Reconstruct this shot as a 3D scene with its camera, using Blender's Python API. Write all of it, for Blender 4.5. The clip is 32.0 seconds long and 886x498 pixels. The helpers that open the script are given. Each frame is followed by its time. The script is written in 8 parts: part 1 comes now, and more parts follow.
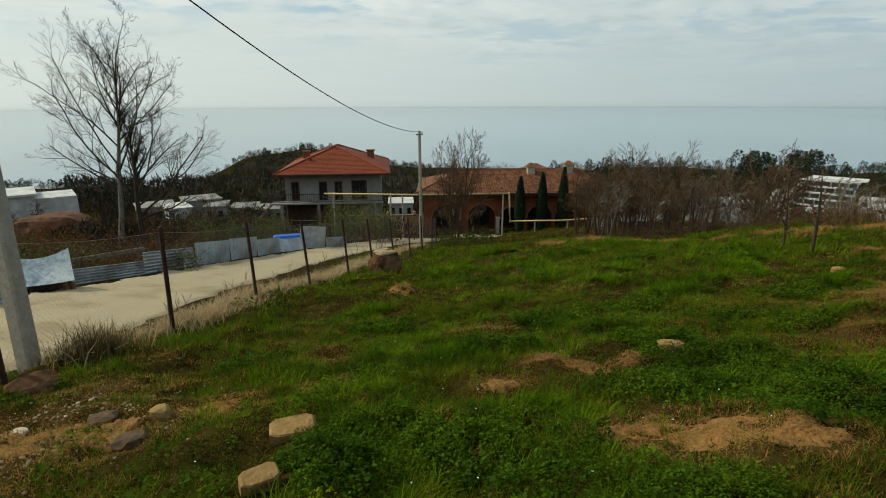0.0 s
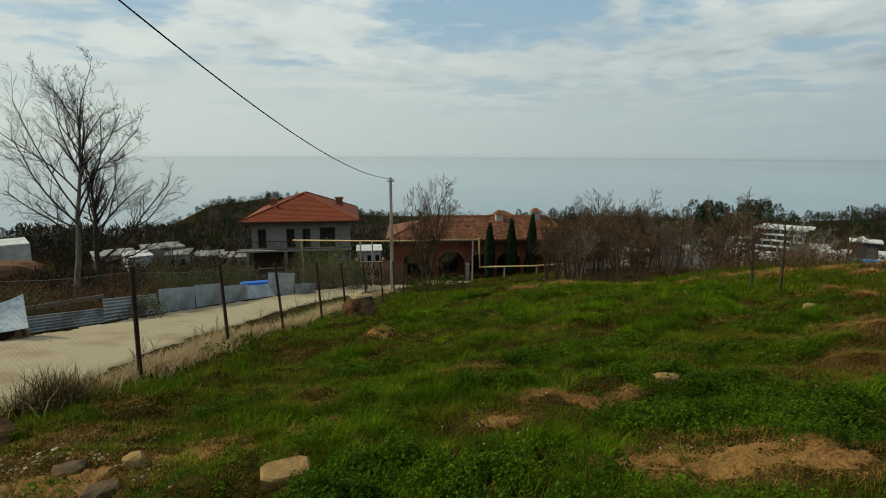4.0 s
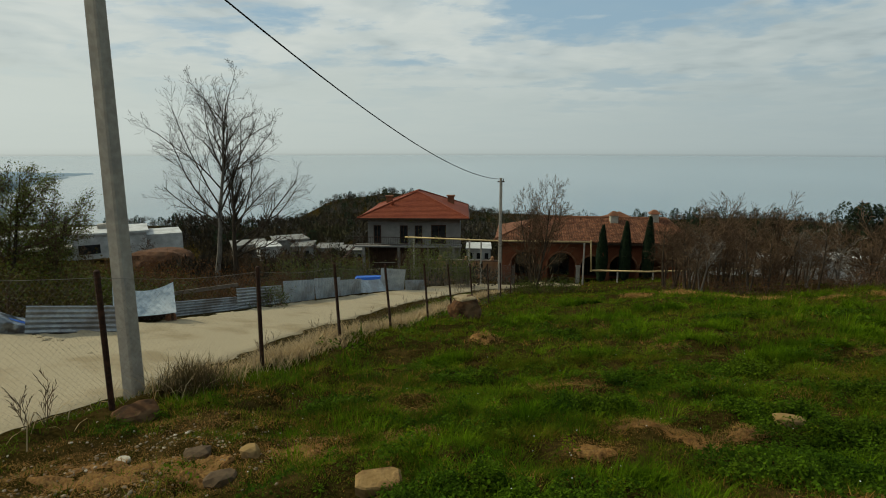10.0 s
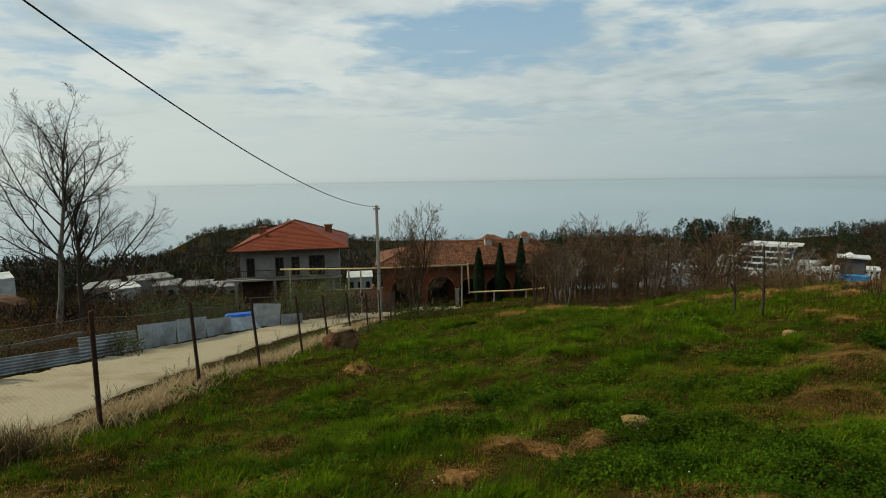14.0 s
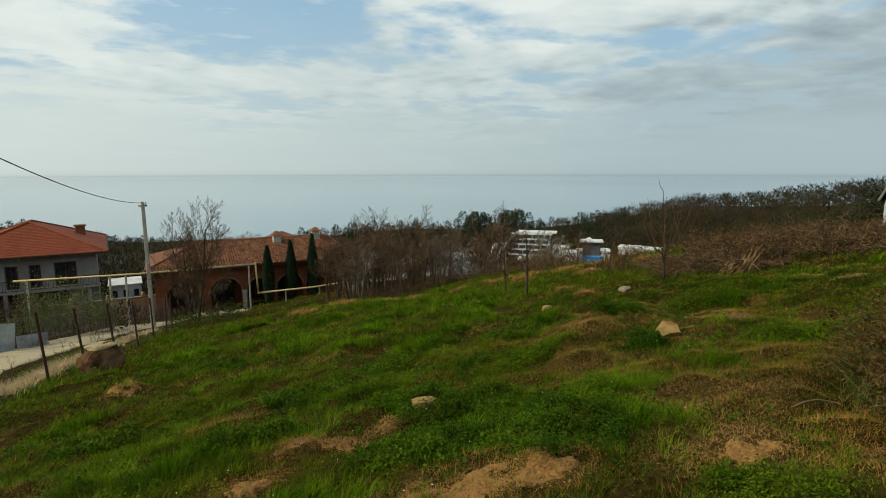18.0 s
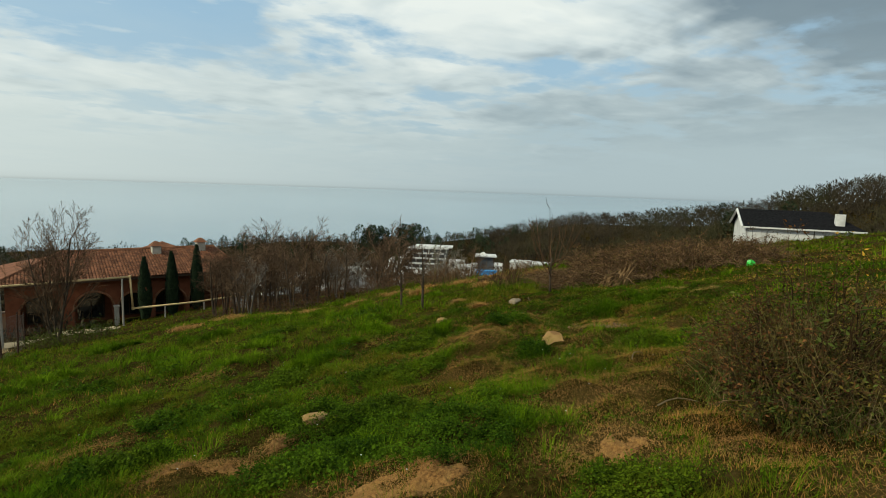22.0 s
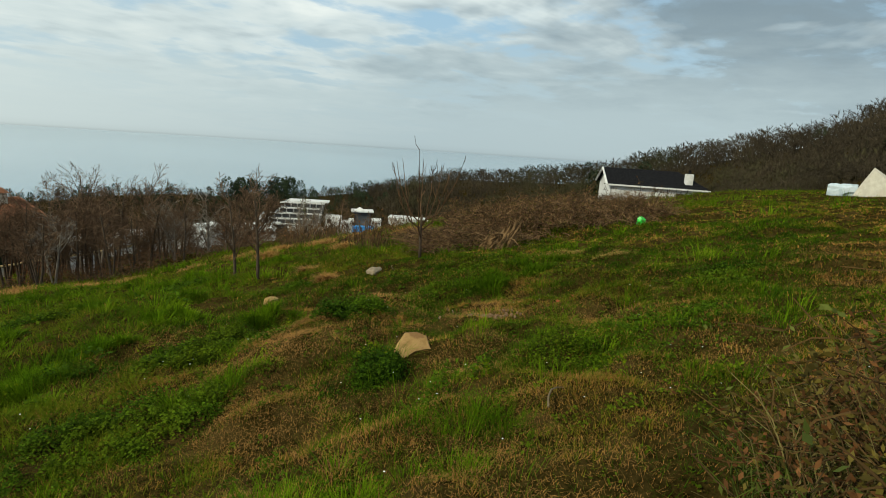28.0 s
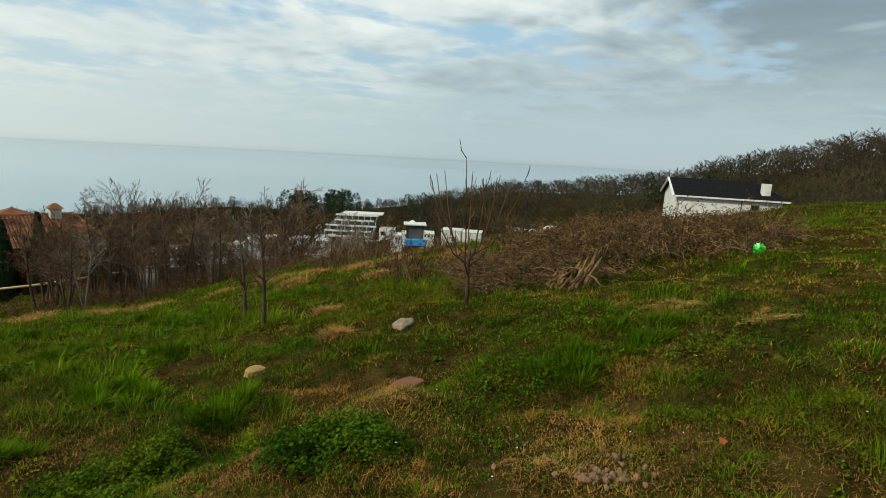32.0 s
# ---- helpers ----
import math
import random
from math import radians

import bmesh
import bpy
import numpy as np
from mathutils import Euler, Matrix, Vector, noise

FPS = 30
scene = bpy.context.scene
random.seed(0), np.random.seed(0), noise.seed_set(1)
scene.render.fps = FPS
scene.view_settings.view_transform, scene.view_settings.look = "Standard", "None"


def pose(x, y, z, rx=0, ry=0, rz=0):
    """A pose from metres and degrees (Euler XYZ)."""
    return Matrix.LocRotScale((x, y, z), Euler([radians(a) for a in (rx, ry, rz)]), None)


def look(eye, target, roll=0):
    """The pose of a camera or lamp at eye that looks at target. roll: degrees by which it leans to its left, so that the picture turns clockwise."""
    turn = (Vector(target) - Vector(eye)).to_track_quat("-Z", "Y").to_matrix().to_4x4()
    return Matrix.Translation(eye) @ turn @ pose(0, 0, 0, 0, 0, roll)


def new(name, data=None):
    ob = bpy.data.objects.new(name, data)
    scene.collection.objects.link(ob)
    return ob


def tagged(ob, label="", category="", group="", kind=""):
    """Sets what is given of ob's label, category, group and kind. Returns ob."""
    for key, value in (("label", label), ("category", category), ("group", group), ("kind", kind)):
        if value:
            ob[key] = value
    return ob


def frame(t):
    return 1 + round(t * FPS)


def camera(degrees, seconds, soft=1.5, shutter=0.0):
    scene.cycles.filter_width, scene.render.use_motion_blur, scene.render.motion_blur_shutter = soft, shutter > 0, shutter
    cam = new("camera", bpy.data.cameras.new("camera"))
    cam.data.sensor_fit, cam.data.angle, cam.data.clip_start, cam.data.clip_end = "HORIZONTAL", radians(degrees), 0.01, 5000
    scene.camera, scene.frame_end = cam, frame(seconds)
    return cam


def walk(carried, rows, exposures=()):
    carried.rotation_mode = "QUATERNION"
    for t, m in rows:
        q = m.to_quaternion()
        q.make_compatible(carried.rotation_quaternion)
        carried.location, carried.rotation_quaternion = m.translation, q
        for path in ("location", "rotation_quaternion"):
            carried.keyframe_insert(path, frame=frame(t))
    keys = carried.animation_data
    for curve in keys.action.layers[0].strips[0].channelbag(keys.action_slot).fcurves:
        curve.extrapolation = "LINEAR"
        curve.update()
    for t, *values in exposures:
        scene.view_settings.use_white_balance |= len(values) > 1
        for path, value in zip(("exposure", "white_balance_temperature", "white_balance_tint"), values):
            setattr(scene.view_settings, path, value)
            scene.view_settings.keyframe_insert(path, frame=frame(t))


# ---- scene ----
FOV = 79.0
cam = camera(FOV, 32.0, 1.0)
PATH = [
    (0.0, 0.092, -0.148, 1.492, 9.472, -15.319, 0.165),
    (0.5, 0.102, -0.142, 1.519, 7.182, -14.192, 0.737),
    (1.0, 0.139, -0.120, 1.511, 3.595, -13.964, -0.107),
    (1.5, 0.191, -0.102, 1.490, 2.783, -14.077, -0.228),
    (2.0, 0.125, -0.108, 1.496, 3.202, -13.628, -0.098),
    (2.5, -0.060, -0.060, 1.473, 3.987, -13.159, -0.507),
    (4.5, -0.202, -0.128, 1.288, 6.116, -8.014, -0.230),
    (5.0, 0.072, -0.000, 1.411, -12.689, -5.486, -0.877),
    (5.5, 0.334, 0.185, 1.388, -29.399, -4.463, -1.284),
    (6.0, 0.425, 0.171, 1.373, -37.484, -4.603, -0.829),
    (6.5, 0.402, 0.166, 1.379, -34.305, -5.336, -0.554),
    (7.0, 0.215, 0.100, 1.454, -22.702, -6.500, -0.375),
    (7.5, 0.114, 0.087, 1.484, -7.907, -7.272, 0.093),
    (8.0, 0.045, -0.037, 1.542, 6.173, -8.112, -0.061),
    (8.5, -0.018, -0.085, 1.548, 18.066, -8.759, 0.182),
    (9.0, -0.062, -0.104, 1.562, 25.628, -9.015, 0.308),
    (9.5, -0.094, -0.109, 1.547, 26.706, -9.971, 0.193),
    (10.0, -0.086, -0.082, 1.525, 17.796, -10.531, -0.046),
    (10.5, 0.027, -0.017, 1.511, -0.912, -9.518, -0.362),
    (11.0, 0.166, 0.028, 1.493, -17.907, -8.528, -0.296),
    (11.5, 0.184, 0.046, 1.475, -20.076, -9.233, 0.036),
    (12.0, 0.172, 0.058, 1.470, -11.413, -10.230, 0.492),
    (12.5, 0.157, 0.105, 1.472, -1.562, -9.318, -0.096),
    (13.0, 0.124, 0.091, 1.484, 4.263, -8.053, -0.444),
    (13.5, 0.140, 0.097, 1.488, 5.395, -7.715, 0.280),
    (14.0, 0.153, 0.092, 1.485, 5.035, -7.690, 0.825),
    (14.5, 0.176, 0.087, 1.483, 3.419, -7.871, 0.814),
    (16.5, 0.047, 0.041, 1.475, -7.738, -6.254, -0.992),
    (17.0, 0.167, 0.017, 1.497, -22.529, -6.226, -1.418),
    (17.5, 0.218, 0.058, 1.478, -23.946, -7.312, -0.679),
    (18.0, 0.207, 0.096, 1.478, -16.944, -8.383, 0.058),
    (18.5, 0.177, 0.099, 1.473, -7.904, -8.475, -0.154),
    (19.0, 0.141, 0.092, 1.472, 0.640, -8.883, 0.099),
    (19.5, 0.078, 0.043, 1.476, 6.980, -9.707, 0.927),
    (20.0, 0.031, 0.041, 1.482, 8.017, -9.259, 0.516),
    (20.5, 0.029, 0.064, 1.473, 2.124, -8.372, -0.984),
    (21.0, 0.058, 0.079, 1.460, -8.011, -7.767, -1.752),
    (21.5, 0.154, 0.086, 1.457, -19.442, -6.992, -1.925),
    (22.0, 0.222, 0.061, 1.462, -27.687, -6.733, -1.970),
    (22.5, 0.260, 0.087, 1.462, -28.640, -7.217, -1.774),
    (23.0, 0.369, 0.155, 1.435, -26.708, -9.065, -1.197),
    (23.5, 0.527, 0.233, 1.392, -31.348, -11.235, -1.586),
    (24.0, 0.703, 0.457, 1.356, -37.362, -12.435, -2.349),
    (24.5, 0.915, 0.577, 1.348, -38.052, -11.668, -2.303),
    (25.0, 1.257, 0.845, 1.338, -35.263, -10.929, -1.874),
    (25.5, 1.419, 1.033, 1.336, -34.350, -11.263, -1.504),
    (27.5, 2.126, 2.081, 1.168, -37.972, -8.800, -3.295),
    (28.0, 2.377, 2.411, 1.096, -40.337, -10.852, -3.756),
    (28.5, 2.633, 2.681, 1.125, -38.856, -11.990, -3.927),
    (29.0, 2.824, 3.014, 1.083, -42.768, -11.365, -4.146),
    (29.5, 2.969, 3.328, 1.052, -45.116, -11.471, -4.805),
    (30.0, 3.218, 3.516, 0.996, -38.849, -12.132, -5.725),
    (30.5, 3.561, 3.780, 0.967, -37.017, -12.253, -5.486),
    (31.0, 3.717, 4.057, 1.018, -40.519, -12.223, -4.033),
    (31.5, 3.928, 4.328, 0.996, -39.039, -11.317, -3.522),
    (32.0, 4.214, 4.600, 1.025, -34.642, -9.967, -3.008),
]
EXPOSURES = [(t, e, 6500, 1) for t, e in ((0, -0.05), (2.5, -0.15), (4.8, -0.22), (6, 0.18), (7, 0.20), (8, -0.22), (9.3, -0.40), (10.4, -0.28), (11.3, 0.03), (12.2, 0.04), (13, -0.16), (14.5, -0.2), (17, 0.0), (18, 0.0), (19.5, -0.15), (20.5, -0.18), (22.2, 0.05), (25, 0.08), (28, 0.16), (32, 0.16))]
walk(cam, [(t, pose(x, y, z, 90 + p, r, yaw)) for t, x, y, z, yaw, p, r in PATH], EXPOSURES)

# ---- world and sun ----
SUN_AZ, SUN_EL = -88.0, 36.0     # degrees right of +y, degrees above the horizon
world = bpy.data.worlds.new("world")
scene.world = world
world.use_nodes = True


def sky_nodes():
    nt = world.node_tree
    nt.nodes.clear()
    N, L = nt.nodes.new, nt.links.new

    def math_node(op, a, b=None, c=None):
        n = N("ShaderNodeMath")
        n.operation = op
        for i, v in enumerate((a, b, c)):
            if v is None:
                continue
            if isinstance(v, (int, float)):
                n.inputs[i].default_value = v
            else:
                L(v, n.inputs[i])
        return n.outputs[0]

    def ramp(fac, stops):
        n = N("ShaderNodeValToRGB")
        while len(n.color_ramp.elements) < len(stops):
            n.color_ramp.elements.new(0.5)
        for e, (p, c) in zip(n.color_ramp.elements, stops):
            e.position = p
            e.color = (*c, 1) if not isinstance(c, (int, float)) else (c, c, c, 1)
        L(fac, n.inputs[0])
        return n.outputs[0]

    def mixc(fac, a, b):
        n = N("ShaderNodeMix")
        n.data_type = "RGBA"
        L(fac, n.inputs[0]) if not isinstance(fac, (int, float)) else setattr(n.inputs[0], "default_value", fac)
        for s, v in ((n.inputs[6], a), (n.inputs[7], b)):
            if isinstance(v, tuple):
                s.default_value = (*v, 1)
            else:
                L(v, s)
        return n.outputs[2]

    co = N("ShaderNodeTexCoord").outputs["Generated"]
    sep = N("ShaderNodeSeparateXYZ")
    L(co, sep.inputs[0])
    x, y, z = sep.outputs
    sky = N("ShaderNodeTexSky")
    sky.sky_type = "NISHITA"
    sky.sun_disc = False
    sky.sun_elevation = radians(SUN_EL)
    sky.sun_rotation = radians(SUN_AZ)
    sky.altitude = 60
    sky.dust_density = 1.2
    sky.air_density = 1.2
    zz = math_node("MAXIMUM", z, 0.0)
    # a flat cloud deck seen in perspective
    den = math_node("ADD", zz, 0.10)
    px, py = math_node("DIVIDE", x, den), math_node("DIVIDE", y, den)
    comb = N("ShaderNodeCombineXYZ")
    L(px, comb.inputs[0]), L(py, comb.inputs[1])

    def fbm(scale, detail, rough, dist, offset, stretch=(1, 1, 1)):
        m = N("ShaderNodeMapping")
        m.inputs["Location"].default_value = offset
        m.inputs["Scale"].default_value = stretch
        m.inputs["Rotation"].default_value = (0, 0, radians(-20))
        L(comb.outputs[0], m.inputs[0])
        n = N("ShaderNodeTexNoise")
        n.inputs["Scale"].default_value = scale
        n.inputs["Detail"].default_value = detail
        n.inputs["Roughness"].default_value = rough
        n.inputs["Distortion"].default_value = dist
        L(m.outputs[0], n.inputs["Vector"])
        return n.outputs["Fac"]

    big = fbm(CLOUD["big"], 7, 0.56, 0.25, CLOUD["off"], (0.85, 1.15, 1))
    small = fbm(CLOUD["small"], 5, 0.52, 0.25, (4.1, 7.7, 0), (1.0, 1.05, 1))
    dens = math_node("ADD", math_node("MULTIPLY", big, 0.74), math_node("MULTIPLY", small, 0.26))
    dens = math_node("ADD", dens, math_node("MULTIPLY", math_node("ABSOLUTE", x), 0.05))
    cover = ramp(dens, [(0.43, 0.02), (0.475, 0.42), (0.512, 0.90), (0.56, 1.0)])
    # billows: brighter on the side towards the sun
    b0 = fbm(CLOUD["puff"], 4, 0.5, 0.3, (0.0, 0.0, 0.0))
    b1 = fbm(CLOUD["puff"], 4, 0.5, 0.3, (-0.10, 0.03, 0.0))
    relief = math_node("MULTIPLY", math_node("SUBTRACT", b0, b1), 0.55)
    thick = fbm(CLOUD["thick"], 6, 0.52, 0.6, CLOUD["toff"], (0.8, 1.5, 1))
    thick = math_node("ADD", math_node("ADD", math_node("MULTIPLY", thick, 0.75), math_node("MULTIPLY", dens, 0.25)), math_node("SUBTRACT", math_node("MULTIPLY", ramp(x, [(0.45, 0.0), (0.88, 1.0)]), 0.32), relief))
    shade = ramp(thick, [(0.44, (0.84, 0.855, 0.85)), (0.55, (0.66, 0.71, 0.74)), (0.64, (0.42, 0.48, 0.53)), (0.76, (0.20, 0.26, 0.32))])
    blue = mixc(0.75, sky_scaled(N, L, sky.outputs[0]), (0.36, 0.55, 0.76))
    col = mixc(cover, blue, shade)
    # the pale lower sky over the sea, ending in a ragged cloud bank
    mp = N("ShaderNodeMapping")
    mp.inputs["Scale"].default_value = (2.2, 2.2, 9.0)
    L(co, mp.inputs[0])
    bn = N("ShaderNodeTexNoise")
    bn.inputs["Scale"].default_value, bn.inputs["Detail"].default_value, bn.inputs["Roughness"].default_value = 1.6, 6, 0.6
    L(mp.outputs[0], bn.inputs["Vector"])
    rag = math_node("ADD", zz, math_node("MULTIPLY", math_node("SUBTRACT", bn.outputs["Fac"], 0.5), 0.22))
    haze = ramp(rag, [(0.0, 1.0), (0.07, 0.94), (0.125, 0.66), (0.20, 0.22), (0.32, 0.0)])
    hcol = mixc(ramp(math_node("ADD", math_node("MULTIPLY", x, 0.5), 0.5), [(0.05, 0.0), (0.8, 1.0)]), (0.78, 0.81, 0.785), (0.44, 0.515, 0.56))
    low = ramp(math_node("ADD", z, 0.03), [(0.0185, 0.70), (0.0225, 0.90), (0.032, 0.96), (0.06, 0.98), (0.09, 1.0)])
    hm = N("ShaderNodeMix")
    hm.data_type, hm.blend_type = "RGBA", "MULTIPLY"
    hm.inputs[0].default_value = 1.0
    L(hcol, hm.inputs[6]), L(low, hm.inputs[7])
    col = mixc(haze, col, hm.outputs[2])
    bg = N("ShaderNodeBackground")
    bg.inputs[1].default_value = CLOUD["strength"]
    L(col, bg.inputs[0])
    out = N("ShaderNodeOutputWorld")
    L(bg.outputs[0], out.inputs[0])


def sky_scaled(N, L, sock):
    n = N("ShaderNodeVectorMath")
    n.operation = "SCALE"
    n.inputs["Scale"].default_value = 0.09
    L(sock, n.inputs[0])
    return n.outputs[0]


CLOUD = dict(big=1.0, small=3.6, puff=1.5, thick=0.5, off=(1.3, 0.4, 0.0), toff=(2.0, 5.0, 0.0), strength=1.0)
sky_nodes()

sun_data = bpy.data.lights.new("sun", "SUN")
sun_data.energy, sun_data.angle, sun_data.color = 3.4, radians(2), (1.0, 0.90, 0.70)
sun = new("sun", sun_data)
_a, _e = radians(SUN_AZ), radians(SUN_EL)
sun.matrix_world = look((60 * math.sin(_a) * math.cos(_e), 60 * math.cos(_a) * math.cos(_e), 60 * math.sin(_e)), (0, 0, 0))

# ---- the lie of the land ----
SKY_AZ = [-95, -80, -66, -52, -44, -37, -33, -29.4, -25.8, -23.4, -21.5, -14.5, -12, 4.5, 8.6, 14, 20, 26, 31, 35.5, 41.5, 47.4, 53, 57.5, 61, 66, 70.4, 74.5, 78.4, 88, 100]
SKY_EL = [-11, -11, -11, -11, -10.5, -8.4, -6.8, -4.7, -4.3, -3.9, -4.2, -6.0, -6.2, -6.3, -5.8, -5.5, -5.7, -5.5, -4.8, -3.9, -2.4, -2.2, -1.6, -0.7, 0.6, 1.7, 3.0, 4.0, 5.6, 8.0, 9.0]
FAR_AZ = [-95, -40, -15, 5, 30, 40, 55, 100]
FAR_D = [420, 400, 330, 300, 290, 250, 200, 180]


def sstep(a, b, v):
    u = np.clip((v - a) / (b - a), 0, 1)
    return u * u * (3 - 2 * u)


def hash2(ix, iy):
    h = np.sin(ix * 127.1 + iy * 311.7) * 43758.5453
    return h - np.floor(h)


def vnoise(x, y):
    """Smooth value noise in 0..1 over arrays."""
    ix, iy = np.floor(x), np.floor(y)
    fx, fy = x - ix, y - iy
    fx, fy = fx * fx * (3 - 2 * fx), fy * fy * (3 - 2 * fy)
    a, b, c, d = hash2(ix, iy), hash2(ix + 1, iy), hash2(ix, iy + 1), hash2(ix + 1, iy + 1)
    return (a * (1 - fx) + b * fx) * (1 - fy) + (c * (1 - fx) + d * fx) * fy


def fractal(x, y, octaves=3):
    s, w, t = 0, 1.0, 0
    for k in range(octaves):
        s, t, w = s + w * vnoise(x * 2**k + 17 * k, y * 2**k - 9 * k), t + w, w * 0.5
    return s / t


def land(x, y):
    """Height of the ground, without its small lumps."""
    x, y = np.asarray(x, float), np.asarray(y, float)
    side = np.where(x > 0, 1.3 * (1 - np.exp(-np.maximum(x, 0) / 8.5)),
                    np.where(x > -3, 0.14 * x, -0.42 - 0.15 * (1 - np.exp(-np.maximum(-x - 3, 0) / 2))))
    lessen = 0.5 * (1 - np.exp(-np.maximum(x - 6, 0) / 15)) * (1 - sstep(28, 60, y))
    run = np.where(y < 58, y, 58 + (y - 58) * 0.5)
    run = np.where(y < -10, -10 + (y + 10) * 0.5, run)
    z = -0.2 + side - 0.2 * run * (1 - lessen)
    z = z - 0.30 * sstep(-5.9, -7.0, x) - 1.2 * sstep(-13.2, -15.5, x) * sstep(6, 10, y)
    # the lower half of the field falls away a little faster
    z = z - 0.52 * sstep(15, 27, y) * sstep(2.5, 8, x) * (1 - sstep(16, 24, x))
    # the field breaks off into the valley
    edge = np.interp(x, [3, 8, 13, 20, 30, 50], [38, 36, 28, 17, 17, 21])
    z = z - (3.0 * sstep(0, 9, y - edge) + 13 * sstep(2, 60, y - edge)) * sstep(5, 13, x)
    d, az = np.hypot(x, y), np.degrees(np.arctan2(x, y))
    far = np.interp(az, FAR_AZ, FAR_D)
    ridge = 1.5 + np.tan(np.radians(np.interp(az, SKY_AZ, SKY_EL))) * far - 4.8 - 1.4 * sstep(46, 60, az) - 0.3 * sstep(64, 74, az)
    w = sstep(0.42, 1.0, d / far)
    back = sstep(1.02, 1.6, d / far)
    z = z * (1 - w) + ridge * w
    return z * (1 - back) + (-75) * back


MOUNDS = [(-2.75, 11.3, 0.52, 0.22), (1.11, 10.1, 0.42, 0.12), (3.85, 5.95, 0.50, 0.10), (-0.58, 6.8, 0.45, 0.10), (-0.22, 13.5, 0.26, 0.16), (-1.2, 6.35, 0.35, 0.06), (0.3, 5.05, 0.5, 0.10)]


def ground_z(x, y):
    x, y = np.asarray(x, float), np.asarray(y, float)
    lump = (fractal(x * 0.55 + 3.1, y * 0.55) - 0.5) * 0.34 + (fractal(x * 1.7, y * 1.7 + 5) - 0.5) * 0.25
    d = np.hypot(x, y)
    calm = 1 - sstep(-6.0, -7.2, x) * (1 - sstep(-16, -20, x))
    near = 1 - sstep(70, 120, d)
    hummock = (fractal(x * 3.9 + 7, y * 3.9 + 1, 2) - 0.5) * 0.11 * (1 - sstep(16, 30, d))
    # the low bank that runs across the upper field
    u = np.clip(((x - 4.7) * 1.5 + (y - 7.05) * 1.05) / 3.35, 0, 1)
    bank = 0.21 * np.exp(-((x - 4.7 - 1.5 * u) ** 2 + (y - 7.05 - 1.05 * u) ** 2) / 0.42)
    for mx, my, w, h in MOUNDS:
        bank = bank + h * np.exp(-((x - mx) ** 2 + 1.6 * (y - my) ** 2) / (0.45 * w * w))
    return land(x, y) + (lump + hummock + bank) * np.maximum(calm, 0.08) * (0.2 + 0.8 * near)


def gz(x, y):
    return float(ground_z(x, y))


# ---- materials ----
def mat(name, c1, c2, scale=6.0, rough=0.8, metal=0.0, bump=0.2, c3=None, scale2=0.9, amount2=0.5, stretch=(1, 1, 1), island=0.0, detail=5.0,
        spec=0.12, per_object=0.0, space="Object", translucent=0.0):
    """A worn surface: two colours in a fine grain, a third in larger stains, and a fine relief."""
    m = bpy.data.materials.new(name)
    m.use_nodes = True
    nt = m.node_tree
    N, L = nt.nodes.new, nt.links.new
    b = nt.nodes["Principled BSDF"]
    b.inputs["Roughness"].default_value = rough
    b.inputs["Metallic"].default_value = metal
    b.inputs["Specular IOR Level"].default_value = spec
    tc = N("ShaderNodeTexCoord")
    mp = N("ShaderNodeMapping")
    mp.inputs["Scale"].default_value = stretch
    L(tc.outputs[space], mp.inputs[0])

    def noise_fac(s, d, lo, hi):
        n = N("ShaderNodeTexNoise")
        n.inputs["Scale"].default_value, n.inputs["Detail"].default_value, n.inputs["Roughness"].default_value = s, d, 0.6
        L(mp.outputs[0], n.inputs["Vector"])
        r = N("ShaderNodeMapRange")
        r.inputs[1].default_value, r.inputs[2].default_value = lo, hi
        L(n.outputs["Fac"], r.inputs[0])
        return n, r.outputs[0]

    def mix(fac, a, c, mode="MIX"):
        n = N("ShaderNodeMix")
        n.data_type, n.blend_type = "RGBA", mode
        if isinstance(fac, float):
            n.inputs[0].default_value = fac
        else:
            L(fac, n.inputs[0])
        for s, v in ((n.inputs[6], a), (n.inputs[7], c)):
            if isinstance(v, tuple):
                s.default_value = (*v, 1)
            else:
                L(v, s)
        return n.outputs[2]

    n1, f1 = noise_fac(scale, detail, 0.35, 0.65)
    col = mix(f1, c1, c2)
    if c3:
        _, f2 = noise_fac(scale2, 4.0, 0.5, 0.62)
        mu = N("ShaderNodeMath")
        mu.operation = "MULTIPLY"
        mu.inputs[1].default_value = amount2
        L(f2, mu.inputs[0])
        col = mix(mu.outputs[0], col, c3)
    if island or per_object:
        src = N("ShaderNodeNewGeometry").outputs["Random Per Island"] if island else N("ShaderNodeObjectInfo").outputs["Random"]
        r = N("ShaderNodeMapRange")
        k = island or per_object
        r.inputs[3].default_value, r.inputs[4].default_value = 1 - k, 1 + k
        L(src, r.inputs[0])
        h = N("ShaderNodeHueSaturation")
        L(r.outputs[0], h.inputs["Value"])
        L(col, h.inputs["Color"])
        col = h.outputs[0]
    L(col, b.inputs["Base Color"])
    if bump:
        bp = N("ShaderNodeBump")
        bp.inputs["Strength"].default_value = bump
        bp.inputs["Distance"].default_value = 0.02
        L(n1.outputs["Fac"], bp.inputs["Height"])
        L(bp.outputs[0], b.inputs["Normal"])
    if translucent:
        t = N("ShaderNodeBsdfTranslucent")
        L(col, t.inputs[0])
        ms = N("ShaderNodeMixShader")
        ms.inputs[0].default_value = translucent
        L(b.outputs[0], ms.inputs[1]), L(t.outputs[0], ms.inputs[2])
        L(ms.outputs[0], nt.nodes["Material Output"].inputs[0])
    return m


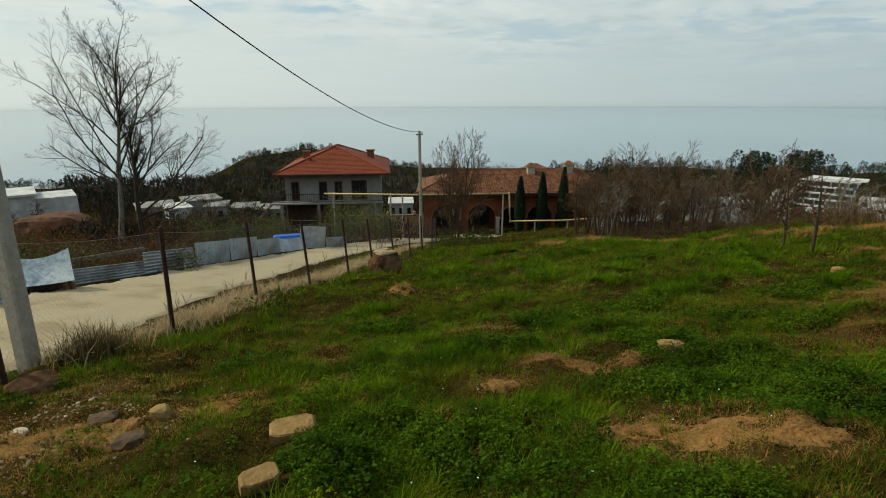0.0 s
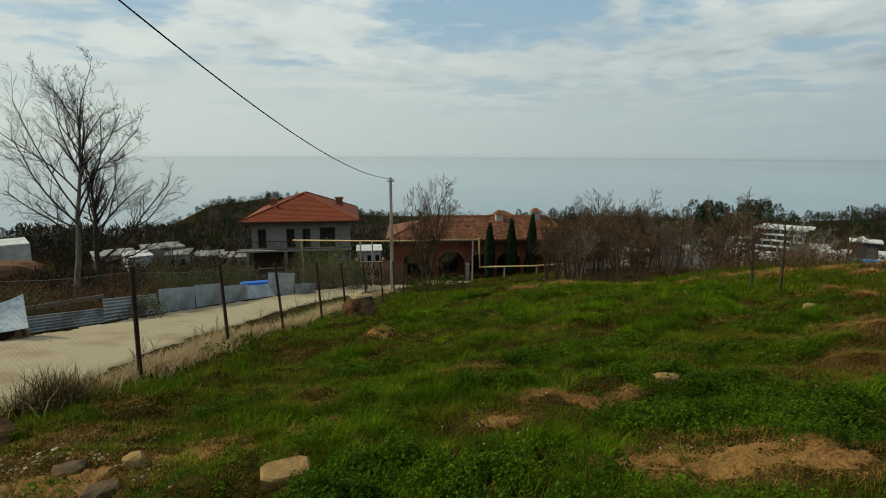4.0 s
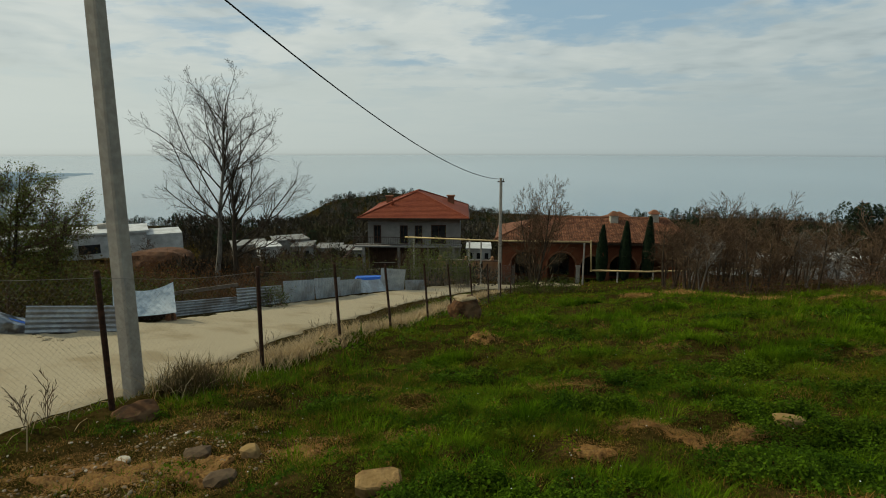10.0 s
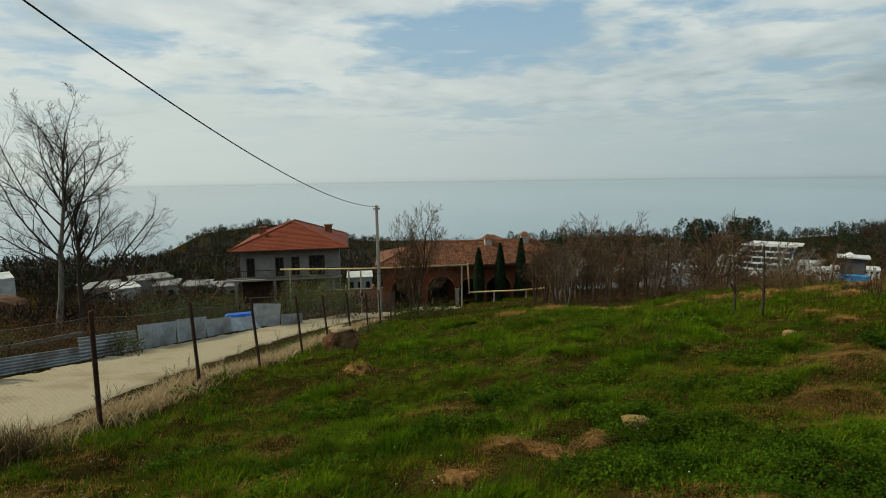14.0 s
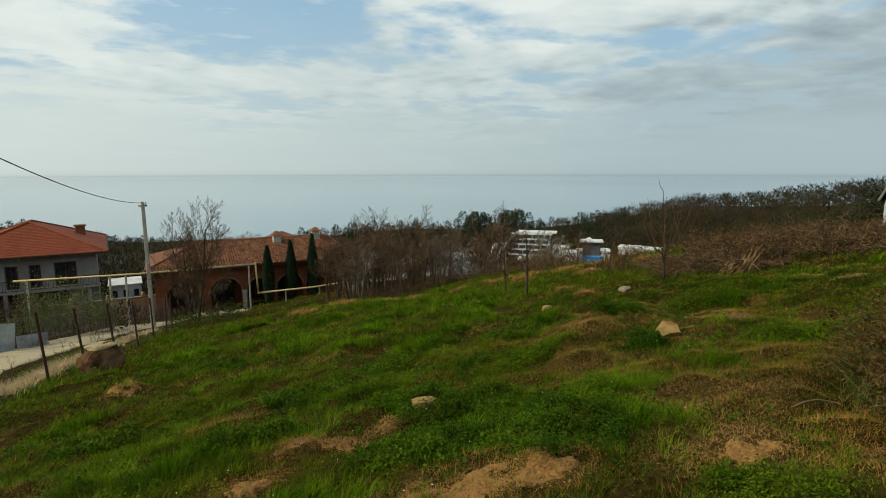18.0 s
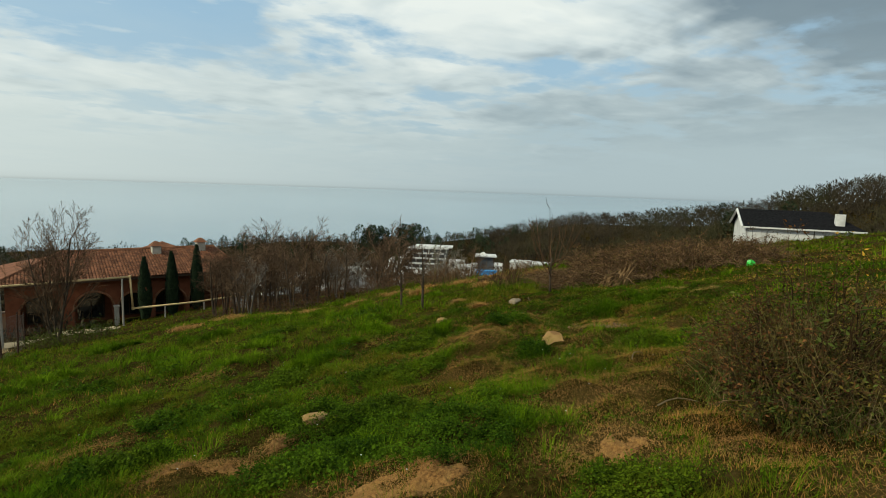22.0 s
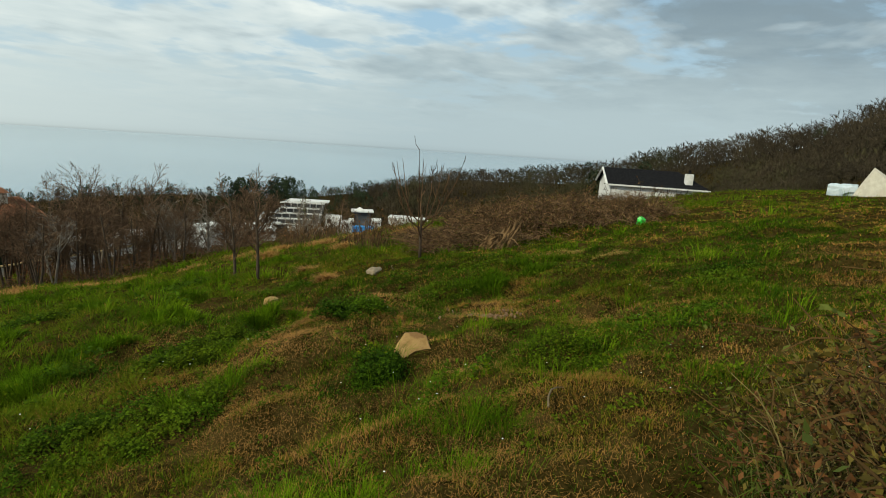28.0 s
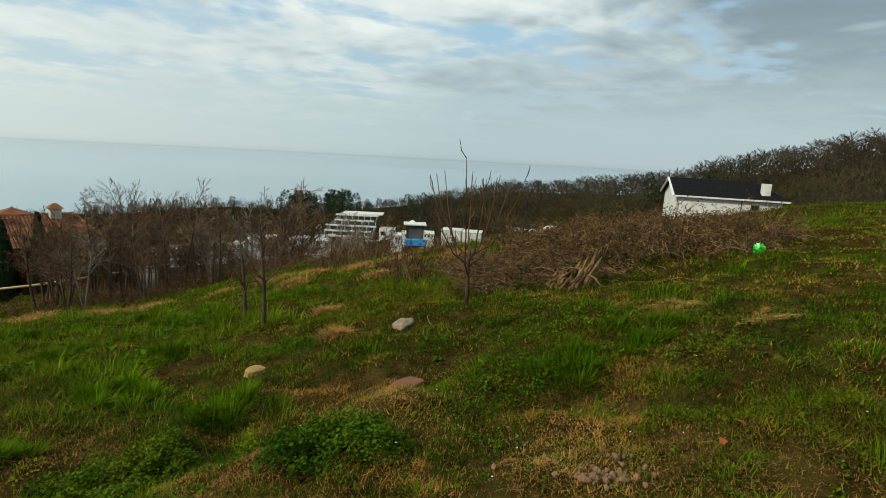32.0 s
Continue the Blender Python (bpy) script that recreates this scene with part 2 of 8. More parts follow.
M_SOIL = mat("soil", (0.085, 0.038, 0.012), (0.30, 0.158, 0.050), 40, 0.95, bump=0.8, c3=(0.28, 0.168, 0.056), scale2=6.0)
M_ROAD = mat("pale_gravel", (0.3354, 0.2709, 0.1677), (0.4300, 0.3569, 0.2365), 30, 0.95, bump=0.9, c3=(0.2666, 0.2021, 0.1118), scale2=0.45, amount2=0.75)
M_CONCRETE = mat("concrete", (0.34, 0.300, 0.245), (0.45, 0.405, 0.335), 9, 0.9, bump=0.3, c3=(0.24, 0.23, 0.21), scale2=1.3)
M_RUST = mat("rusty_steel", (0.030, 0.018, 0.013), (0.075, 0.036, 0.022), 18, 0.8, metal=0.2, bump=0.3, c3=(0.02, 0.014, 0.012))
M_WIRE = mat("galvanised_wire", (0.24, 0.215, 0.18), (0.17, 0.15, 0.125), 20, 0.6, metal=0.1, bump=0)
M_CABLE = mat("black_cable", (0.015, 0.015, 0.016), (0.03, 0.03, 0.03), 10, 0.6, bump=0)
M_TIN = mat("galvanised_sheet", (0.03, 0.034, 0.04), (0.44, 0.48, 0.51), 3.4, 0.36, metal=0.75, bump=0.25, c3=(0.07, 0.06, 0.055), scale2=2.4, amount2=0.9)
M_TIN2 = mat("weathered_sheet", (0.25, 0.27, 0.29), (0.38, 0.41, 0.43), 6, 0.5, metal=0.5, bump=0.15, c3=(0.13, 0.10, 0.08), scale2=1.2, amount2=0.6)
M_TINPALE = mat("pale_galvanised_sheet", (0.24, 0.285, 0.31), (0.50, 0.55, 0.57), 6, 0.42, metal=0.55, bump=0.3, c3=(0.36, 0.38, 0.38), scale2=1.5)
M_GREYFENCE = mat("grey_sheet", (0.30, 0.345, 0.38), (0.42, 0.46, 0.49), 3, 0.5, metal=0.2, bump=0.15, c3=(0.17, 0.165, 0.155), scale2=1.1, per_object=0.12)
M_BLUE = mat("blue_tarp", (0.02, 0.09, 0.40), (0.04, 0.15, 0.52), 4, 0.55, bump=0.3)
M_BARK = mat("grey_bark", (0.12, 0.10, 0.08), (0.24, 0.215, 0.18), 7, 0.95, bump=0.4, stretch=(1, 1, 0.3), c3=(0.09, 0.085, 0.06))
M_BARKD = mat("dark_bark", (0.034, 0.025, 0.017), (0.080, 0.060, 0.042), 7, 0.95, bump=0.4, stretch=(1, 1, 0.3))
M_TWIG = mat("brown_twigs", (0.066, 0.040, 0.022), (0.125, 0.080, 0.047), 2, 0.9, bump=0, island=0.35)
M_TWIGG = mat("grey_twigs", (0.12, 0.10, 0.08), (0.20, 0.175, 0.145), 2, 0.9, bump=0, island=0.3)
M_WOODS = mat("bare_woods", (0.024, 0.019, 0.012), (0.056, 0.044, 0.027), 0.05, 0.95, bump=0, island=0.2, c3=(0.045, 0.044, 0.018), scale2=0.03, amount2=0.8)
# paler and greyer than bare_woods: the hill's distance haze is put in the colour
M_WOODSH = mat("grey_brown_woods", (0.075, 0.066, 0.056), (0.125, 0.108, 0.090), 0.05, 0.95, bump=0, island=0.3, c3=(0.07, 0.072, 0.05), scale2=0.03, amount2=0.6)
M_SCRUB = mat("dark_brown_scrub", (0.050, 0.028, 0.014), (0.100, 0.058, 0.030), 2, 0.9, bump=0, island=0.35)
M_WOODSG = mat("evergreen_woods", (0.016, 0.026, 0.014), (0.035, 0.050, 0.022), 0.1, 0.95, bump=0, island=0.35)
M_LEAF = mat("shrub_leaves", (0.046, 0.066, 0.009), (0.110, 0.125, 0.024), 0.7, 0.7, bump=0, island=0.35, translucent=0.3)
M_LEAFY = mat("spring_leaves", (0.088, 0.108, 0.026), (0.155, 0.168, 0.045), 0.7, 0.7, bump=0, island=0.3, translucent=0.35)
M_CYPRESS = mat("cypress_green", (0.010, 0.020, 0.010), (0.022, 0.038, 0.016), 3, 0.9, bump=0, island=0.3)
M_BRAMBLE = mat("bramble_canes", (0.036, 0.021, 0.010), (0.165, 0.102, 0.050), 2, 0.9, bump=0, island=0.75)
M_STRAW = mat("dry_straw", (0.33, 0.235, 0.115), (0.50, 0.37, 0.20), 1.5, 0.9, bump=0, island=0.3, translucent=0.2)
M_ROOF = mat("orange_red_roof", (0.1741, 0.04162, 0.01892), (0.2195, 0.05597, 0.0257), 3, 0.75, bump=0.2, c3=(0.1514, 0.03406, 0.01813), scale2=0.6)
M_TILE = mat("terracotta_tiles", (0.1022, 0.04162, 0.02121), (0.1816, 0.07946, 0.04242), 1.5, 0.85, bump=0.2, island=0.35)
M_PLASTER = mat("grey_plaster", (0.20, 0.195, 0.18), (0.28, 0.27, 0.25), 2, 0.9, bump=0.1, c3=(0.15, 0.14, 0.125), scale2=0.5)
M_TERRA = mat("terracotta_plaster", (0.12, 0.042, 0.021), (0.18, 0.064, 0.032), 2, 0.9, bump=0.1, c3=(0.10, 0.034, 0.018), scale2=0.5)
M_WHITE = mat("white_plaster", (0.4995, 0.4995, 0.4844), (0.6054, 0.6054, 0.5903), 1.5, 0.85, bump=0.1, c3=(0.3784, 0.3708, 0.3481), scale2=0.25)
M_GLASS = mat("dark_window_glass", (0.012, 0.014, 0.017), (0.025, 0.028, 0.032), 2, 0.08, bump=0, spec=0.6)
M_DARKWOOD = mat("dark_wood", (0.035, 0.02, 0.013), (0.07, 0.042, 0.027), 8, 0.7, bump=0.2, stretch=(1, 1, 0.2))
M_YELLOW = mat("yellow_pipe_paint", (0.46, 0.33, 0.15), (0.54, 0.41, 0.21), 3, 0.5, bump=0.05, c3=(0.42, 0.28, 0.12), scale2=0.8)
M_BLACKROOF = mat("black_roof_felt", (0.006, 0.006, 0.007), (0.015, 0.015, 0.016), 3, 0.95, bump=0.2, spec=0.02)
M_BRICK = mat("brick_rubble", (0.15, 0.065, 0.035), (0.22, 0.10, 0.055), 2, 0.95, bump=0.4, c3=(0.12, 0.07, 0.04))
M_EARTH = mat("reddish_earth", (0.080, 0.038, 0.020), (0.150, 0.075, 0.040), 2, 0.95, bump=0.5, c3=(0.06, 0.04, 0.025), scale2=0.8)
M_OCHRE = mat("ochre_wall", (0.34, 0.20, 0.10), (0.42, 0.26, 0.14), 2, 0.9, bump=0.2, c3=(0.25, 0.15, 0.08), scale2=0.5)
M_ROCK = mat("tan_stone", (0.2195, 0.1362, 0.0469), (0.3027, 0.2006, 0.08325), 7, 0.95, bump=0.5, c3=(0.1968, 0.1249, 0.06433), scale2=2.5, per_object=0.12)
M_ROCKB = mat("brown_boulder", (0.030, 0.015, 0.007), (0.130, 0.062, 0.025), 4, 0.9, bump=0.8, c3=(0.19, 0.13, 0.07), scale2=1.6, amount2=0.5)
M_ROCKD = mat("dark_stone", (0.070, 0.046, 0.026), (0.140, 0.094, 0.054), 8, 0.95, bump=0.5, per_object=0.2)
M_ROCKW = mat("pale_stone", (0.40, 0.345, 0.26), (0.56, 0.495, 0.385), 9, 0.95, bump=0.4, per_object=0.15)
M_CREAM = mat("cream_tarpaulin", (0.3481, 0.3292, 0.2724), (0.4389, 0.4125, 0.3443), 3, 0.7, bump=0.3, c3=(0.3179, 0.2876, 0.2195), scale2=0.8)
M_SLATE = mat("asbestos_sheet", (0.13, 0.10, 0.075), (0.21, 0.17, 0.135), 5, 0.95, bump=0.3)
M_GREENBAG = mat("green_plastic", (0.02, 0.42, 0.03), (0.05, 0.62, 0.06), 4, 0.35, bump=0.3, spec=0.5)
M_PALEBLUE = mat("pale_blue_cover", (0.34, 0.41, 0.45), (0.46, 0.52, 0.55), 3, 0.5, bump=0.2)


# ---- mesh building ----
class Mesh:
    """Gathers vertices and faces for one mesh."""

    def __init__(self):
        self.v, self.f = [], []

    def add(self, verts, faces):
        k = len(self.v)
        self.v.extend(tuple(map(float, p)) for p in verts)
        self.f.extend(tuple(i + k for i in f) for f in faces)
        return self

    def box(self, c, s, rz=0.0, taper=1.0, cut=0.0):
        """A box about the centre c of the size s, its vertical edges cut off by cut."""
        hx, hy, hz = s[0] / 2, s[1] / 2, s[2] / 2
        ca, sa = math.cos(radians(rz)), math.sin(radians(rz))
        ring = [(-hx, -hy), (hx, -hy), (hx, hy), (-hx, hy)]
        if cut:
            ring = [(-hx + cut, -hy), (hx - cut, -hy), (hx, -hy + cut), (hx, hy - cut), (hx - cut, hy), (-hx + cut, hy), (-hx, hy - cut), (-hx, -hy + cut)]
        n = len(ring)
        vs = []
        for z, k in ((-hz, 1.0), (hz, taper)):
            for x, y in ring:
                vs.append((c[0] + (x * ca - y * sa) * k, c[1] + (x * sa + y * ca) * k, c[2] + z))
        fs = [tuple(range(n - 1, -1, -1)), tuple(range(n, 2 * n))]
        fs += [(i, (i + 1) % n, n + (i + 1) % n, n + i) for i in range(n)]
        return self.add(vs, fs)

    def tube(self, pts, radii, sides=6, cap=True):
        pts = [Vector(p) for p in pts]
        if not hasattr(radii, "__len__"):
            radii = [radii] * len(pts)
        vs, fs = [], []
        for i, p in enumerate(pts):
            d = (pts[min(i + 1, len(pts) - 1)] - pts[max(i - 1, 0)])
            d = d.normalized() if d.length > 1e-9 else Vector((0, 0, 1))
            a = d.orthogonal().normalized() if abs(d.z) > 0.95 else d.cross(Vector((0, 0, 1))).normalized()
            b = d.cross(a)
            for k in range(sides):
                t = 2 * math.pi * k / sides
                vs.append(p + (a * math.cos(t) + b * math.sin(t)) * radii[i])
        for i in range(len(pts) - 1):
            for k in range(sides):
                o, q = i * sides, (k + 1) % sides
                fs.append((o + k, o + q, o + sides + q, o + sides + k))
        if cap:
            fs.append(tuple(range(sides - 1, -1, -1)))
            fs.append(tuple((len(pts) - 1) * sides + k for k in range(sides)))
        return self.add(vs, fs)

    def data(self, name, material, smooth=False):
        me = bpy.data.meshes.new(name)
        me.from_pydata(self.v, [], self.f)
        me.materials.append(material)
        if smooth:
            me.polygons.foreach_set("use_smooth", [True] * len(me.polygons))
        me.update()
        return me


def array_mesh(name, verts, faces, material, smooth=False):
    """A mesh from arrays: all faces with the same number of corners."""
    me = bpy.data.meshes.new(name)
    verts, faces = np.asarray(verts, np.float32), np.asarray(faces, np.int32)
    n = faces.shape[1]
    me.vertices.add(len(verts)), me.loops.add(faces.size), me.polygons.add(len(faces))
    me.vertices.foreach_set("co", verts.ravel())
    me.loops.foreach_set("vertex_index", faces.ravel())
    me.polygons.foreach_set("loop_start", np.arange(0, faces.size, n, dtype=np.int32))
    me.polygons.foreach_set("loop_total", np.full(len(faces), n, np.int32))
    if smooth:
        me.polygons.foreach_set("use_smooth", np.ones(len(faces), bool))
    me.materials.append(material)
    me.update(calc_edges=True)
    return me


def thing(name, m, label, category, group="", kind=""):
    """An empty at the thing's base, to parent its parts."""
    ob = new(name)
    ob.empty_display_size = 0.1
    ob.matrix_world = m
    return tagged(ob, label, category, group, kind)


def part(name, mesh, material, parent, label="", smooth=False):
    """One mesh object under a thing or a part; its coordinates are the parent's."""
    ob = new(name, mesh.data(name, material, smooth) if isinstance(mesh, Mesh) else mesh)
    ob.parent = parent
    if label:
        ob["label"] = label
    return ob


def single(name, mesh, material, m, label, category, group="", kind="", smooth=False):
    ob = new(name, mesh.data(name, material, smooth) if isinstance(mesh, Mesh) else mesh)
    ob.matrix_world = m
    return tagged(ob, label, category, group, kind)


# ---- ground, road, sea ----
def polar_ground():
    radii = np.concatenate([np.linspace(0.004, 16, 170), np.linspace(16.15, 30, 80), np.geomspace(30.5, 900, 110)])
    n = 440
    ang = np.linspace(0, 2 * np.pi, n, endpoint=False)
    R, A = np.meshgrid(radii, ang, indexing="ij")
    x, y = 1.0 + R * np.sin(A), 1.5 + R * np.cos(A)
    z = ground_z(x, y)
    v = np.stack([x, y, z], -1).reshape(-1, 3)
    i = np.arange(len(radii) - 1)[:, None] * n
    k = np.arange(n)[None, :]
    q = (k + 1) % n
    f = np.stack([i + k, i + n + k, i + n + q, i + q], -1).reshape(-1, 4)
    v = np.vstack([v, [[1.0, 1.5, gz(1.0, 1.5)]]])
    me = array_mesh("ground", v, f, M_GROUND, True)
    return me


def ground_material():
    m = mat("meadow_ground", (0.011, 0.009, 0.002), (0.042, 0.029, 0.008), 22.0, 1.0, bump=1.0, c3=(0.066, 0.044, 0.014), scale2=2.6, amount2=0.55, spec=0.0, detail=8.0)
    return m


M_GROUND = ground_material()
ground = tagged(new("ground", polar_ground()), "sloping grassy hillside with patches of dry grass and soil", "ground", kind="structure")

ROAD_R = [(-4.6, -14), (-5.6, 1.6), (-6.95, 4.3), (-7.3, 7.5), (-8.4, 13.8), (-9.1, 24), (-8.6, 36), (-6.6, 41.0), (-2.0, 42.6)]
ROAD_L = [(-20, -14), (-17.5, 3), (-15.4, 6.6), (-12.4, 9.0), (-12.5, 13), (-12.6, 18.3), (-12.3, 30.5), (-11.4, 42), (-4.0, 46.4)]


def road_mesh():
    n, w = 320, 30
    u = np.linspace(0, len(ROAD_R) - 1, n)
    k = np.arange(len(ROAD_R))
    r, l = np.array(ROAD_R, float), np.array(ROAD_L, float)
    R = np.stack([np.interp(u, k, r[:, 0]), np.interp(u, k, r[:, 1])], -1)
    Lf = np.stack([np.interp(u, k, l[:, 0]), np.interp(u, k, l[:, 1])], -1)
    t = np.linspace(0, 1, w)[None, :, None]
    edge = (fractal(R[:, 1] * 1.3, R[:, 1] * 0 + 2) - 0.5)[:, None, None] * 0.5
    p = R[:, None] * (1 - t) + Lf[:, None] * t
    p[:, :, 0] += edge[:, :, 0] * np.abs(1 - 2 * t[:, :, 0])
    x, y = p[..., 0], p[..., 1]
    z = ground_z(x, y) + 0.03 + (fractal(x * 2.2, y * 0.6) - 0.5) * 0.05 + (fractal(x * 1.6 + 5, y * 4.0) - 0.5) * 0.22 * sstep(-11.0, -13.5, x)
    z[:, 0] -= 0.10
    z[:, -1] -= 0.10
    v = np.stack([x, y, z], -1).reshape(-1, 3)
    i, j = np.meshgrid(np.arange(n - 1) * w, np.arange(w - 1), indexing="ij")
    a = i + j
    f = np.stack([a, a + w, a + w + 1, a + 1], -1).reshape(-1, 4)
    return array_mesh("road", v, f, M_ROAD, True)


tagged(new("road", road_mesh()), "pale compacted gravel road running downhill", "road", kind="structure")


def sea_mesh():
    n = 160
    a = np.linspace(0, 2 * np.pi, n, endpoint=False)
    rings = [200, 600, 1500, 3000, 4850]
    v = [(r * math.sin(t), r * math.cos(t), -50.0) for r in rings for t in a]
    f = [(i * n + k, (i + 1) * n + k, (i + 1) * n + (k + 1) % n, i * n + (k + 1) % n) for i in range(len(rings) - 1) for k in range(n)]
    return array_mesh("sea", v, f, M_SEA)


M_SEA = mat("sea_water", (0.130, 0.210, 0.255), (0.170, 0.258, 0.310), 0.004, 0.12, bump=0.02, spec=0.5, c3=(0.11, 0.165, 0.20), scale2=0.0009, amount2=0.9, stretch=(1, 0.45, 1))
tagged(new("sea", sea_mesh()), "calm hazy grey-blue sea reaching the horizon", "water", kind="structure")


def coast():
    """The far coast: layered ridges along the bay, distance haze painted into their colours."""
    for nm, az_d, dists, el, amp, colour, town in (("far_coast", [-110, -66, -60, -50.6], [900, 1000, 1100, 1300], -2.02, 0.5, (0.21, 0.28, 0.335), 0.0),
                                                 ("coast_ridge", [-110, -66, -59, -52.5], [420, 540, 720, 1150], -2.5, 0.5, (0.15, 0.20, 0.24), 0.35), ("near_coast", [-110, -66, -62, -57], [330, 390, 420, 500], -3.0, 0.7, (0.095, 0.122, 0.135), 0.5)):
        n = 120
        az = np.linspace(az_d[0], az_d[-1], n)
        dist = np.interp(az, az_d, dists)
        fade = np.clip((az_d[-1] - az) / 6, 0, 1) ** 0.5
        top = 1.5 + np.tan(np.radians(el + (fractal(az * 0.34 + dists[0], az * 0) - 0.5) * amp)) * (dist + 60)
        top = -50 + np.maximum(top + 50, 2) * fade
        v, f = [], []
        for i in range(n):
            s, c, d = math.sin(radians(az[i])), math.cos(radians(az[i])), dist[i]
            v += [(s * d, c * d, -51), (s * (d + 25), c * (d + 25), -50 + (top[i] + 50) * 0.55), (s * (d + 60), c * (d + 60), top[i]), (s * (d + 140), c * (d + 140), -51)]
        for i in range(n - 1):
            for k in range(3):
                f.append((i * 4 + k, i * 4 + 4 + k, i * 4 + 5 + k, i * 4 + 1 + k))
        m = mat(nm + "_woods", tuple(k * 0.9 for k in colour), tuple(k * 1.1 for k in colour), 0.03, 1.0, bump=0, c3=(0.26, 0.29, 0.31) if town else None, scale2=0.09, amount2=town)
        tagged(new(nm, array_mesh(nm, v, f, m, True)), "distant wooded headland across the bay, blue-grey haze in its colour", "backdrop", kind="structure")


coast()


# ---- trees ----
def branches(rng, p, d, length, r, level, out, levels, kids, spread, up, wob=0.18, shrink=0.66, bare=0.25):
    """Grows one limb and its twigs; out gathers (points, radii, level)."""
    n = 5 if level < 2 else (3 if level < levels else 1)
    pts, q = [p], Vector(d)
    for i in range(n):
        q = (q + Vector((rng.uniform(-wob, wob), rng.uniform(-wob, wob), rng.uniform(-wob, wob) + up))).normalized()
        pts.append(pts[-1] + q * (length / n))
    tip = 0.35 if level < levels else 0.15
    radii = [r * (1 - (1 - tip) * i / n) for i in range(n + 1)]
    out.append((pts, radii, level))
    if level >= levels:
        return
    m = kids[min(level, len(kids) - 1)]
    for k in range(m):
        t = bare + (1 - bare) * (k + rng.random()) / m
        i = min(int(t * n), n - 1)
        s = pts[i].lerp(pts[i + 1], t * n - i)
        ax = (pts[i + 1] - pts[i]).normalized()
        side = ax.orthogonal().normalized()
        side.rotate(Matrix.Rotation(rng.uniform(0, 6.283), 3, ax))
        a = radians(spread * rng.uniform(0.65, 1.25))
        nd = ax * math.cos(a) + side * math.sin(a)
        nl = length * shrink * rng.uniform(0.7, 1.15) * (1.15 - 0.5 * t)
        branches(rng, s, nd, nl, max(radii[i] * 0.55, 0.004), level + 1, out, levels, kids, spread, up, wob * 1.1, shrink, 0.2)


def tubes(segs, lo, hi, sides, grow=1.0, least=0.0):
    m = Mesh()
    for pts, radii, level in segs:
        if lo <= level <= hi:
            m.tube(pts, [max(r * grow, least) for r in radii], sides if level < 2 else 3, cap=False)
    return m


def bare_tree(seed, height, r, levels=4, kids=(7, 6, 5, 4), spread=38, up=0.05, lean=(0, 0), least=0.006, crown_from=0.3, shrink=0.55, stems=1, fan=0.25):
    """Meshes of trunk and crown of a leafless tree standing at the origin."""
    rng = random.Random(seed)
    segs = []
    for s in range(stems):
        a = 6.283 * s / max(stems, 1) + rng.random()
        k = fan if stems > 1 else 0
        d = Vector((math.cos(a) * k + lean[0], math.sin(a) * k + lean[1], 1)).normalized()
        h = height * (1 if s == 0 else rng.uniform(0.65, 0.95))
        branches(rng, Vector((math.cos(a) * k * 0.3, math.sin(a) * k * 0.3, -0.15)), d, h * 0.82, r * (1 if s == 0 else 0.75), 0, segs, levels, kids, spread, up, 0.06, shrink, crown_from)
    return tubes(segs, 0, 0, 8), tubes(segs, 1, 9, 5, least=least), segs


def place_tree(name, meshes, m, label, bark, twig, group=""):
    t = thing(name, m, label, "tree", group)
    part("trunk", meshes[0], bark, t, smooth=True)
    part("crown", meshes[1], twig, t)
    return t


def leaf_cloud(rng, centres, radius, n, size):
    """Small folded leaves scattered about the given centres."""
    c = np.array(centres, float)
    k = rng.integers(0, len(c), n)
    p = c[k] + rng.normal(0, radius, (n, 3))
    a, b = rng.normal(0, 1, (n, 3)), rng.normal(0, 1, (n, 3))
    a /= np.linalg.norm(a, axis=1)[:, None]
    b -= (a * b).sum(1)[:, None] * a
    b /= np.linalg.norm(b, axis=1)[:, None]
    s = (size * rng.uniform(0.6, 1.3, n))[:, None]
    v = np.stack([p - a * s, p + b * s * 0.45, p + a * s, p - b * s * 0.45], 1).reshape(-1, 3)
    f = np.arange(4 * n).reshape(-1, 4)
    return v, f


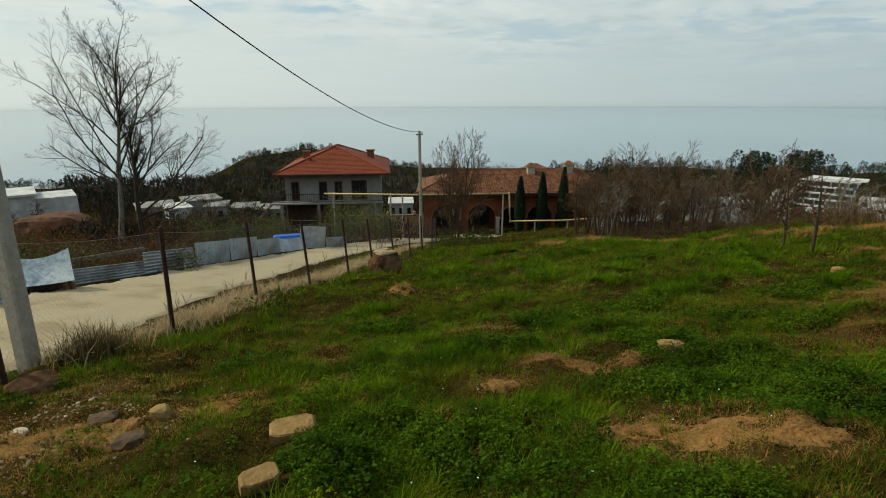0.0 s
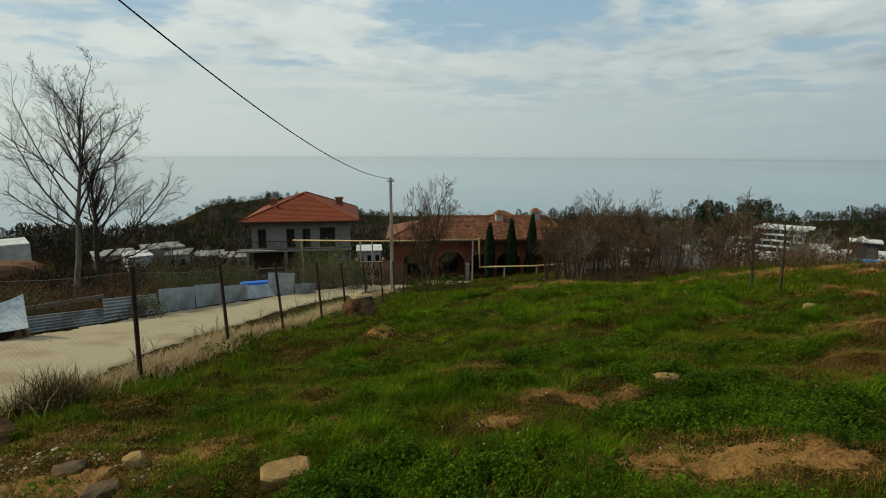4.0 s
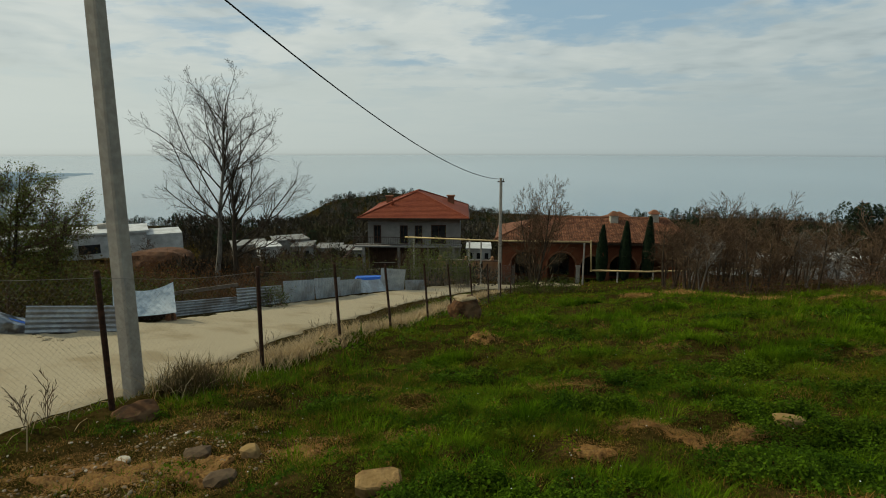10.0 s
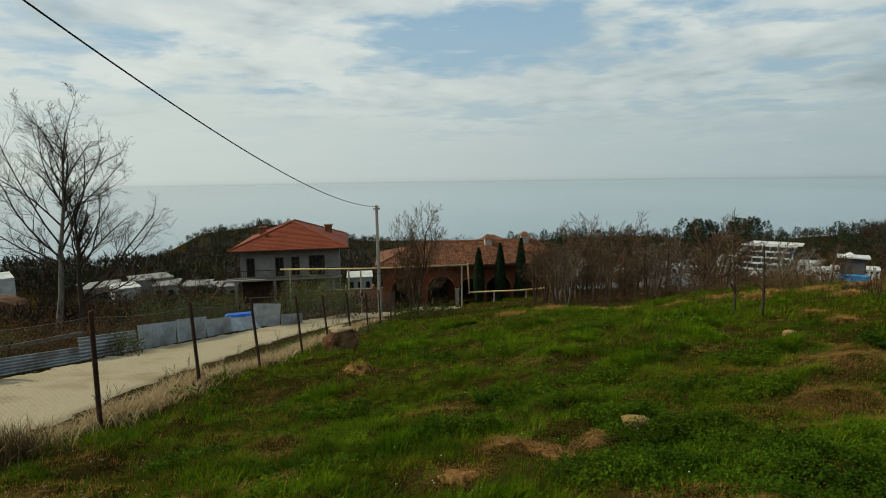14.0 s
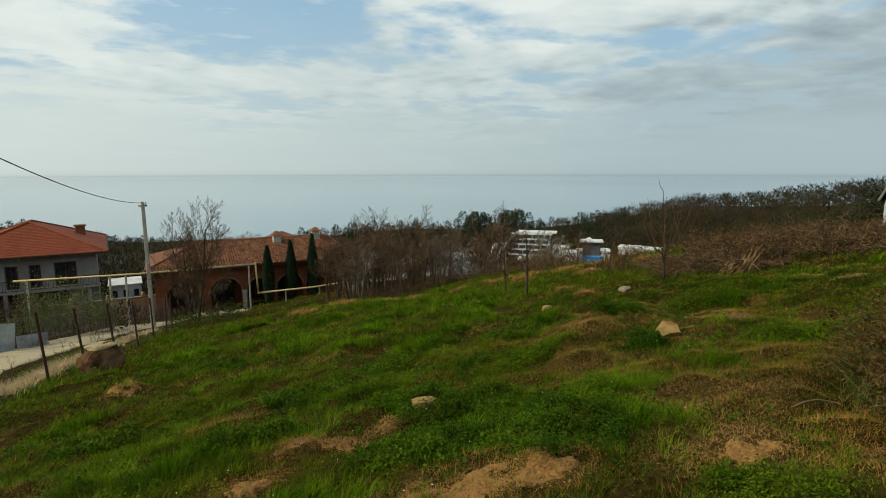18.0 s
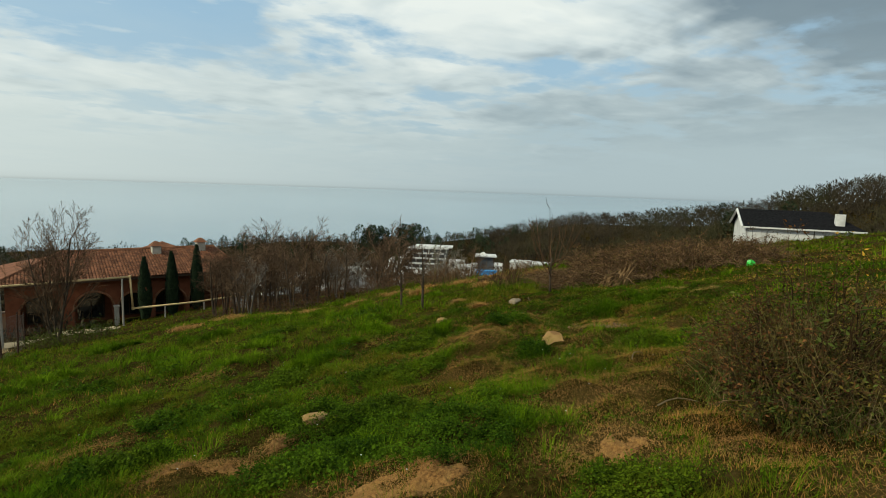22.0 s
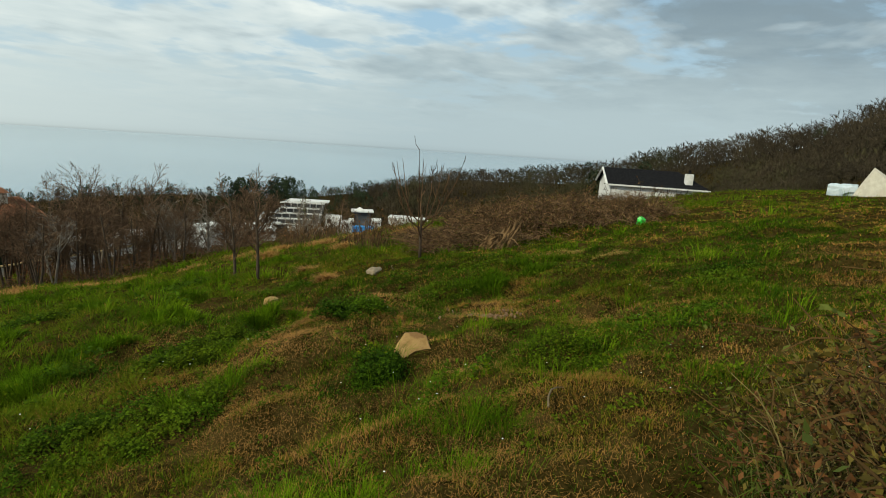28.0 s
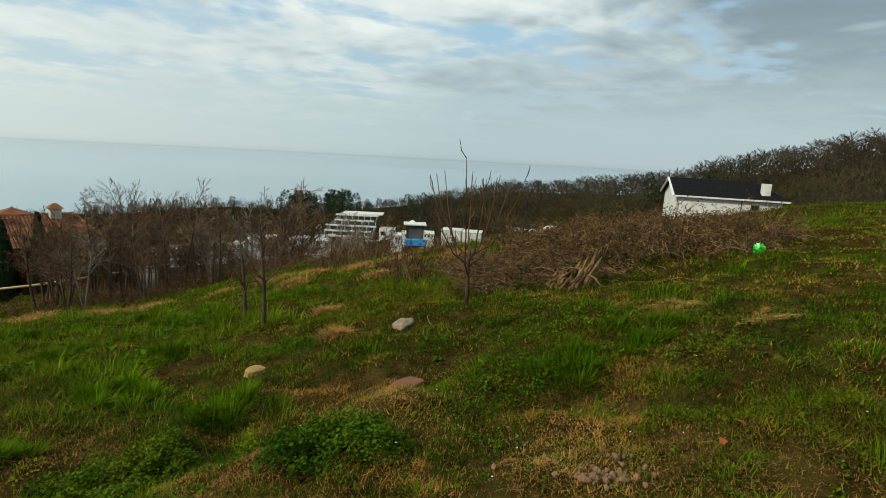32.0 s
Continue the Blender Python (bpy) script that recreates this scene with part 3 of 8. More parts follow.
# ---- far woods ----
def twig_proto(seed, height, evergreen=False, fat=1.0, twigs=8):
    rng = random.Random(seed)
    nr = np.random.default_rng(seed)
    tris = []

    def sliver(p, q, w):
        d = q - p
        s = d.cross(Vector((rng.uniform(-1, 1), rng.uniform(-1, 1), rng.uniform(-1, 1)))).normalized() * w * fat
        tris.append([p - s, p + s, q])

    if evergreen:
        for k in range(260):
            h = rng.random()
            rad = math.sin(math.pi * (0.12 + 0.86 * h)) ** 0.6 * height * 0.24 + 0.15
            a = rng.uniform(0, 6.283)
            p = Vector((math.cos(a) * rad * rng.random() ** 0.5, math.sin(a) * rad * rng.random() ** 0.5, height * (0.05 + 0.95 * h)))
            q = p + Vector((math.cos(a) * 0.9, math.sin(a) * 0.9, rng.uniform(-0.2, 0.9))) * 0.9
            sliver(p, q, 0.24)
        return np.array(tris)
    top = Vector((rng.uniform(-0.5, 0.5), rng.uniform(-0.5, 0.5), height))
    for _ in range(2):
        sliver(Vector((0, 0, -1)), top * 0.78, 0.11)
    fork = height * rng.uniform(0.35, 0.5)
    for k in range(15):
        a, b = rng.uniform(0, 6.283), rng.random()
        p = top * ((fork + (height - fork) * 0.55 * b) / height)
        w = rng.uniform(0.8, 1.0)
        rad = height * 0.40 * math.sqrt(max(1 - (1.9 * b - 0.9) ** 2, 0.02)) * w
        q = Vector((math.cos(a) * rad, math.sin(a) * rad, fork + (height - fork) * (0.12 + 0.86 * b) * w))
        sliver(p, q, 0.045)
        for j in range(twigs):
            s = p.lerp(q, rng.uniform(0.4, 1.05))
            o = (s - Vector((0, 0, fork + (height - fork) * 0.3))).normalized()
            e = s + (o * 0.5 + Vector((rng.uniform(-0.7, 0.7), rng.uniform(-0.7, 0.7), rng.uniform(0.1, 1.2)))) * height * 0.066
            sliver(s, e, 0.058 * min(1.0, 18.0 / (twigs + 10)))
    return np.array(tris)


def thicket_proto(seed):
    rng = random.Random(900 + seed)
    tris = []
    for _ in range(64):
        a, b = rng.uniform(0, 6.283), rng.random()
        r, h = 3.0 * math.sqrt(1 - b * b), 0.3 + 3.2 * b
        p = Vector((math.cos(a) * r, math.sin(a) * r, h)) * rng.uniform(0.7, 1.05)
        o = Vector((math.cos(a) * r, math.sin(a) * r, h * 1.2)).normalized()
        q = p + (o * 0.4 + Vector((rng.uniform(-0.6, 0.6), rng.uniform(-0.6, 0.6), rng.uniform(0.1, 1.2)))) * 0.8
        s = (q - p).cross(Vector((rng.uniform(-1, 1), rng.uniform(-1, 1), rng.uniform(-1, 1)))).normalized() * 0.15
        tris.append([p - s, p + s, q])
    return np.array(tris)


def scatter_protos(name, protos, spots, material, label, rng):
    """Joins copies of the prototypes at the given places into one mesh."""
    chunks = []
    for x, y, s in spots:
        p = protos[rng.integers(0, len(protos))]
        a = rng.uniform(0, 6.283)
        c, sn = math.cos(a), math.sin(a)
        rot = np.array([[c, -sn, 0], [sn, c, 0], [0, 0, 1]])
        chunks.append((p @ rot.T) * np.array([s * rng.uniform(0.85, 1.2), s * rng.uniform(0.85, 1.2), s]) + np.array([x, y, float(land(x, y))]))
    v = np.concatenate(chunks).reshape(-1, 3)
    return tagged(new(name, array_mesh(name, v, np.arange(len(v)).reshape(-1, 3), material)), label, "woods", kind="stuff")


def woods():
    rng = np.random.default_rng(11)
    bare = [twig_proto(s, 8.5) for s in range(8)]
    ever = [twig_proto(s, 9.0, True) for s in range(30, 34)]
    spots, dark, left = [], [], []
    broad = [twig_proto(s, 8.0, False, 2.6) for s in range(60, 65)]

    def belt(a0, a1, d0, d1, n, s0, s1, ever_share=0.0, rel=True):
        nonlocal spots
        for _ in range(n):
            az = rng.uniform(a0, a1)
            far = float(np.interp(az, FAR_AZ, FAR_D))
            d = far * rng.uniform(d0, d1) if rel else rng.uniform(d0, d1)
            x, y = d * math.sin(radians(az)), d * math.cos(radians(az))
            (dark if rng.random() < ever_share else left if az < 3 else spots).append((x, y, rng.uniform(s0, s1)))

    belt(33, 52, 0.60, 1.06, 900, 0.42, 0.78, 0.0)
    belt(50, 100, 0.60, 1.05, 1000, 0.55, 0.95, 0.03)
    body, spots = spots, []
    belt(46, 100, 0.93, 1.03, 420, 0.60, 0.98, 0.0)
    crest, spots = spots, body
    belt(55, 100, 0.42, 0.75, 700, 0.35, 0.65, 0.0)
    belt(36, 60, 0.52, 0.75, 300, 0.35, 0.6, 0.02)
    belt(2, 36, 0.80, 1.06, 560, 0.4, 0.75, 0.2)
    belt(19, 27, 0.97, 1.03, 26, 0.9, 1.3, 1.0)
    belt(-40, -8, 0.72, 1.05, 760, 0.4, 0.65, 0.18)
    belt(-50, -28, 95, 200, 240, 0.22, 0.42, 0.2, False)
    belt(-28, 12, 80, 190, 260, 0.35, 0.6, 0.12, False)
    belt(-68, -48, 130, 260, 140, 0.25, 0.5, 0.2, False)
    low = []
    for _ in range(3500):
        q = rng.random()
        az = rng.uniform(33, 100) if q < 0.48 else rng.uniform(0, 40) if q < 0.7 else rng.uniform(-44, 3)
        d = float(np.interp(az, FAR_AZ, FAR_D)) * rng.uniform(0.5 if az > 3 else 0.26, 1.03)
        low.append((d * math.sin(radians(az)), d * math.cos(radians(az)), rng.uniform(0.7, 1.3)))
    while len(low) < 4150:
        az, d = rng.uniform(-46, -6), rng.uniform(40, 125)
        x, y = d * math.sin(radians(az)), d * math.cos(radians(az))
        if math.hypot(x + 23.75, y - 63.4) < 11 or (-12 < x < 10 and 42 < y < 60) or math.hypot(x + 60, y - 48) < 11 or (-21 < x < -7 and 48 < y < 58):
            continue
        low.append((x, y, rng.uniform(0.25, 0.55)))
    under = [thicket_proto(s) for s in range(5)]
    scatter_protos("woodland_undergrowth", under, low, M_WOODS, "brown undergrowth beneath the bare woods", rng)
    fine = [twig_proto(s, 8.5, twigs=52) for s in range(70, 78)]
    scatter_protos("crest_woodland", fine, crest, M_WOODS, "leafless round-crowned trees along the crest of the hill", rng)
    scatter_protos("bare_woodland", bare, spots, M_WOODS, "brown leafless woods covering the hillside", rng)
    scatter_protos("hazy_woodland", broad, left, M_WOODSH, "brown leafless woods on the hill behind the house, haze in their colour", rng)
    scatter_protos("evergreen_woodland", ever, dark, M_WOODSG, "dark evergreen trees among the woods", rng)


woods()


# ---- fence along the road ----
FENCE = [(-6.0, 1.6), (-6.0, 4.65), (-5.62, 7.15), (-5.66, 9.95), (-5.5, 12.4), (-5.42, 15.1), (-5.3, 17.3), (-5.2, 19.8), (-5.2, 22.6), (-5.2, 25.2), (-5.3, 28.2), (-5.6, 31.2)]
LEAN = [(0, 0), (0.01, 0.0), (-0.02, 0.05), (-0.11, 0.10), (-0.12, 0.06), (-0.10, 0.05), (-0.12, 0.05), (-0.10, 0.03), (-0.07, 0.05), (-0.04, 0.02), (0.02, 0.03), (0, 0.03)]


def fence():
    t = thing("chain_link_fence", pose(0, 0, 0), "sagging chain-link fence on rusty leaning steel posts", "fence")
    tops = []
    for (x, y), (lx, ly) in zip(FENCE, LEAN):
        z = gz(x, y)
        h = 1.8
        b, q = Vector((x, y, z - 0.3)), Vector((x + lx * h, y + ly * h, z + h))
        part("post", Mesh().tube([b, b.lerp(q, 0.5), q, q + Vector((0, 0, 0.015))], [0.036, 0.035, 0.035, 0.02], 8), M_RUST, t, smooth=False)
        tops.append((Vector((x, y, z + 0.05)), q - Vector((0, 0, 0.08))))
    for i in range(len(tops) - 1):
        (b0, t0), (b1, t1) = tops[i], tops[i + 1]
        ln = (b1 - b0).length
        m = Mesh()
        step = 0.07 if i < 4 else 0.13
        hgt = 1.5
        n = int((ln + hgt) / step)
        r = 0.0008 if i < 4 else 0.0012

        def at(u, v):
            sag = 0.06 * math.sin(math.pi * u)
            return b0.lerp(b1, u).lerp(t0.lerp(t1, u), v) - Vector((0, 0, sag * v))

        for k in range(n):
            for s in (1, -1):
                u0 = (k * step - (hgt if s > 0 else 0)) / ln
                u1 = u0 + s * hgt / ln
                if s < 0:
                    u0, u1 = k * step / ln, k * step / ln - hgt / ln
                v0, v1 = 0.0, 1.0
                lo, hi = min(u0, u1), max(u0, u1)
                if hi <= 0 or lo >= 1:
                    continue

                def vv(u):
                    return (u - u0) / (u1 - u0)
                ua, ub = max(lo, 0), min(hi, 1)
                m.tube([at(ua, vv(ua)), at((ua + ub) / 2, vv((ua + ub) / 2)), at(ub, vv(ub))], r, 3, cap=False)
        m.tube([at(u / 6, 1) for u in range(7)], 0.003, 3, cap=False)
        part("mesh_panel", m, M_WIRE, t, "grey diamond wire mesh")
    return t


fence()


# ---- utility poles and cable ----
POLE1, POLE2 = (-6.43, 5.36), (-6.75, 32.4)


def concrete_pole(x, y, top_z, w0, w1, lean, label):
    z = gz(x, y)
    t = thing("utility_pole", pose(x, y, z), label, "utility pole", "overhead line")
    h = top_z - z
    n = 8
    vs, fs = [], []
    for i in range(n + 1):
        k = i / n
        w = (w0 * (1 - k) + w1 * k) / 2
        c = 0.22 * w
        ox, oy, oz = lean[0] * k * h, lean[1] * k * h, -0.4 + k * (h + 0.4)
        ring = [(-w + c, -w), (w - c, -w), (w, -w + c), (w, w - c), (w - c, w), (-w + c, w), (-w, w - c), (-w, -w + c)]
        vs += [(ox + a, oy + b, oz) for a, b in ring]
    for i in range(n):
        fs += [(i * 8 + k, i * 8 + (k + 1) % 8, i * 8 + 8 + (k + 1) % 8, i * 8 + 8 + k) for k in range(8)]
    fs.append(tuple(n * 8 + k for k in range(8)))
    part("shaft", Mesh().add(vs, fs), M_CONCRETE, t, "weathered grey concrete shaft")
    tx, ty = lean[0] * h, lean[1] * h
    part("bracket", Mesh().box((tx, ty, h - 0.22), (0.42, 0.06, 0.06), 10).box((tx + 0.16, ty, h - 0.12), (0.04, 0.04, 0.18)), M_RUST, t, "small steel crossarm")
    part("insulator", Mesh().tube([(tx, ty - 0.16, h - 0.2), (tx, ty - 0.16, h - 0.12), (tx, ty - 0.16, h - 0.05)], [0.035, 0.05, 0.03], 8), M_CONCRETE, t)
    return t


concrete_pole(*POLE1, 4.95, 0.22, 0.17, (0.013, 0.0), "tall grey concrete utility pole by the roadside fence")
concrete_pole(*POLE2, -0.2, 0.21, 0.15, (-0.006, 0), "slender grey concrete utility pole at the end of the road")


def cable():
    a, b = Vector((POLE1[0] + 0.08, POLE1[1] - 0.16, 4.72)), Vector((POLE2[0] - 0.05, POLE2[1] - 0.16, -0.26))
    pts = []
    for i in range(41):
        u = i / 40
        p = a.lerp(b, u)
        p.z -= CABLE_SAG * 4 * u * (1 - u)
        pts.append(p)
    single("overhead_cable", Mesh().tube(pts, 0.015, 6), M_CABLE, pose(0, 0, 0), "black overhead cable slung between the two poles", "cable", smooth=True)


CABLE_SAG = 0.85
cable()


# ---- the two-storey house ----
def window_part(parent, x, y, z, w, h, normal="y-", frame_mat=None, name="window", sill=True):
    """A window: frame standing proud of the wall, a recessed pane and a sill."""
    fm = frame_mat or M_DARKWOOD
    s = -1 if normal == "y-" else 1
    fr = Mesh()
    t = 0.09
    for cx, cz, sx, sz in ((x - w / 2 + t / 2, z, t, h), (x + w / 2 - t / 2, z, t, h), (x, z + h / 2 - t / 2, w - 2 * t, t), (x, z - h / 2 + t / 2, w - 2 * t, t), (x, z, 0.06, h - 2 * t)):
        fr.box((cx, y + s * 0.04, cz), (sx, 0.12, sz))
    win = part(name, fr, fm, parent)
    pane = Mesh().box((x, y + s * 0.004, z), (w - 2 * t, 0.02, h - 2 * t))
    part("pane", pane, M_GLASS, win, "dark reflecting glass")
    if sill:
        part("sill", Mesh().box((x, y + s * 0.09, z - h / 2 - 0.03), (w + 0.16, 0.2, 0.06)), M_CONCRETE, win)
    return win


def hip_roof(w, d, rise, ridge, over, z, thick=0.16):
    """Roof planes of a hip roof: eaves w by d with overhang, ridge running along y."""
    hw, hd = w / 2 + over, d / 2 + over
    m = Mesh()
    e = [(-hw, -hd, z), (hw, -hd, z), (hw, hd, z), (-hw, hd, z)]
    r = [(0, -ridge / 2, z + rise), (0, ridge / 2, z + rise)]
    lo = [(x, y, zz - thick) for x, y, zz in e]
    m.add(e + r + lo, [(0, 1, 4), (1, 2, 5, 4), (2, 3, 5), (3, 0, 4, 5), (0, 6, 7, 1), (1, 7, 8, 2), (2, 8, 9, 3), (3, 9, 6, 0), (6, 9, 8, 7)])
    return m


def house():
    zb = -11.95
    t = thing("two_storey_house", pose(-23.7, 63.4, zb - 0.2, rz=15.5), "two-storey grey plastered house with an orange-red hipped roof", "house")
    W, D, H = 10.6, 13.2, 5.85
    part("wall", Mesh().box((0, -D / 2 + 0.15, H / 2), (W, 0.3, H)), M_PLASTER, t)
    part("wall", Mesh().box((0, D / 2 - 0.15, H / 2), (W, 0.3, H)), M_PLASTER, t)
    part("wall", Mesh().box((-W / 2 + 0.15, 0, H / 2), (0.3, D - 0.6, H)), M_PLASTER, t)
    part("wall", Mesh().box((W / 2 - 0.15, 0, H / 2), (0.3, D - 0.6, H)), M_PLASTER, t)
    roof = part("roof", hip_roof(W, D, 2.5, 2.4, 1.0, H + 0.2), M_ROOF, t, "orange-red metal tiled roof")
    eave = Mesh()
    hw, hd = W / 2 + 1.06, D / 2 + 1.06
    eave.box((0, -hd, H + 0.08), (2 * hw, 0.12, 0.16)).box((hw, 0, H + 0.08), (0.12, 2 * hd - 0.14, 0.16)).box((-hw, 0, H + 0.08), (0.12, 2 * hd - 0.14, 0.16))
    part("gutter", eave, M_DARKWOOD, roof, "dark brown gutter")
    rid = Mesh()
    for sx, sy in ((-1, -1), (1, -1), (-1, 1), (1, 1)):
        rid.tube([(sx * (W / 2 + 1), sy * (D / 2 + 1), H + 0.22), (0, sy * 1.2, H + 2.74)], 0.09, 6)
    rid.tube([(0, -1.2, H + 2.74), (0, 1.2, H + 2.74)], 0.09, 6)
    part("ridge_tile", rid, M_ROOF, roof)
    # shallow laps of the tile courses
    for k in range(1, 22):
        u = k / 22
        zz, half, yy = H + 0.215 + u * 2.5, (W / 2 + 1) * (1 - u), -D / 2 - 1 + u * (D / 2 - 0.2)
        part("tile_course", Mesh().box((0, yy, zz), (2 * half, 0.05, 0.008)), M_ROOF, roof)
    for x, y, zc, s in ((-3.75, 0.6, 1.15, 0.72), (4.05, 1.4, 1.15, 0.85)):
        c = part("chimney", Mesh().box((x, y, H + zc), (s, s, 1.5), cut=0.03), M_BRICK, t, "brick chimney")
        part("cap", Mesh().box((x, y, H + zc + 0.82), (s + 0.25, s + 0.25, 0.14)), M_BRICK, c)
    v = part("roof_vent", Mesh().tube([(-2.7, -4.6, H + 0.6), (-2.7, -4.6, H + 1.7)], 0.2, 8).tube([(-2.7, -4.6, H + 1.7), (-2.7, -4.6, H + 1.82)], [0.28, 0.1], 8), M_ROOF, t, "red roof vent")
    slab = part("balcony", Mesh().box((-0.6, -D / 2 - 0.75, 2.85), (W + 1.6, 1.5, 0.16)), M_PLASTER, t, "grey balcony along the upper floor")
    rail = Mesh().box((-0.6, -D / 2 - 1.44, 3.92), (W + 1.5, 0.06, 0.06)).box((-0.6, -D / 2 - 1.44, 3.06), (W + 1.5, 0.05, 0.05))
    part("rail", rail, M_RUST, slab)
    for k in range(60):
        part("baluster", baluster_mesh(), M_RUST, slab).location = (-0.6 - (W + 1.4) / 2 + k * (W + 1.4) / 59, -D / 2 - 1.44, 3.49)
    for x, w, h, z in ((-4.2, 0.85, 2.1, 4.02), (-1.15, 0.9, 2.1, 4.02), (0.55, 0.85, 2.1, 4.02), (2.85, 1.7, 2.2, 4.06)):
        window_part(t, x, -D / 2, z, w, h)
    for x, w, h, z in ((-3.3, 2.6, 1.5, 1.5), (0.2, 0.9, 2.1, 1.15), (2.2, 1.4, 1.3, 1.6)):
        window_part(t, x, -D / 2, z, w, h)
    # added panel: the floor's brown, darkened to paint in shade under the balcony
    part("cladding", Mesh().box((-1.2, -D / 2 - 0.03, 1.32), (8.0, 0.06, 2.5)), M_DARKWOOD, t, "dark brown ground-floor panel, the shade under the balcony in its colour")
    for x in (-5.6, -1.6, 4.6):
        part("pillar", Mesh().box((x, -D / 2 - 1.25, 1.37), (0.3, 0.3, 2.74), cut=0.03), M_PLASTER, t)
    st = Mesh()
    for k in range(9):
        st.box((-W / 2 - 1.6 - k * 0.27, -D / 2 + 0.5, 2.6 - k * 0.28), (0.3, 1.0, 0.07))
    st.tube([(-W / 2 - 1.3, -D / 2 + 0.1, 3.6), (-W / 2 - 3.9, -D / 2 + 0.1, 1.2)], 0.03, 5)
    part("stair", st, M_RUST, t, "outside stair with a handrail")


_bal = []


def baluster_mesh():
    if not _bal:
        _bal.append(Mesh().box((0, 0, 0), (0.025, 0.025, 0.84)).data("baluster", M_RUST))
    return _bal[0]


house()


# ---- the villa with arches ----
def arcade(parent, length, height, thick, arches, spring):
    """A wall along x with round-headed openings (centre, half width): piers, and a head over each opening."""
    xs = [0.0]
    for c, r in arches:
        xs += [c - r, c + r]
    xs.append(length)
    for i in range(0, len(xs), 2):
        if xs[i + 1] - xs[i] > 0.01:
            part("pier", Mesh().box(((xs[i] + xs[i + 1]) / 2, thick / 2, height / 2), (xs[i + 1] - xs[i], thick, height)), M_TERRA, parent)
    for c, r in arches:
        n = 14
        pr = [(c + r * math.cos(math.pi * k / n), spring + r * math.sin(math.pi * k / n)) for k in range(n + 1)]
        vs, fs = [], []
        for x, z in pr:
            vs += [(x, 0, z), (x, 0, height), (x, thick, z), (x, thick, height)]
        for k in range(n):
            a, b = k * 4, k * 4 + 4
            fs += [(a, a + 1, b + 1, b), (a + 2, b + 2, b + 3, a + 3), (a, b, b + 2, a + 2), (a + 1, a + 3, b + 3, b + 1)]
        part("arch", Mesh().add(vs, fs), M_TERRA, parent, "round arch head")


def tile_field(w, d, z0, z1, cols, rows, rng, hipl=0.0, hipr=0.0):
    """Rows of curved roof tiles on a slope from the eave (y=0) to the ridge (y=d)."""
    vs, fs = [], []
    tw, td = w / cols, d / rows
    sl = (z1 - z0) / d
    for j in range(rows):
        for i in range(cols):
            x, y = (i + 0.5) * tw, j * td
            u = (j + 0.5) / rows
            if x < hipl * u or x > w - hipr * u:
                continue
            k = len(vs)
            o = rng.uniform(-0.01, 0.01)
            for yy, lift in ((y - 0.05, 0.05 + o), (y + td, 0.02)):
                for q in range(4):
                    a = math.pi * q / 3
                    vs.append((x - math.cos(a) * tw * 0.48, yy, z0 + yy * sl + lift + math.sin(a) * tw * 0.34))
            fs += [(k + q, k + q + 1, k + 5 + q, k + 4 + q) for q in range(3)]
            fs.append((k + 3, k + 2, k + 1, k))
    return Mesh().add(vs, fs)


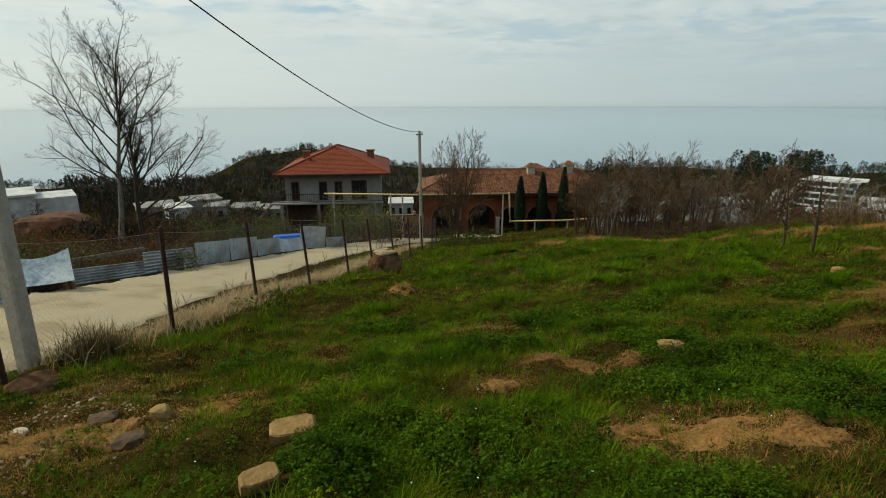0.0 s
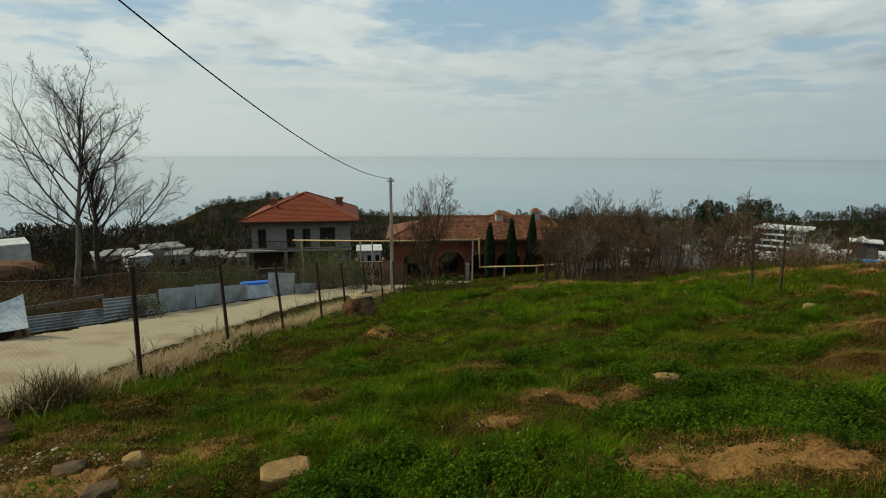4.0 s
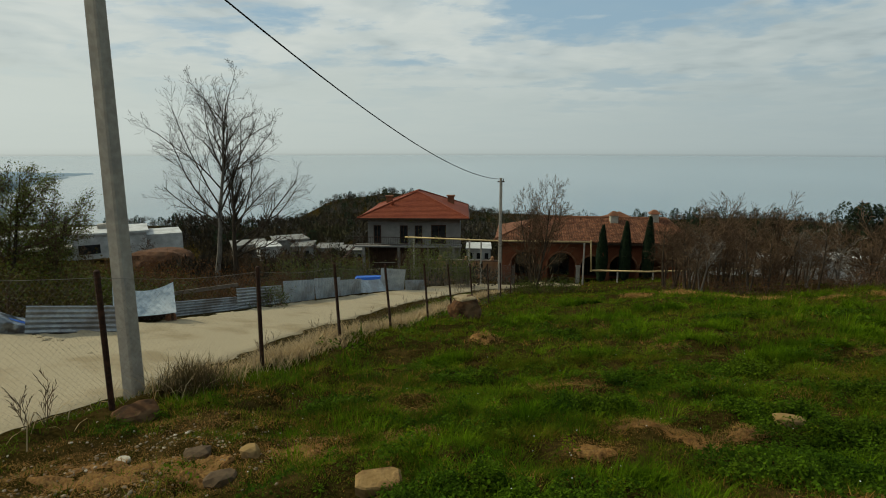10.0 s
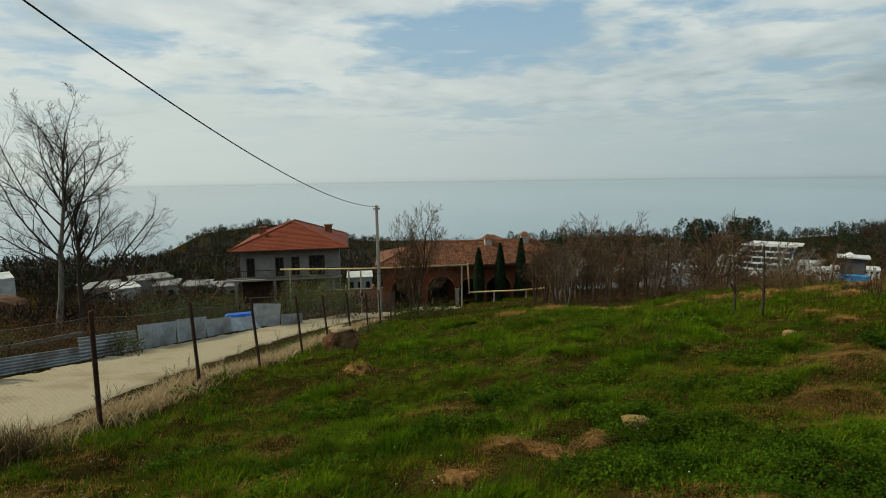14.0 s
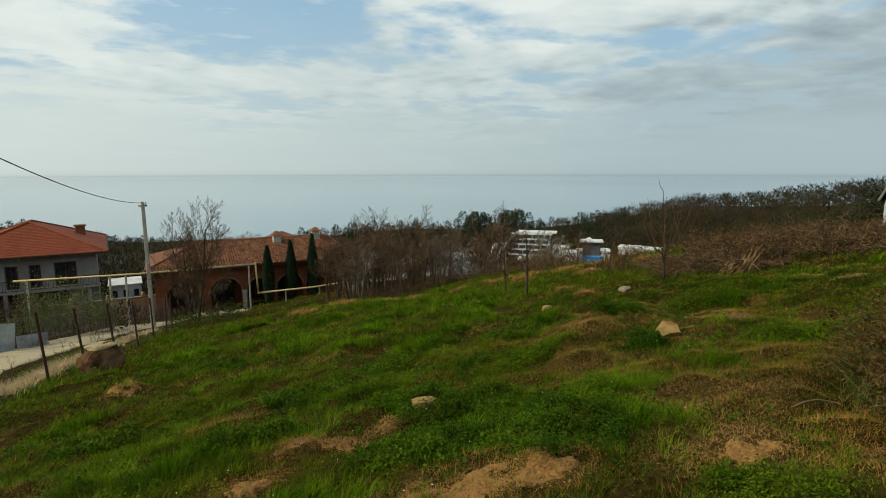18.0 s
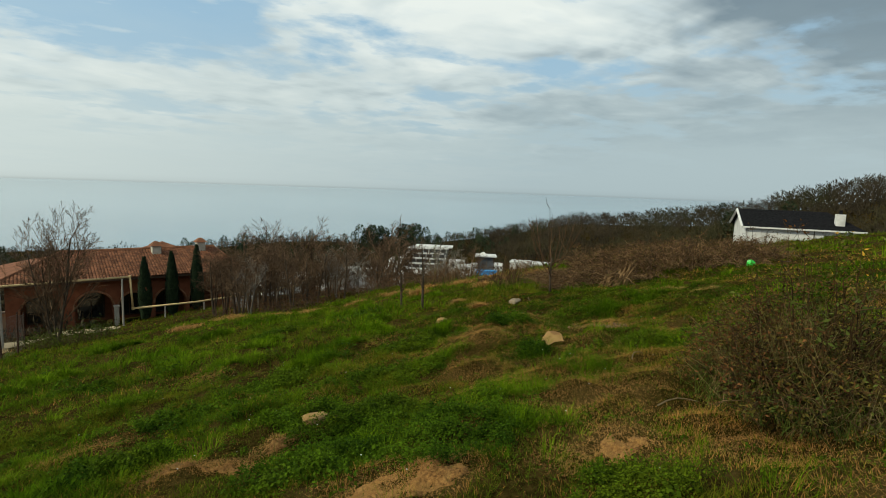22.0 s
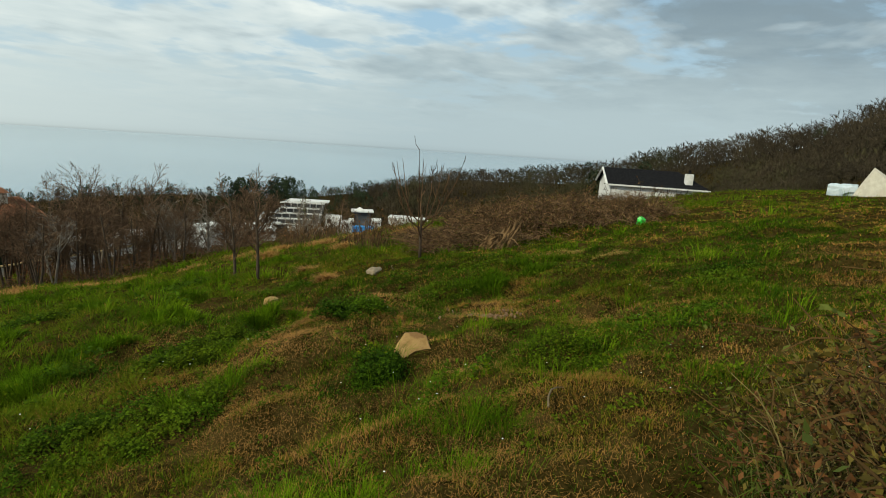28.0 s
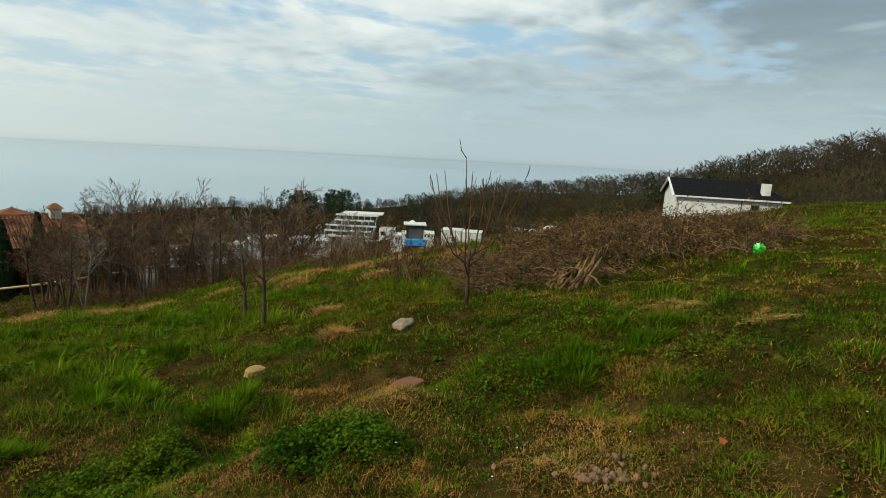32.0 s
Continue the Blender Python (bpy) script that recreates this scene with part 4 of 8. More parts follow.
def villa():
    rng = random.Random(4)
    zb = -10.1
    t = thing("arcaded_villa", pose(-9.35, 46.0, zb, rz=10), "long single-storey terracotta villa with an arcade and a tiled roof", "house")
    Ln, H, D = 15.3, 3.72, 9.0
    arches = [(2.0, 1.2), (5.15, 1.2), (7.75, 0.95), (10.35, 1.1), (12.75, 1.0)]
    arcade(t, Ln, H, 0.45, arches, 1.55)
    part("inner_wall", Mesh().box((Ln / 2, 2.6, H / 2), (Ln, 0.3, H)), M_TERRA, t)
    part("side_wall", Mesh().box((0.2, D / 2, H / 2), (0.4, D - 1, H)), M_TERRA, t)
    part("side_wall", Mesh().box((Ln - 0.2, D / 2, H / 2), (0.4, D - 1, H)), M_TERRA, t)
    part("back_wall", Mesh().box((Ln / 2, D - 0.2, H / 2), (Ln, 0.4, H)), M_TERRA, t)
    for c, r in arches:
        trim = Mesh()
        n = 12
        pts = [(c + (r + 0.09) * math.cos(math.pi * k / n), -0.03, 1.55 + (r + 0.09) * math.sin(math.pi * k / n)) for k in range(n + 1)]
        trim.tube(pts, 0.085, 5)
        part("arch_trim", trim, M_BRICK, t)
        g = window_part(t, c, 2.45, 1.35, r * 1.5, 2.2, sill=False)
    ov = 0.7
    z0, z1 = H + 0.12, H + 1.55
    core = Mesh()
    a, b = -ov, Ln + ov
    core.add([(a, -ov, z0 - 0.05), (b, -ov, z0 - 0.05), (b, D + ov, z0 - 0.05), (a, D + ov, z0 - 0.05), (a + 4.2, D / 2, z1 - 0.03), (b - 1.2, D / 2, z1 - 0.03)], [(0, 1, 5, 4), (1, 2, 5), (2, 3, 4, 5), (3, 0, 4), (3, 2, 1, 0)])
    roof = part("roof", core, M_TILE, t, "weathered terracotta tile roof")
    f = tile_field(Ln + 2 * ov, D / 2 + ov, z0, z1, 80, 17, rng, 4.2, 1.2)
    o = part("roof_tiles", f, M_TILE, roof)
    o["kind"] = "stuff"
    o.location = (-ov, -ov, 0)
    hips = Mesh()
    hips.tube([(a, -ov, z0 + 0.06), (a + 4.2, D / 2, z1 + 0.08)], 0.12, 6).tube([(b, -ov, z0 + 0.06), (b - 1.2, D / 2, z1 + 0.08)], 0.12, 6).tube([(a + 4.2, D / 2, z1 + 0.08), (b - 1.2, D / 2, z1 + 0.08)], 0.13, 6)
    part("ridge_tiles", hips, M_TILE, roof)
    part("eave_board", Mesh().box((Ln / 2, -ov + 0.02, z0 - 0.12), (Ln + 2 * ov, 0.08, 0.16)), M_DARKWOOD, roof)
    for x, y, z in ((10.0, 3.6, z1 - 0.25), (13.6, 3.9, z1 - 0.1)):
        c = part("chimney", Mesh().box((x, y, z), (0.7, 0.7, 1.3), cut=0.05), M_CREAM, t, "cream chimney with a tiled cap")
        part("cap", Mesh().box((x, y, z + 0.86), (1.0, 1.0, 0.36), taper=0.25), M_BRICK, c)
        part("flue", Mesh().box((x, y, z + 0.66), (0.5, 0.5, 0.1)), M_DARKWOOD, c)
    # the taller rear block
    part("rear_block", Mesh().box((12.0, D + 3.0, H / 2 + 0.1), (3.6, 3.6, H + 0.2)), M_TERRA, t)
    part("rear_roof", hip_roof(3.6, 3.6, 1.0, 0.2, 0.4, H + 0.4), M_TILE, t).location = (12.0, D + 3.0, 0)
    for x in (6.55,):
        part("gate_pillar", Mesh().box((x, -0.35, 0.8), (0.32, 0.32, 1.6), cut=0.04).box((x, -0.35, 1.65), (0.4, 0.4, 0.1)), M_CONCRETE, t, "pale gate pillar")


villa()


def cypress(x, y, h, seed):
    rng = np.random.default_rng(seed)
    t = thing("cypress", pose(x, y, gz(x, y)), "narrow dark green cypress in front of the villa", "tree", "cypresses by the villa")
    part("trunk", Mesh().tube([(0, 0, -0.1), (0, 0, h * 0.5)], [0.09, 0.05], 7), M_BARKD, t)
    n = 1500
    u = rng.random(n)
    prof = np.sin(np.pi * np.clip(u * 0.86 + 0.14, 0, 1)) ** 0.65 * 0.52 * (1 - 0.35 * u)
    a = rng.uniform(0, 6.283, n)
    r = prof * rng.uniform(0.75, 1.06, n)
    p = np.stack([np.cos(a) * r, np.sin(a) * r, 0.25 + u * (h - 0.4)], -1)
    up = np.stack([np.cos(a) * 0.25, np.sin(a) * 0.25, np.ones(n)], -1) * (0.3 * rng.uniform(0.7, 1.3, n))[:, None]
    s = np.stack([-np.sin(a), np.cos(a), 0 * a], -1) * 0.085
    v = np.stack([p - s, p + s, p + up], 1).reshape(-1, 3)
    part("foliage", array_mesh("foliage", v, np.arange(len(v)).reshape(-1, 3), M_CYPRESS), M_CYPRESS, t)


for i, (azd, h) in enumerate(((-1.25, 4.75), (1.05, 4.9), (3.25, 5.1))):
    cypress(44.6 * math.sin(radians(azd)) + 0.1, 44.6 * math.cos(radians(azd)), h, i)


# ---- the gas pipe on posts ----
def gas_pipe():
    t = thing("gas_pipe", pose(0, 0, 0), "yellow gas pipe carried on posts past the villa", "pipe")
    r = 0.066
    runs = [[(-17.2, 42.6, -5.95), (-9.6, 41.9, -5.75), (-1.72, 42.8, -5.6)], [(-1.72, 42.8, -5.6), (-1.60, 42.8, -7.85)], [(-1.60, 42.8, -7.85), (2.6, 43.2, -7.75), (7.2, 44.2, -7.5), (12.0, 45.6, -7.2)]]
    for k, run in enumerate(runs):
        part("pipe", Mesh().tube(run, r, 10), M_YELLOW, t, smooth=True)
    for p in (runs[0][2], runs[1][1]):
        m = Mesh()
        m.tube([(p[0], p[1], p[2] + 0.1), (p[0], p[1], p[2] - 0.1)], r * 1.25, 10)
        part("elbow", m, M_YELLOW, t)
    for x, y, z in ((-16.4, 42.5, -5.95), (-11.3, 42.0, -5.8), (-10.3, 41.95, -5.8), (-2.2, 42.75, -5.62), (0.4, 43.0, -7.8), (3.0, 43.25, -7.75), (5.2, 43.7, -7.6), (7.0, 44.1, -7.5)):
        g = gz(x, y)
        part("post", Mesh().box((x, y, (g - 0.2 + z - 0.08) / 2), (0.12, 0.12, z - 0.08 - g + 0.2), cut=0.02), M_CONCRETE, t, "pale support post")


gas_pipe()


# ---- sheet-metal fences across the road ----
def wavy_sheet(w, h, n, amp, curl=0.0, curl_h=0.0, dent=0.0, seed=0, along="h", thick=0.004):
    """A corrugated sheet, w along x and h along z, with an optional curl of its top."""
    rng = random.Random(seed)
    nu, nv = (n * 4, 9) if along == "h" else (14, n * 4)
    vs, fs = [], []
    ph = rng.random() * 6
    for j in range(nv + 1):
        v = j / nv
        for i in range(nu + 1):
            u = i / nu
            wave = amp * math.sin(2 * math.pi * n * (u if along == "h" else v))
            b = dent * math.sin(3.1 * u + ph) * math.sin(2.2 * v + ph * 2)
            a = curl * max(0.0, v - curl_h)
            vs.append((u * w, wave + b + math.sin(a) * h * 0.5 * v, v * h * (1 - 0.25 * (1 - math.cos(a)))))
    for j in range(nv):
        for i in range(nu):
            a = j * (nu + 1) + i
            fs.append((a, a + 1, a + nu + 2, a + nu + 1))
    k = len(vs)
    back = [(x, y + thick, z) for x, y, z in vs]
    m = Mesh().add(vs, fs)
    m.add(back, [tuple(reversed(f)) for f in fs])
    return m


def sheets():
    # corrugated sheets lying along the verge
    def stand(name, p0, p1, h, material, label, n=9, along="v", lean=12, **kw):
        d = Vector(p1) - Vector(p0)
        w = d.length
        z = min(gz(*p0), gz(*p1))
        rz = math.degrees(math.atan2(d.y, d.x))
        m = pose(p0[0], p0[1], gz(*p0) - 0.05, 0, 0, rz) @ pose(0, 0, 0, -lean, -math.degrees(math.atan2(gz(*p1) - gz(*p0), w)), 0)
        return single(name, wavy_sheet(w, h, n, 0.02, along=along, **kw), material, m, label, "metal sheet", "scrap metal along the road")

    stand("corrugated_sheet", (-12.95, 8.25), (-11.75, 9.75), 0.72, M_TIN2, "dented corrugated metal sheet leaning on the verge", 6, dent=0.10, seed=1)
    stand("corrugated_sheet", (-12.9, 12.6), (-12.75, 15.4), 0.52, M_TIN2, "weathered corrugated metal sheet fencing the road", 6, dent=0.05, seed=2)
    stand("corrugated_sheet", (-12.75, 15.3), (-12.8, 18.3), 0.80, M_TIN2, "weathered corrugated metal sheet fencing the road", 7, dent=0.06, seed=3)
    for i, (p0, p1, h) in enumerate((((-12.85, 18.2), (-12.8, 20.6), 0.95), ((-12.8, 20.6), (-12.85, 23.0), 1.0), ((-12.85, 23.0), (-12.9, 25.4), 0.85))):
        stand("sheet_fence_panel", p0, p1, h, M_GREYFENCE, "grey-blue sheet metal fence panel beside the road", 10, along="h", lean=5, dent=0.08, seed=10 + i)
    stand("sheet_fence_panel", (-13.05, 25.3), (-12.5, 27.8), 0.85, M_GREYFENCE, "bent pale grey sheet leaning outwards", 1, along="h", lean=26, dent=0.3, seed=15)
    stand("sheet_fence_panel", (-13.25, 28.5), (-11.95, 29.2), 1.35, M_GREYFENCE, "upright pale grey metal sheet beside the road", 1, along="h", lean=4, dent=0.12, seed=16)
    stand("sheet_fence_panel", (-11.9, 29.3), (-11.3, 31.2), 0.7, M_TIN2, "low dull metal sheet beside the road", 3, along="h", lean=10, dent=0.12, seed=17)
    # the curled silver sheet
    curl = Mesh()
    vs, fs = [], []
    nu, nv = 24, 18
    for j in range(nv + 1):
        for i in range(nu + 1):
            u, v = i / nu, j / nv
            a = math.pi * (0.02 + 0.80 * v)
            crest = (0.62 + 0.30 * math.sin(math.pi * min(1.0, u * 0.8 + 0.30)) - 0.42 * u * u) * min(1.0, (u + 0.06) / 0.22) ** 0.5
            fold = 0.06 * abs(math.sin(5.2 * u + 2.1 * v)) + 0.05 * abs(math.sin(8.7 * v - 3.1 * u)) + 0.03 * math.sin(21 * u + 13 * v)
            vs.append((u * 2.3 - 1.2 + 0.16 * (v - 0.5) * math.sin(3 * u) + 0.10 * math.sin(7 * v), -math.cos(a) * (0.56 - 0.10 * u) + fold, math.sin(a) ** 0.75 * crest * 0.95 - fold * 0.7 + 0.05))
    for j in range(nv):
        for i in range(nu):
            k = j * (nu + 1) + i
            fs.append((k, k + 1, k + nu + 2, k + nu + 1))
    vs = [(x, y, max(z, 0.02)) for x, y, z in vs]
    shell = Mesh().add(vs, fs)
    shell.add([(x, y * 0.985, zz * 0.985) for x, y, zz in vs], [tuple(reversed(f)) for f in fs])
    c = single("curled_metal_sheet", shell, M_TIN, pose(-13.65, 7.95, gz(-13.65, 7.95) - 0.06, 0, 6, 60), "crumpled silver metal sheet curled over on the verge", "metal sheet", "scrap metal along the road")
    # a strip of blue paint along its upper edge
    strip, sf = [], []
    for i in range(16, 24):
        for j in (6, 7, 8):
            x, y, zz = vs[j * (nu + 1) + i]
            strip.append((x, y * 1.012 - 0.006, zz * 1.012 + 0.006))
    for i in range(7):
        for j in range(2):
            k = i * 3 + j
            sf.append((k, k + 3, k + 4, k + 1))
    part("blue_strip", Mesh().add(strip, sf), M_BLUE, c, "blue painted strip")
    # low shelter with a sheet roof
    t = thing("low_shelter", pose(-12.85, 11.55, gz(-12.85, 11.55) - 0.02, rz=46), "low dark shelter under a bent galvanised sheet", "shelter")
    rv, rf = [], []
    for j in range(11):
        v = j / 10
        for i in range(21):
            u = i / 20
            rv.append((u * 1.55 - 0.78, -0.42 + 0.62 * v - 0.22 * (1 - v) ** 3 + 0.03 * math.sin(4 * u), 0.36 + 0.60 * v ** 1.25 - 0.13 * math.sin(math.pi * u) * (0.35 + 0.65 * v) + 0.10 * (2 * u - 1) ** 2 * v + 0.012 * math.sin(26 * v) + 0.03 * math.sin(3 * u + 1)))
    for j in range(10):
        for i in range(20):
            k = j * 21 + i
            rf.append((k, k + 1, k + 22, k + 21))
    roof = Mesh().add(rv, rf).add([(x, y, z - 0.006) for x, y, z in rv], [tuple(reversed(f)) for f in rf])
    part("roof_sheet", roof, M_TINPALE, t, "pale galvanised roof sheet", smooth=True)
    for x in (-0.66, 0.66):
        part("post", Mesh().box((x, 0.1, 0.38), (0.08, 0.08, 0.9)), M_DARKWOOD, t)
        part("post", Mesh().box((x, -0.34, 0.12), (0.07, 0.07, 0.5)), M_DARKWOOD, t)
    part("back_board", Mesh().box((0, 0.2, 0.35), (1.4, 0.04, 0.8)), M_DARKWOOD, t)
    part("side_stone", Mesh().box((0.62, -0.28, 0.08), (0.3, 0.2, 0.22), 12, 0.85, 0.04), M_BRICK, t, "brick block under the sheet")
    # blue tarpaulin behind the fence
    t = thing("blue_tarp_stack", pose(-14.1, 29.2, gz(-14.1, 29.2) - 0.34, rz=26), "stack covered with a bright blue tarpaulin", "tarpaulin")
    cov = Mesh().box((0, 0, 0.70), (2.0, 0.8, 1.4), cut=0.15, taper=0.97).box((-0.1, 0, 1.44), (1.8, 0.6, 0.10), taper=0.85)
    part("cover", cov, M_BLUE, t)
    # a plank rail and rubble behind
    single("plank_rail", Mesh().box((0, 0, 0), (5.5, 0.06, 0.16)), M_SLATE, pose(-17.2, 17.5, gz(-17.2, 17.5) + 1.35, 0, 6, 78), "grey plank laid along the bank", "plank")


sheets()


# ---- lone trees ----
def limb_tree(name, seed, at, height, r, lean, limbs, label, bark):
    """A tall tree: a stem, large limbs (share of the height, side, degrees from upright, length) and fine twigs."""
    rng = random.Random(seed)
    x, y = at
    away = Vector((x, y, 0)).normalized()
    across = Vector((-away.y, away.x, 0)) * -1
    segs = []
    pts, d = [Vector((0, 0, -0.2))], (Vector((0, 0, 1)) + across * lean).normalized()
    n = 9
    for k in range(n):
        sway = across * (0.045 * math.sin(1.7 * k + seed)) + away * (0.05 * math.sin(1.1 * k))
        pts.append(pts[-1] + (d + sway).normalized() * (height * 0.92 / n))
    radii = [r * (1 - 0.84 * k / n) for k in range(n + 1)]
    segs.append((pts, radii, 0))

    def at_height(u):
        k = min(int(u * n), n - 1)
        return pts[k].lerp(pts[k + 1], u * n - k), radii[k]

    for u, side, deg, ln in limbs:
        p, rr = at_height(u)
        a = radians(deg)
        d = Vector((0, 0, math.cos(a))) + (across * side + away * rng.uniform(-0.7, 0.7)).normalized() * math.sin(a)
        branches(rng, p, d.normalized(), ln, rr * 0.48, 1, segs, 4, (10, 9, 6, 4), 44, 0.085, 0.19, 0.46, 0.18)
    for k in range(13):
        p, rr = at_height(0.60 + 0.39 * k / 13)
        a, b = radians(rng.uniform(18, 44)), rng.uniform(0, 6.283)
        branches(rng, p, Vector((math.cos(b) * math.sin(a), math.sin(b) * math.sin(a), math.cos(a))), height * rng.uniform(0.15, 0.26), rr * 0.6, 1, segs, 4, (8, 8, 5, 4), 40, 0.05, 0.16, 0.46, 0.15)
    t = place_tree(name, (tubes(segs, 0, 0, 9), tubes(segs, 1, 9, 5, least=0.0060), segs), pose(x, y, gz(x, y)), label, bark, M_BARKD)
    return t


def lone_trees():
    # the tall leafless tree beyond the road: two stems
    limb_tree("tall_bare_tree", 38, (-28.4, 32.2), 14.9, 0.21, 0.11, [(0.34, -1, 52, 4.8), (0.40, -1, 42, 6.4), (0.42, 1, 34, 7.6), (0.46, -1, 30, 7.8), (0.50, 1, 26, 7.4), (0.55, -1, 38, 5.8), (0.58, 1, 44, 5.4), (0.64, -1, 28, 5.2), (0.68, 1, 34, 4.8), (0.75, -1, 34, 4.0), (0.38, -1, 66, 3.0)], "tall leafless pale-barked tree with a spreading crown", M_BARK)
    limb_tree("tall_bare_tree", 44, (-27.3, 33.0), 9.6, 0.23, 0.03, [(0.32, 1, 46, 7.2), (0.40, 1, 58, 6.8), (0.46, 1, 38, 5.6), (0.5, -1, 36, 3.6), (0.55, 1, 48, 4.6), (0.60, 1, 30, 4.4), (0.66, -1, 30, 3.4), (0.72, 1, 26, 3.6), (0.28, 1, 60, 4.4)], "dark-stemmed leafless tree with arching limbs", M_BARKD)
    # multi-stemmed bush at the end of the fence
    c = bare_tree(7, 6.7, 0.075, 4, (10, 6, 5, 3), 36, 0.05, (0, 0), 0.006, 0.18, 0.5, 5, 0.20)
    place_tree("bare_shrub_tree", c, pose(-4.4, 31.2, gz(-4.4, 31.2)), "leafless many-stemmed shrub tree at the field's lower edge", M_BARKD, M_TWIG)
    # small tree by the brambles
    fr = random.Random(16)
    stem, shoots = Mesh(), Mesh()
    stem.tube([(0, 0, -0.1), (0.02, 0.0, 0.3), (-0.02, 0.02, 0.62), (0.0, 0.0, 0.95)], [0.036, 0.030, 0.026, 0.020], 8)
    for k in range(9):
        a = 6.283 * k / 9 + fr.uniform(-0.3, 0.3)
        z0 = fr.uniform(0.38, 0.95)
        out = fr.uniform(0.35, 0.80)
        top = fr.uniform(1.75, 2.25)
        pts = [Vector((0, 0, z0))]
        for u in (0.2, 0.45, 0.7, 1.0):
            pts.append(Vector((math.cos(a) * out * u ** 0.6 + fr.gauss(0, 0.015), math.sin(a) * out * u ** 0.6 + fr.gauss(0, 0.015), z0 + (top - z0) * u ** 1.25)))
        shoots.tube(pts, [0.017, 0.014, 0.011, 0.008, 0.005], 5, cap=False)
        for q in range(5):
            i = fr.randrange(1, 4)
            b = pts[i].lerp(pts[i + 1], fr.random())
            g = a + fr.uniform(-1.4, 1.4)
            ln = fr.uniform(0.12, 0.34)
            shoots.tube([b, b + Vector((math.cos(g) * ln * 0.3, math.sin(g) * ln * 0.3, ln * 0.4)), b + Vector((math.cos(g) * ln * 0.42, math.sin(g) * ln * 0.42, ln))], [0.008, 0.0065, 0.0045], 3, cap=False)
    for k in range(6):
        a, z0, ln = fr.uniform(0, 6.283), fr.uniform(0.15, 0.6), fr.uniform(0.25, 0.6)
        shoots.tube([(0, 0, z0), (math.cos(a) * ln * 0.6, math.sin(a) * ln * 0.6, z0 + 0.05), (math.cos(a) * ln, math.sin(a) * ln, z0 + 0.18)], [0.010, 0.007, 0.003], 4, cap=False)
    place_tree("young_bare_tree", (stem, shoots), pose(9.15, 10.9, gz(9.15, 10.9), 0, 0, 60), "small leafless fruit tree with upright shoots", M_BARKD, M_SCRUB)
    for i, (x, y, h) in enumerate(((7.15, 15.9, 2.7), (6.98, 14.0, 2.4))):
        e = bare_tree(50 + i, h, 0.045, 3, (11, 6, 4), 58, 0.06, (0.03, 0.02), 0.0035, 0.28, 0.36)
        place_tree("pruned_sapling", e, pose(x, y, gz(x, y), 0, 0, 90 * i), "thin dark pruned sapling standing in the grass", M_BARKD, M_TWIG, "saplings in the field")
    # round-crowned tree on the slope below the field
    x, y = 19.5, 49.4
    h = (-0.7 - gz(x, y)) * 0.80
    k = bare_tree(71, h, 0.15, 4, (9, 7, 6, 5), 36, 0.05, (0.02, 0), 0.015, 0.55, 0.45, 3, 0.12)
    place_tree("round_bare_tree", k, pose(x, y, gz(x, y)), "leafless tree with a dense rounded crown on the slope", M_BARKD, M_TWIG)

    # slender tree with first leaves before the apartment building
    az, dist = radians(27.3), 64.0
    x, y = dist * math.sin(az), dist * math.cos(az)
    h = 1.5 + math.tan(radians(-3.9)) * dist - gz(x, y)
    k = bare_tree(91, h * 0.9, 0.07, 3, (16, 5, 4), 34, 0.08, (0.02, 0), 0.013, 0.5, 0.26)
    t = place_tree("budding_tree", k, pose(x, y, gz(x, y)), "slender tree with sparse young green leaves", M_BARKD, M_TWIG)
    v, f = leaf_cloud(np.random.default_rng(91), [p for pts, r, lv in k[2] if lv >= 2 for p in pts[1:]], 0.10, 1500, 0.085)
    part("foliage", array_mesh("foliage", v, f, M_LEAFY), M_LEAFY, t)


lone_trees()


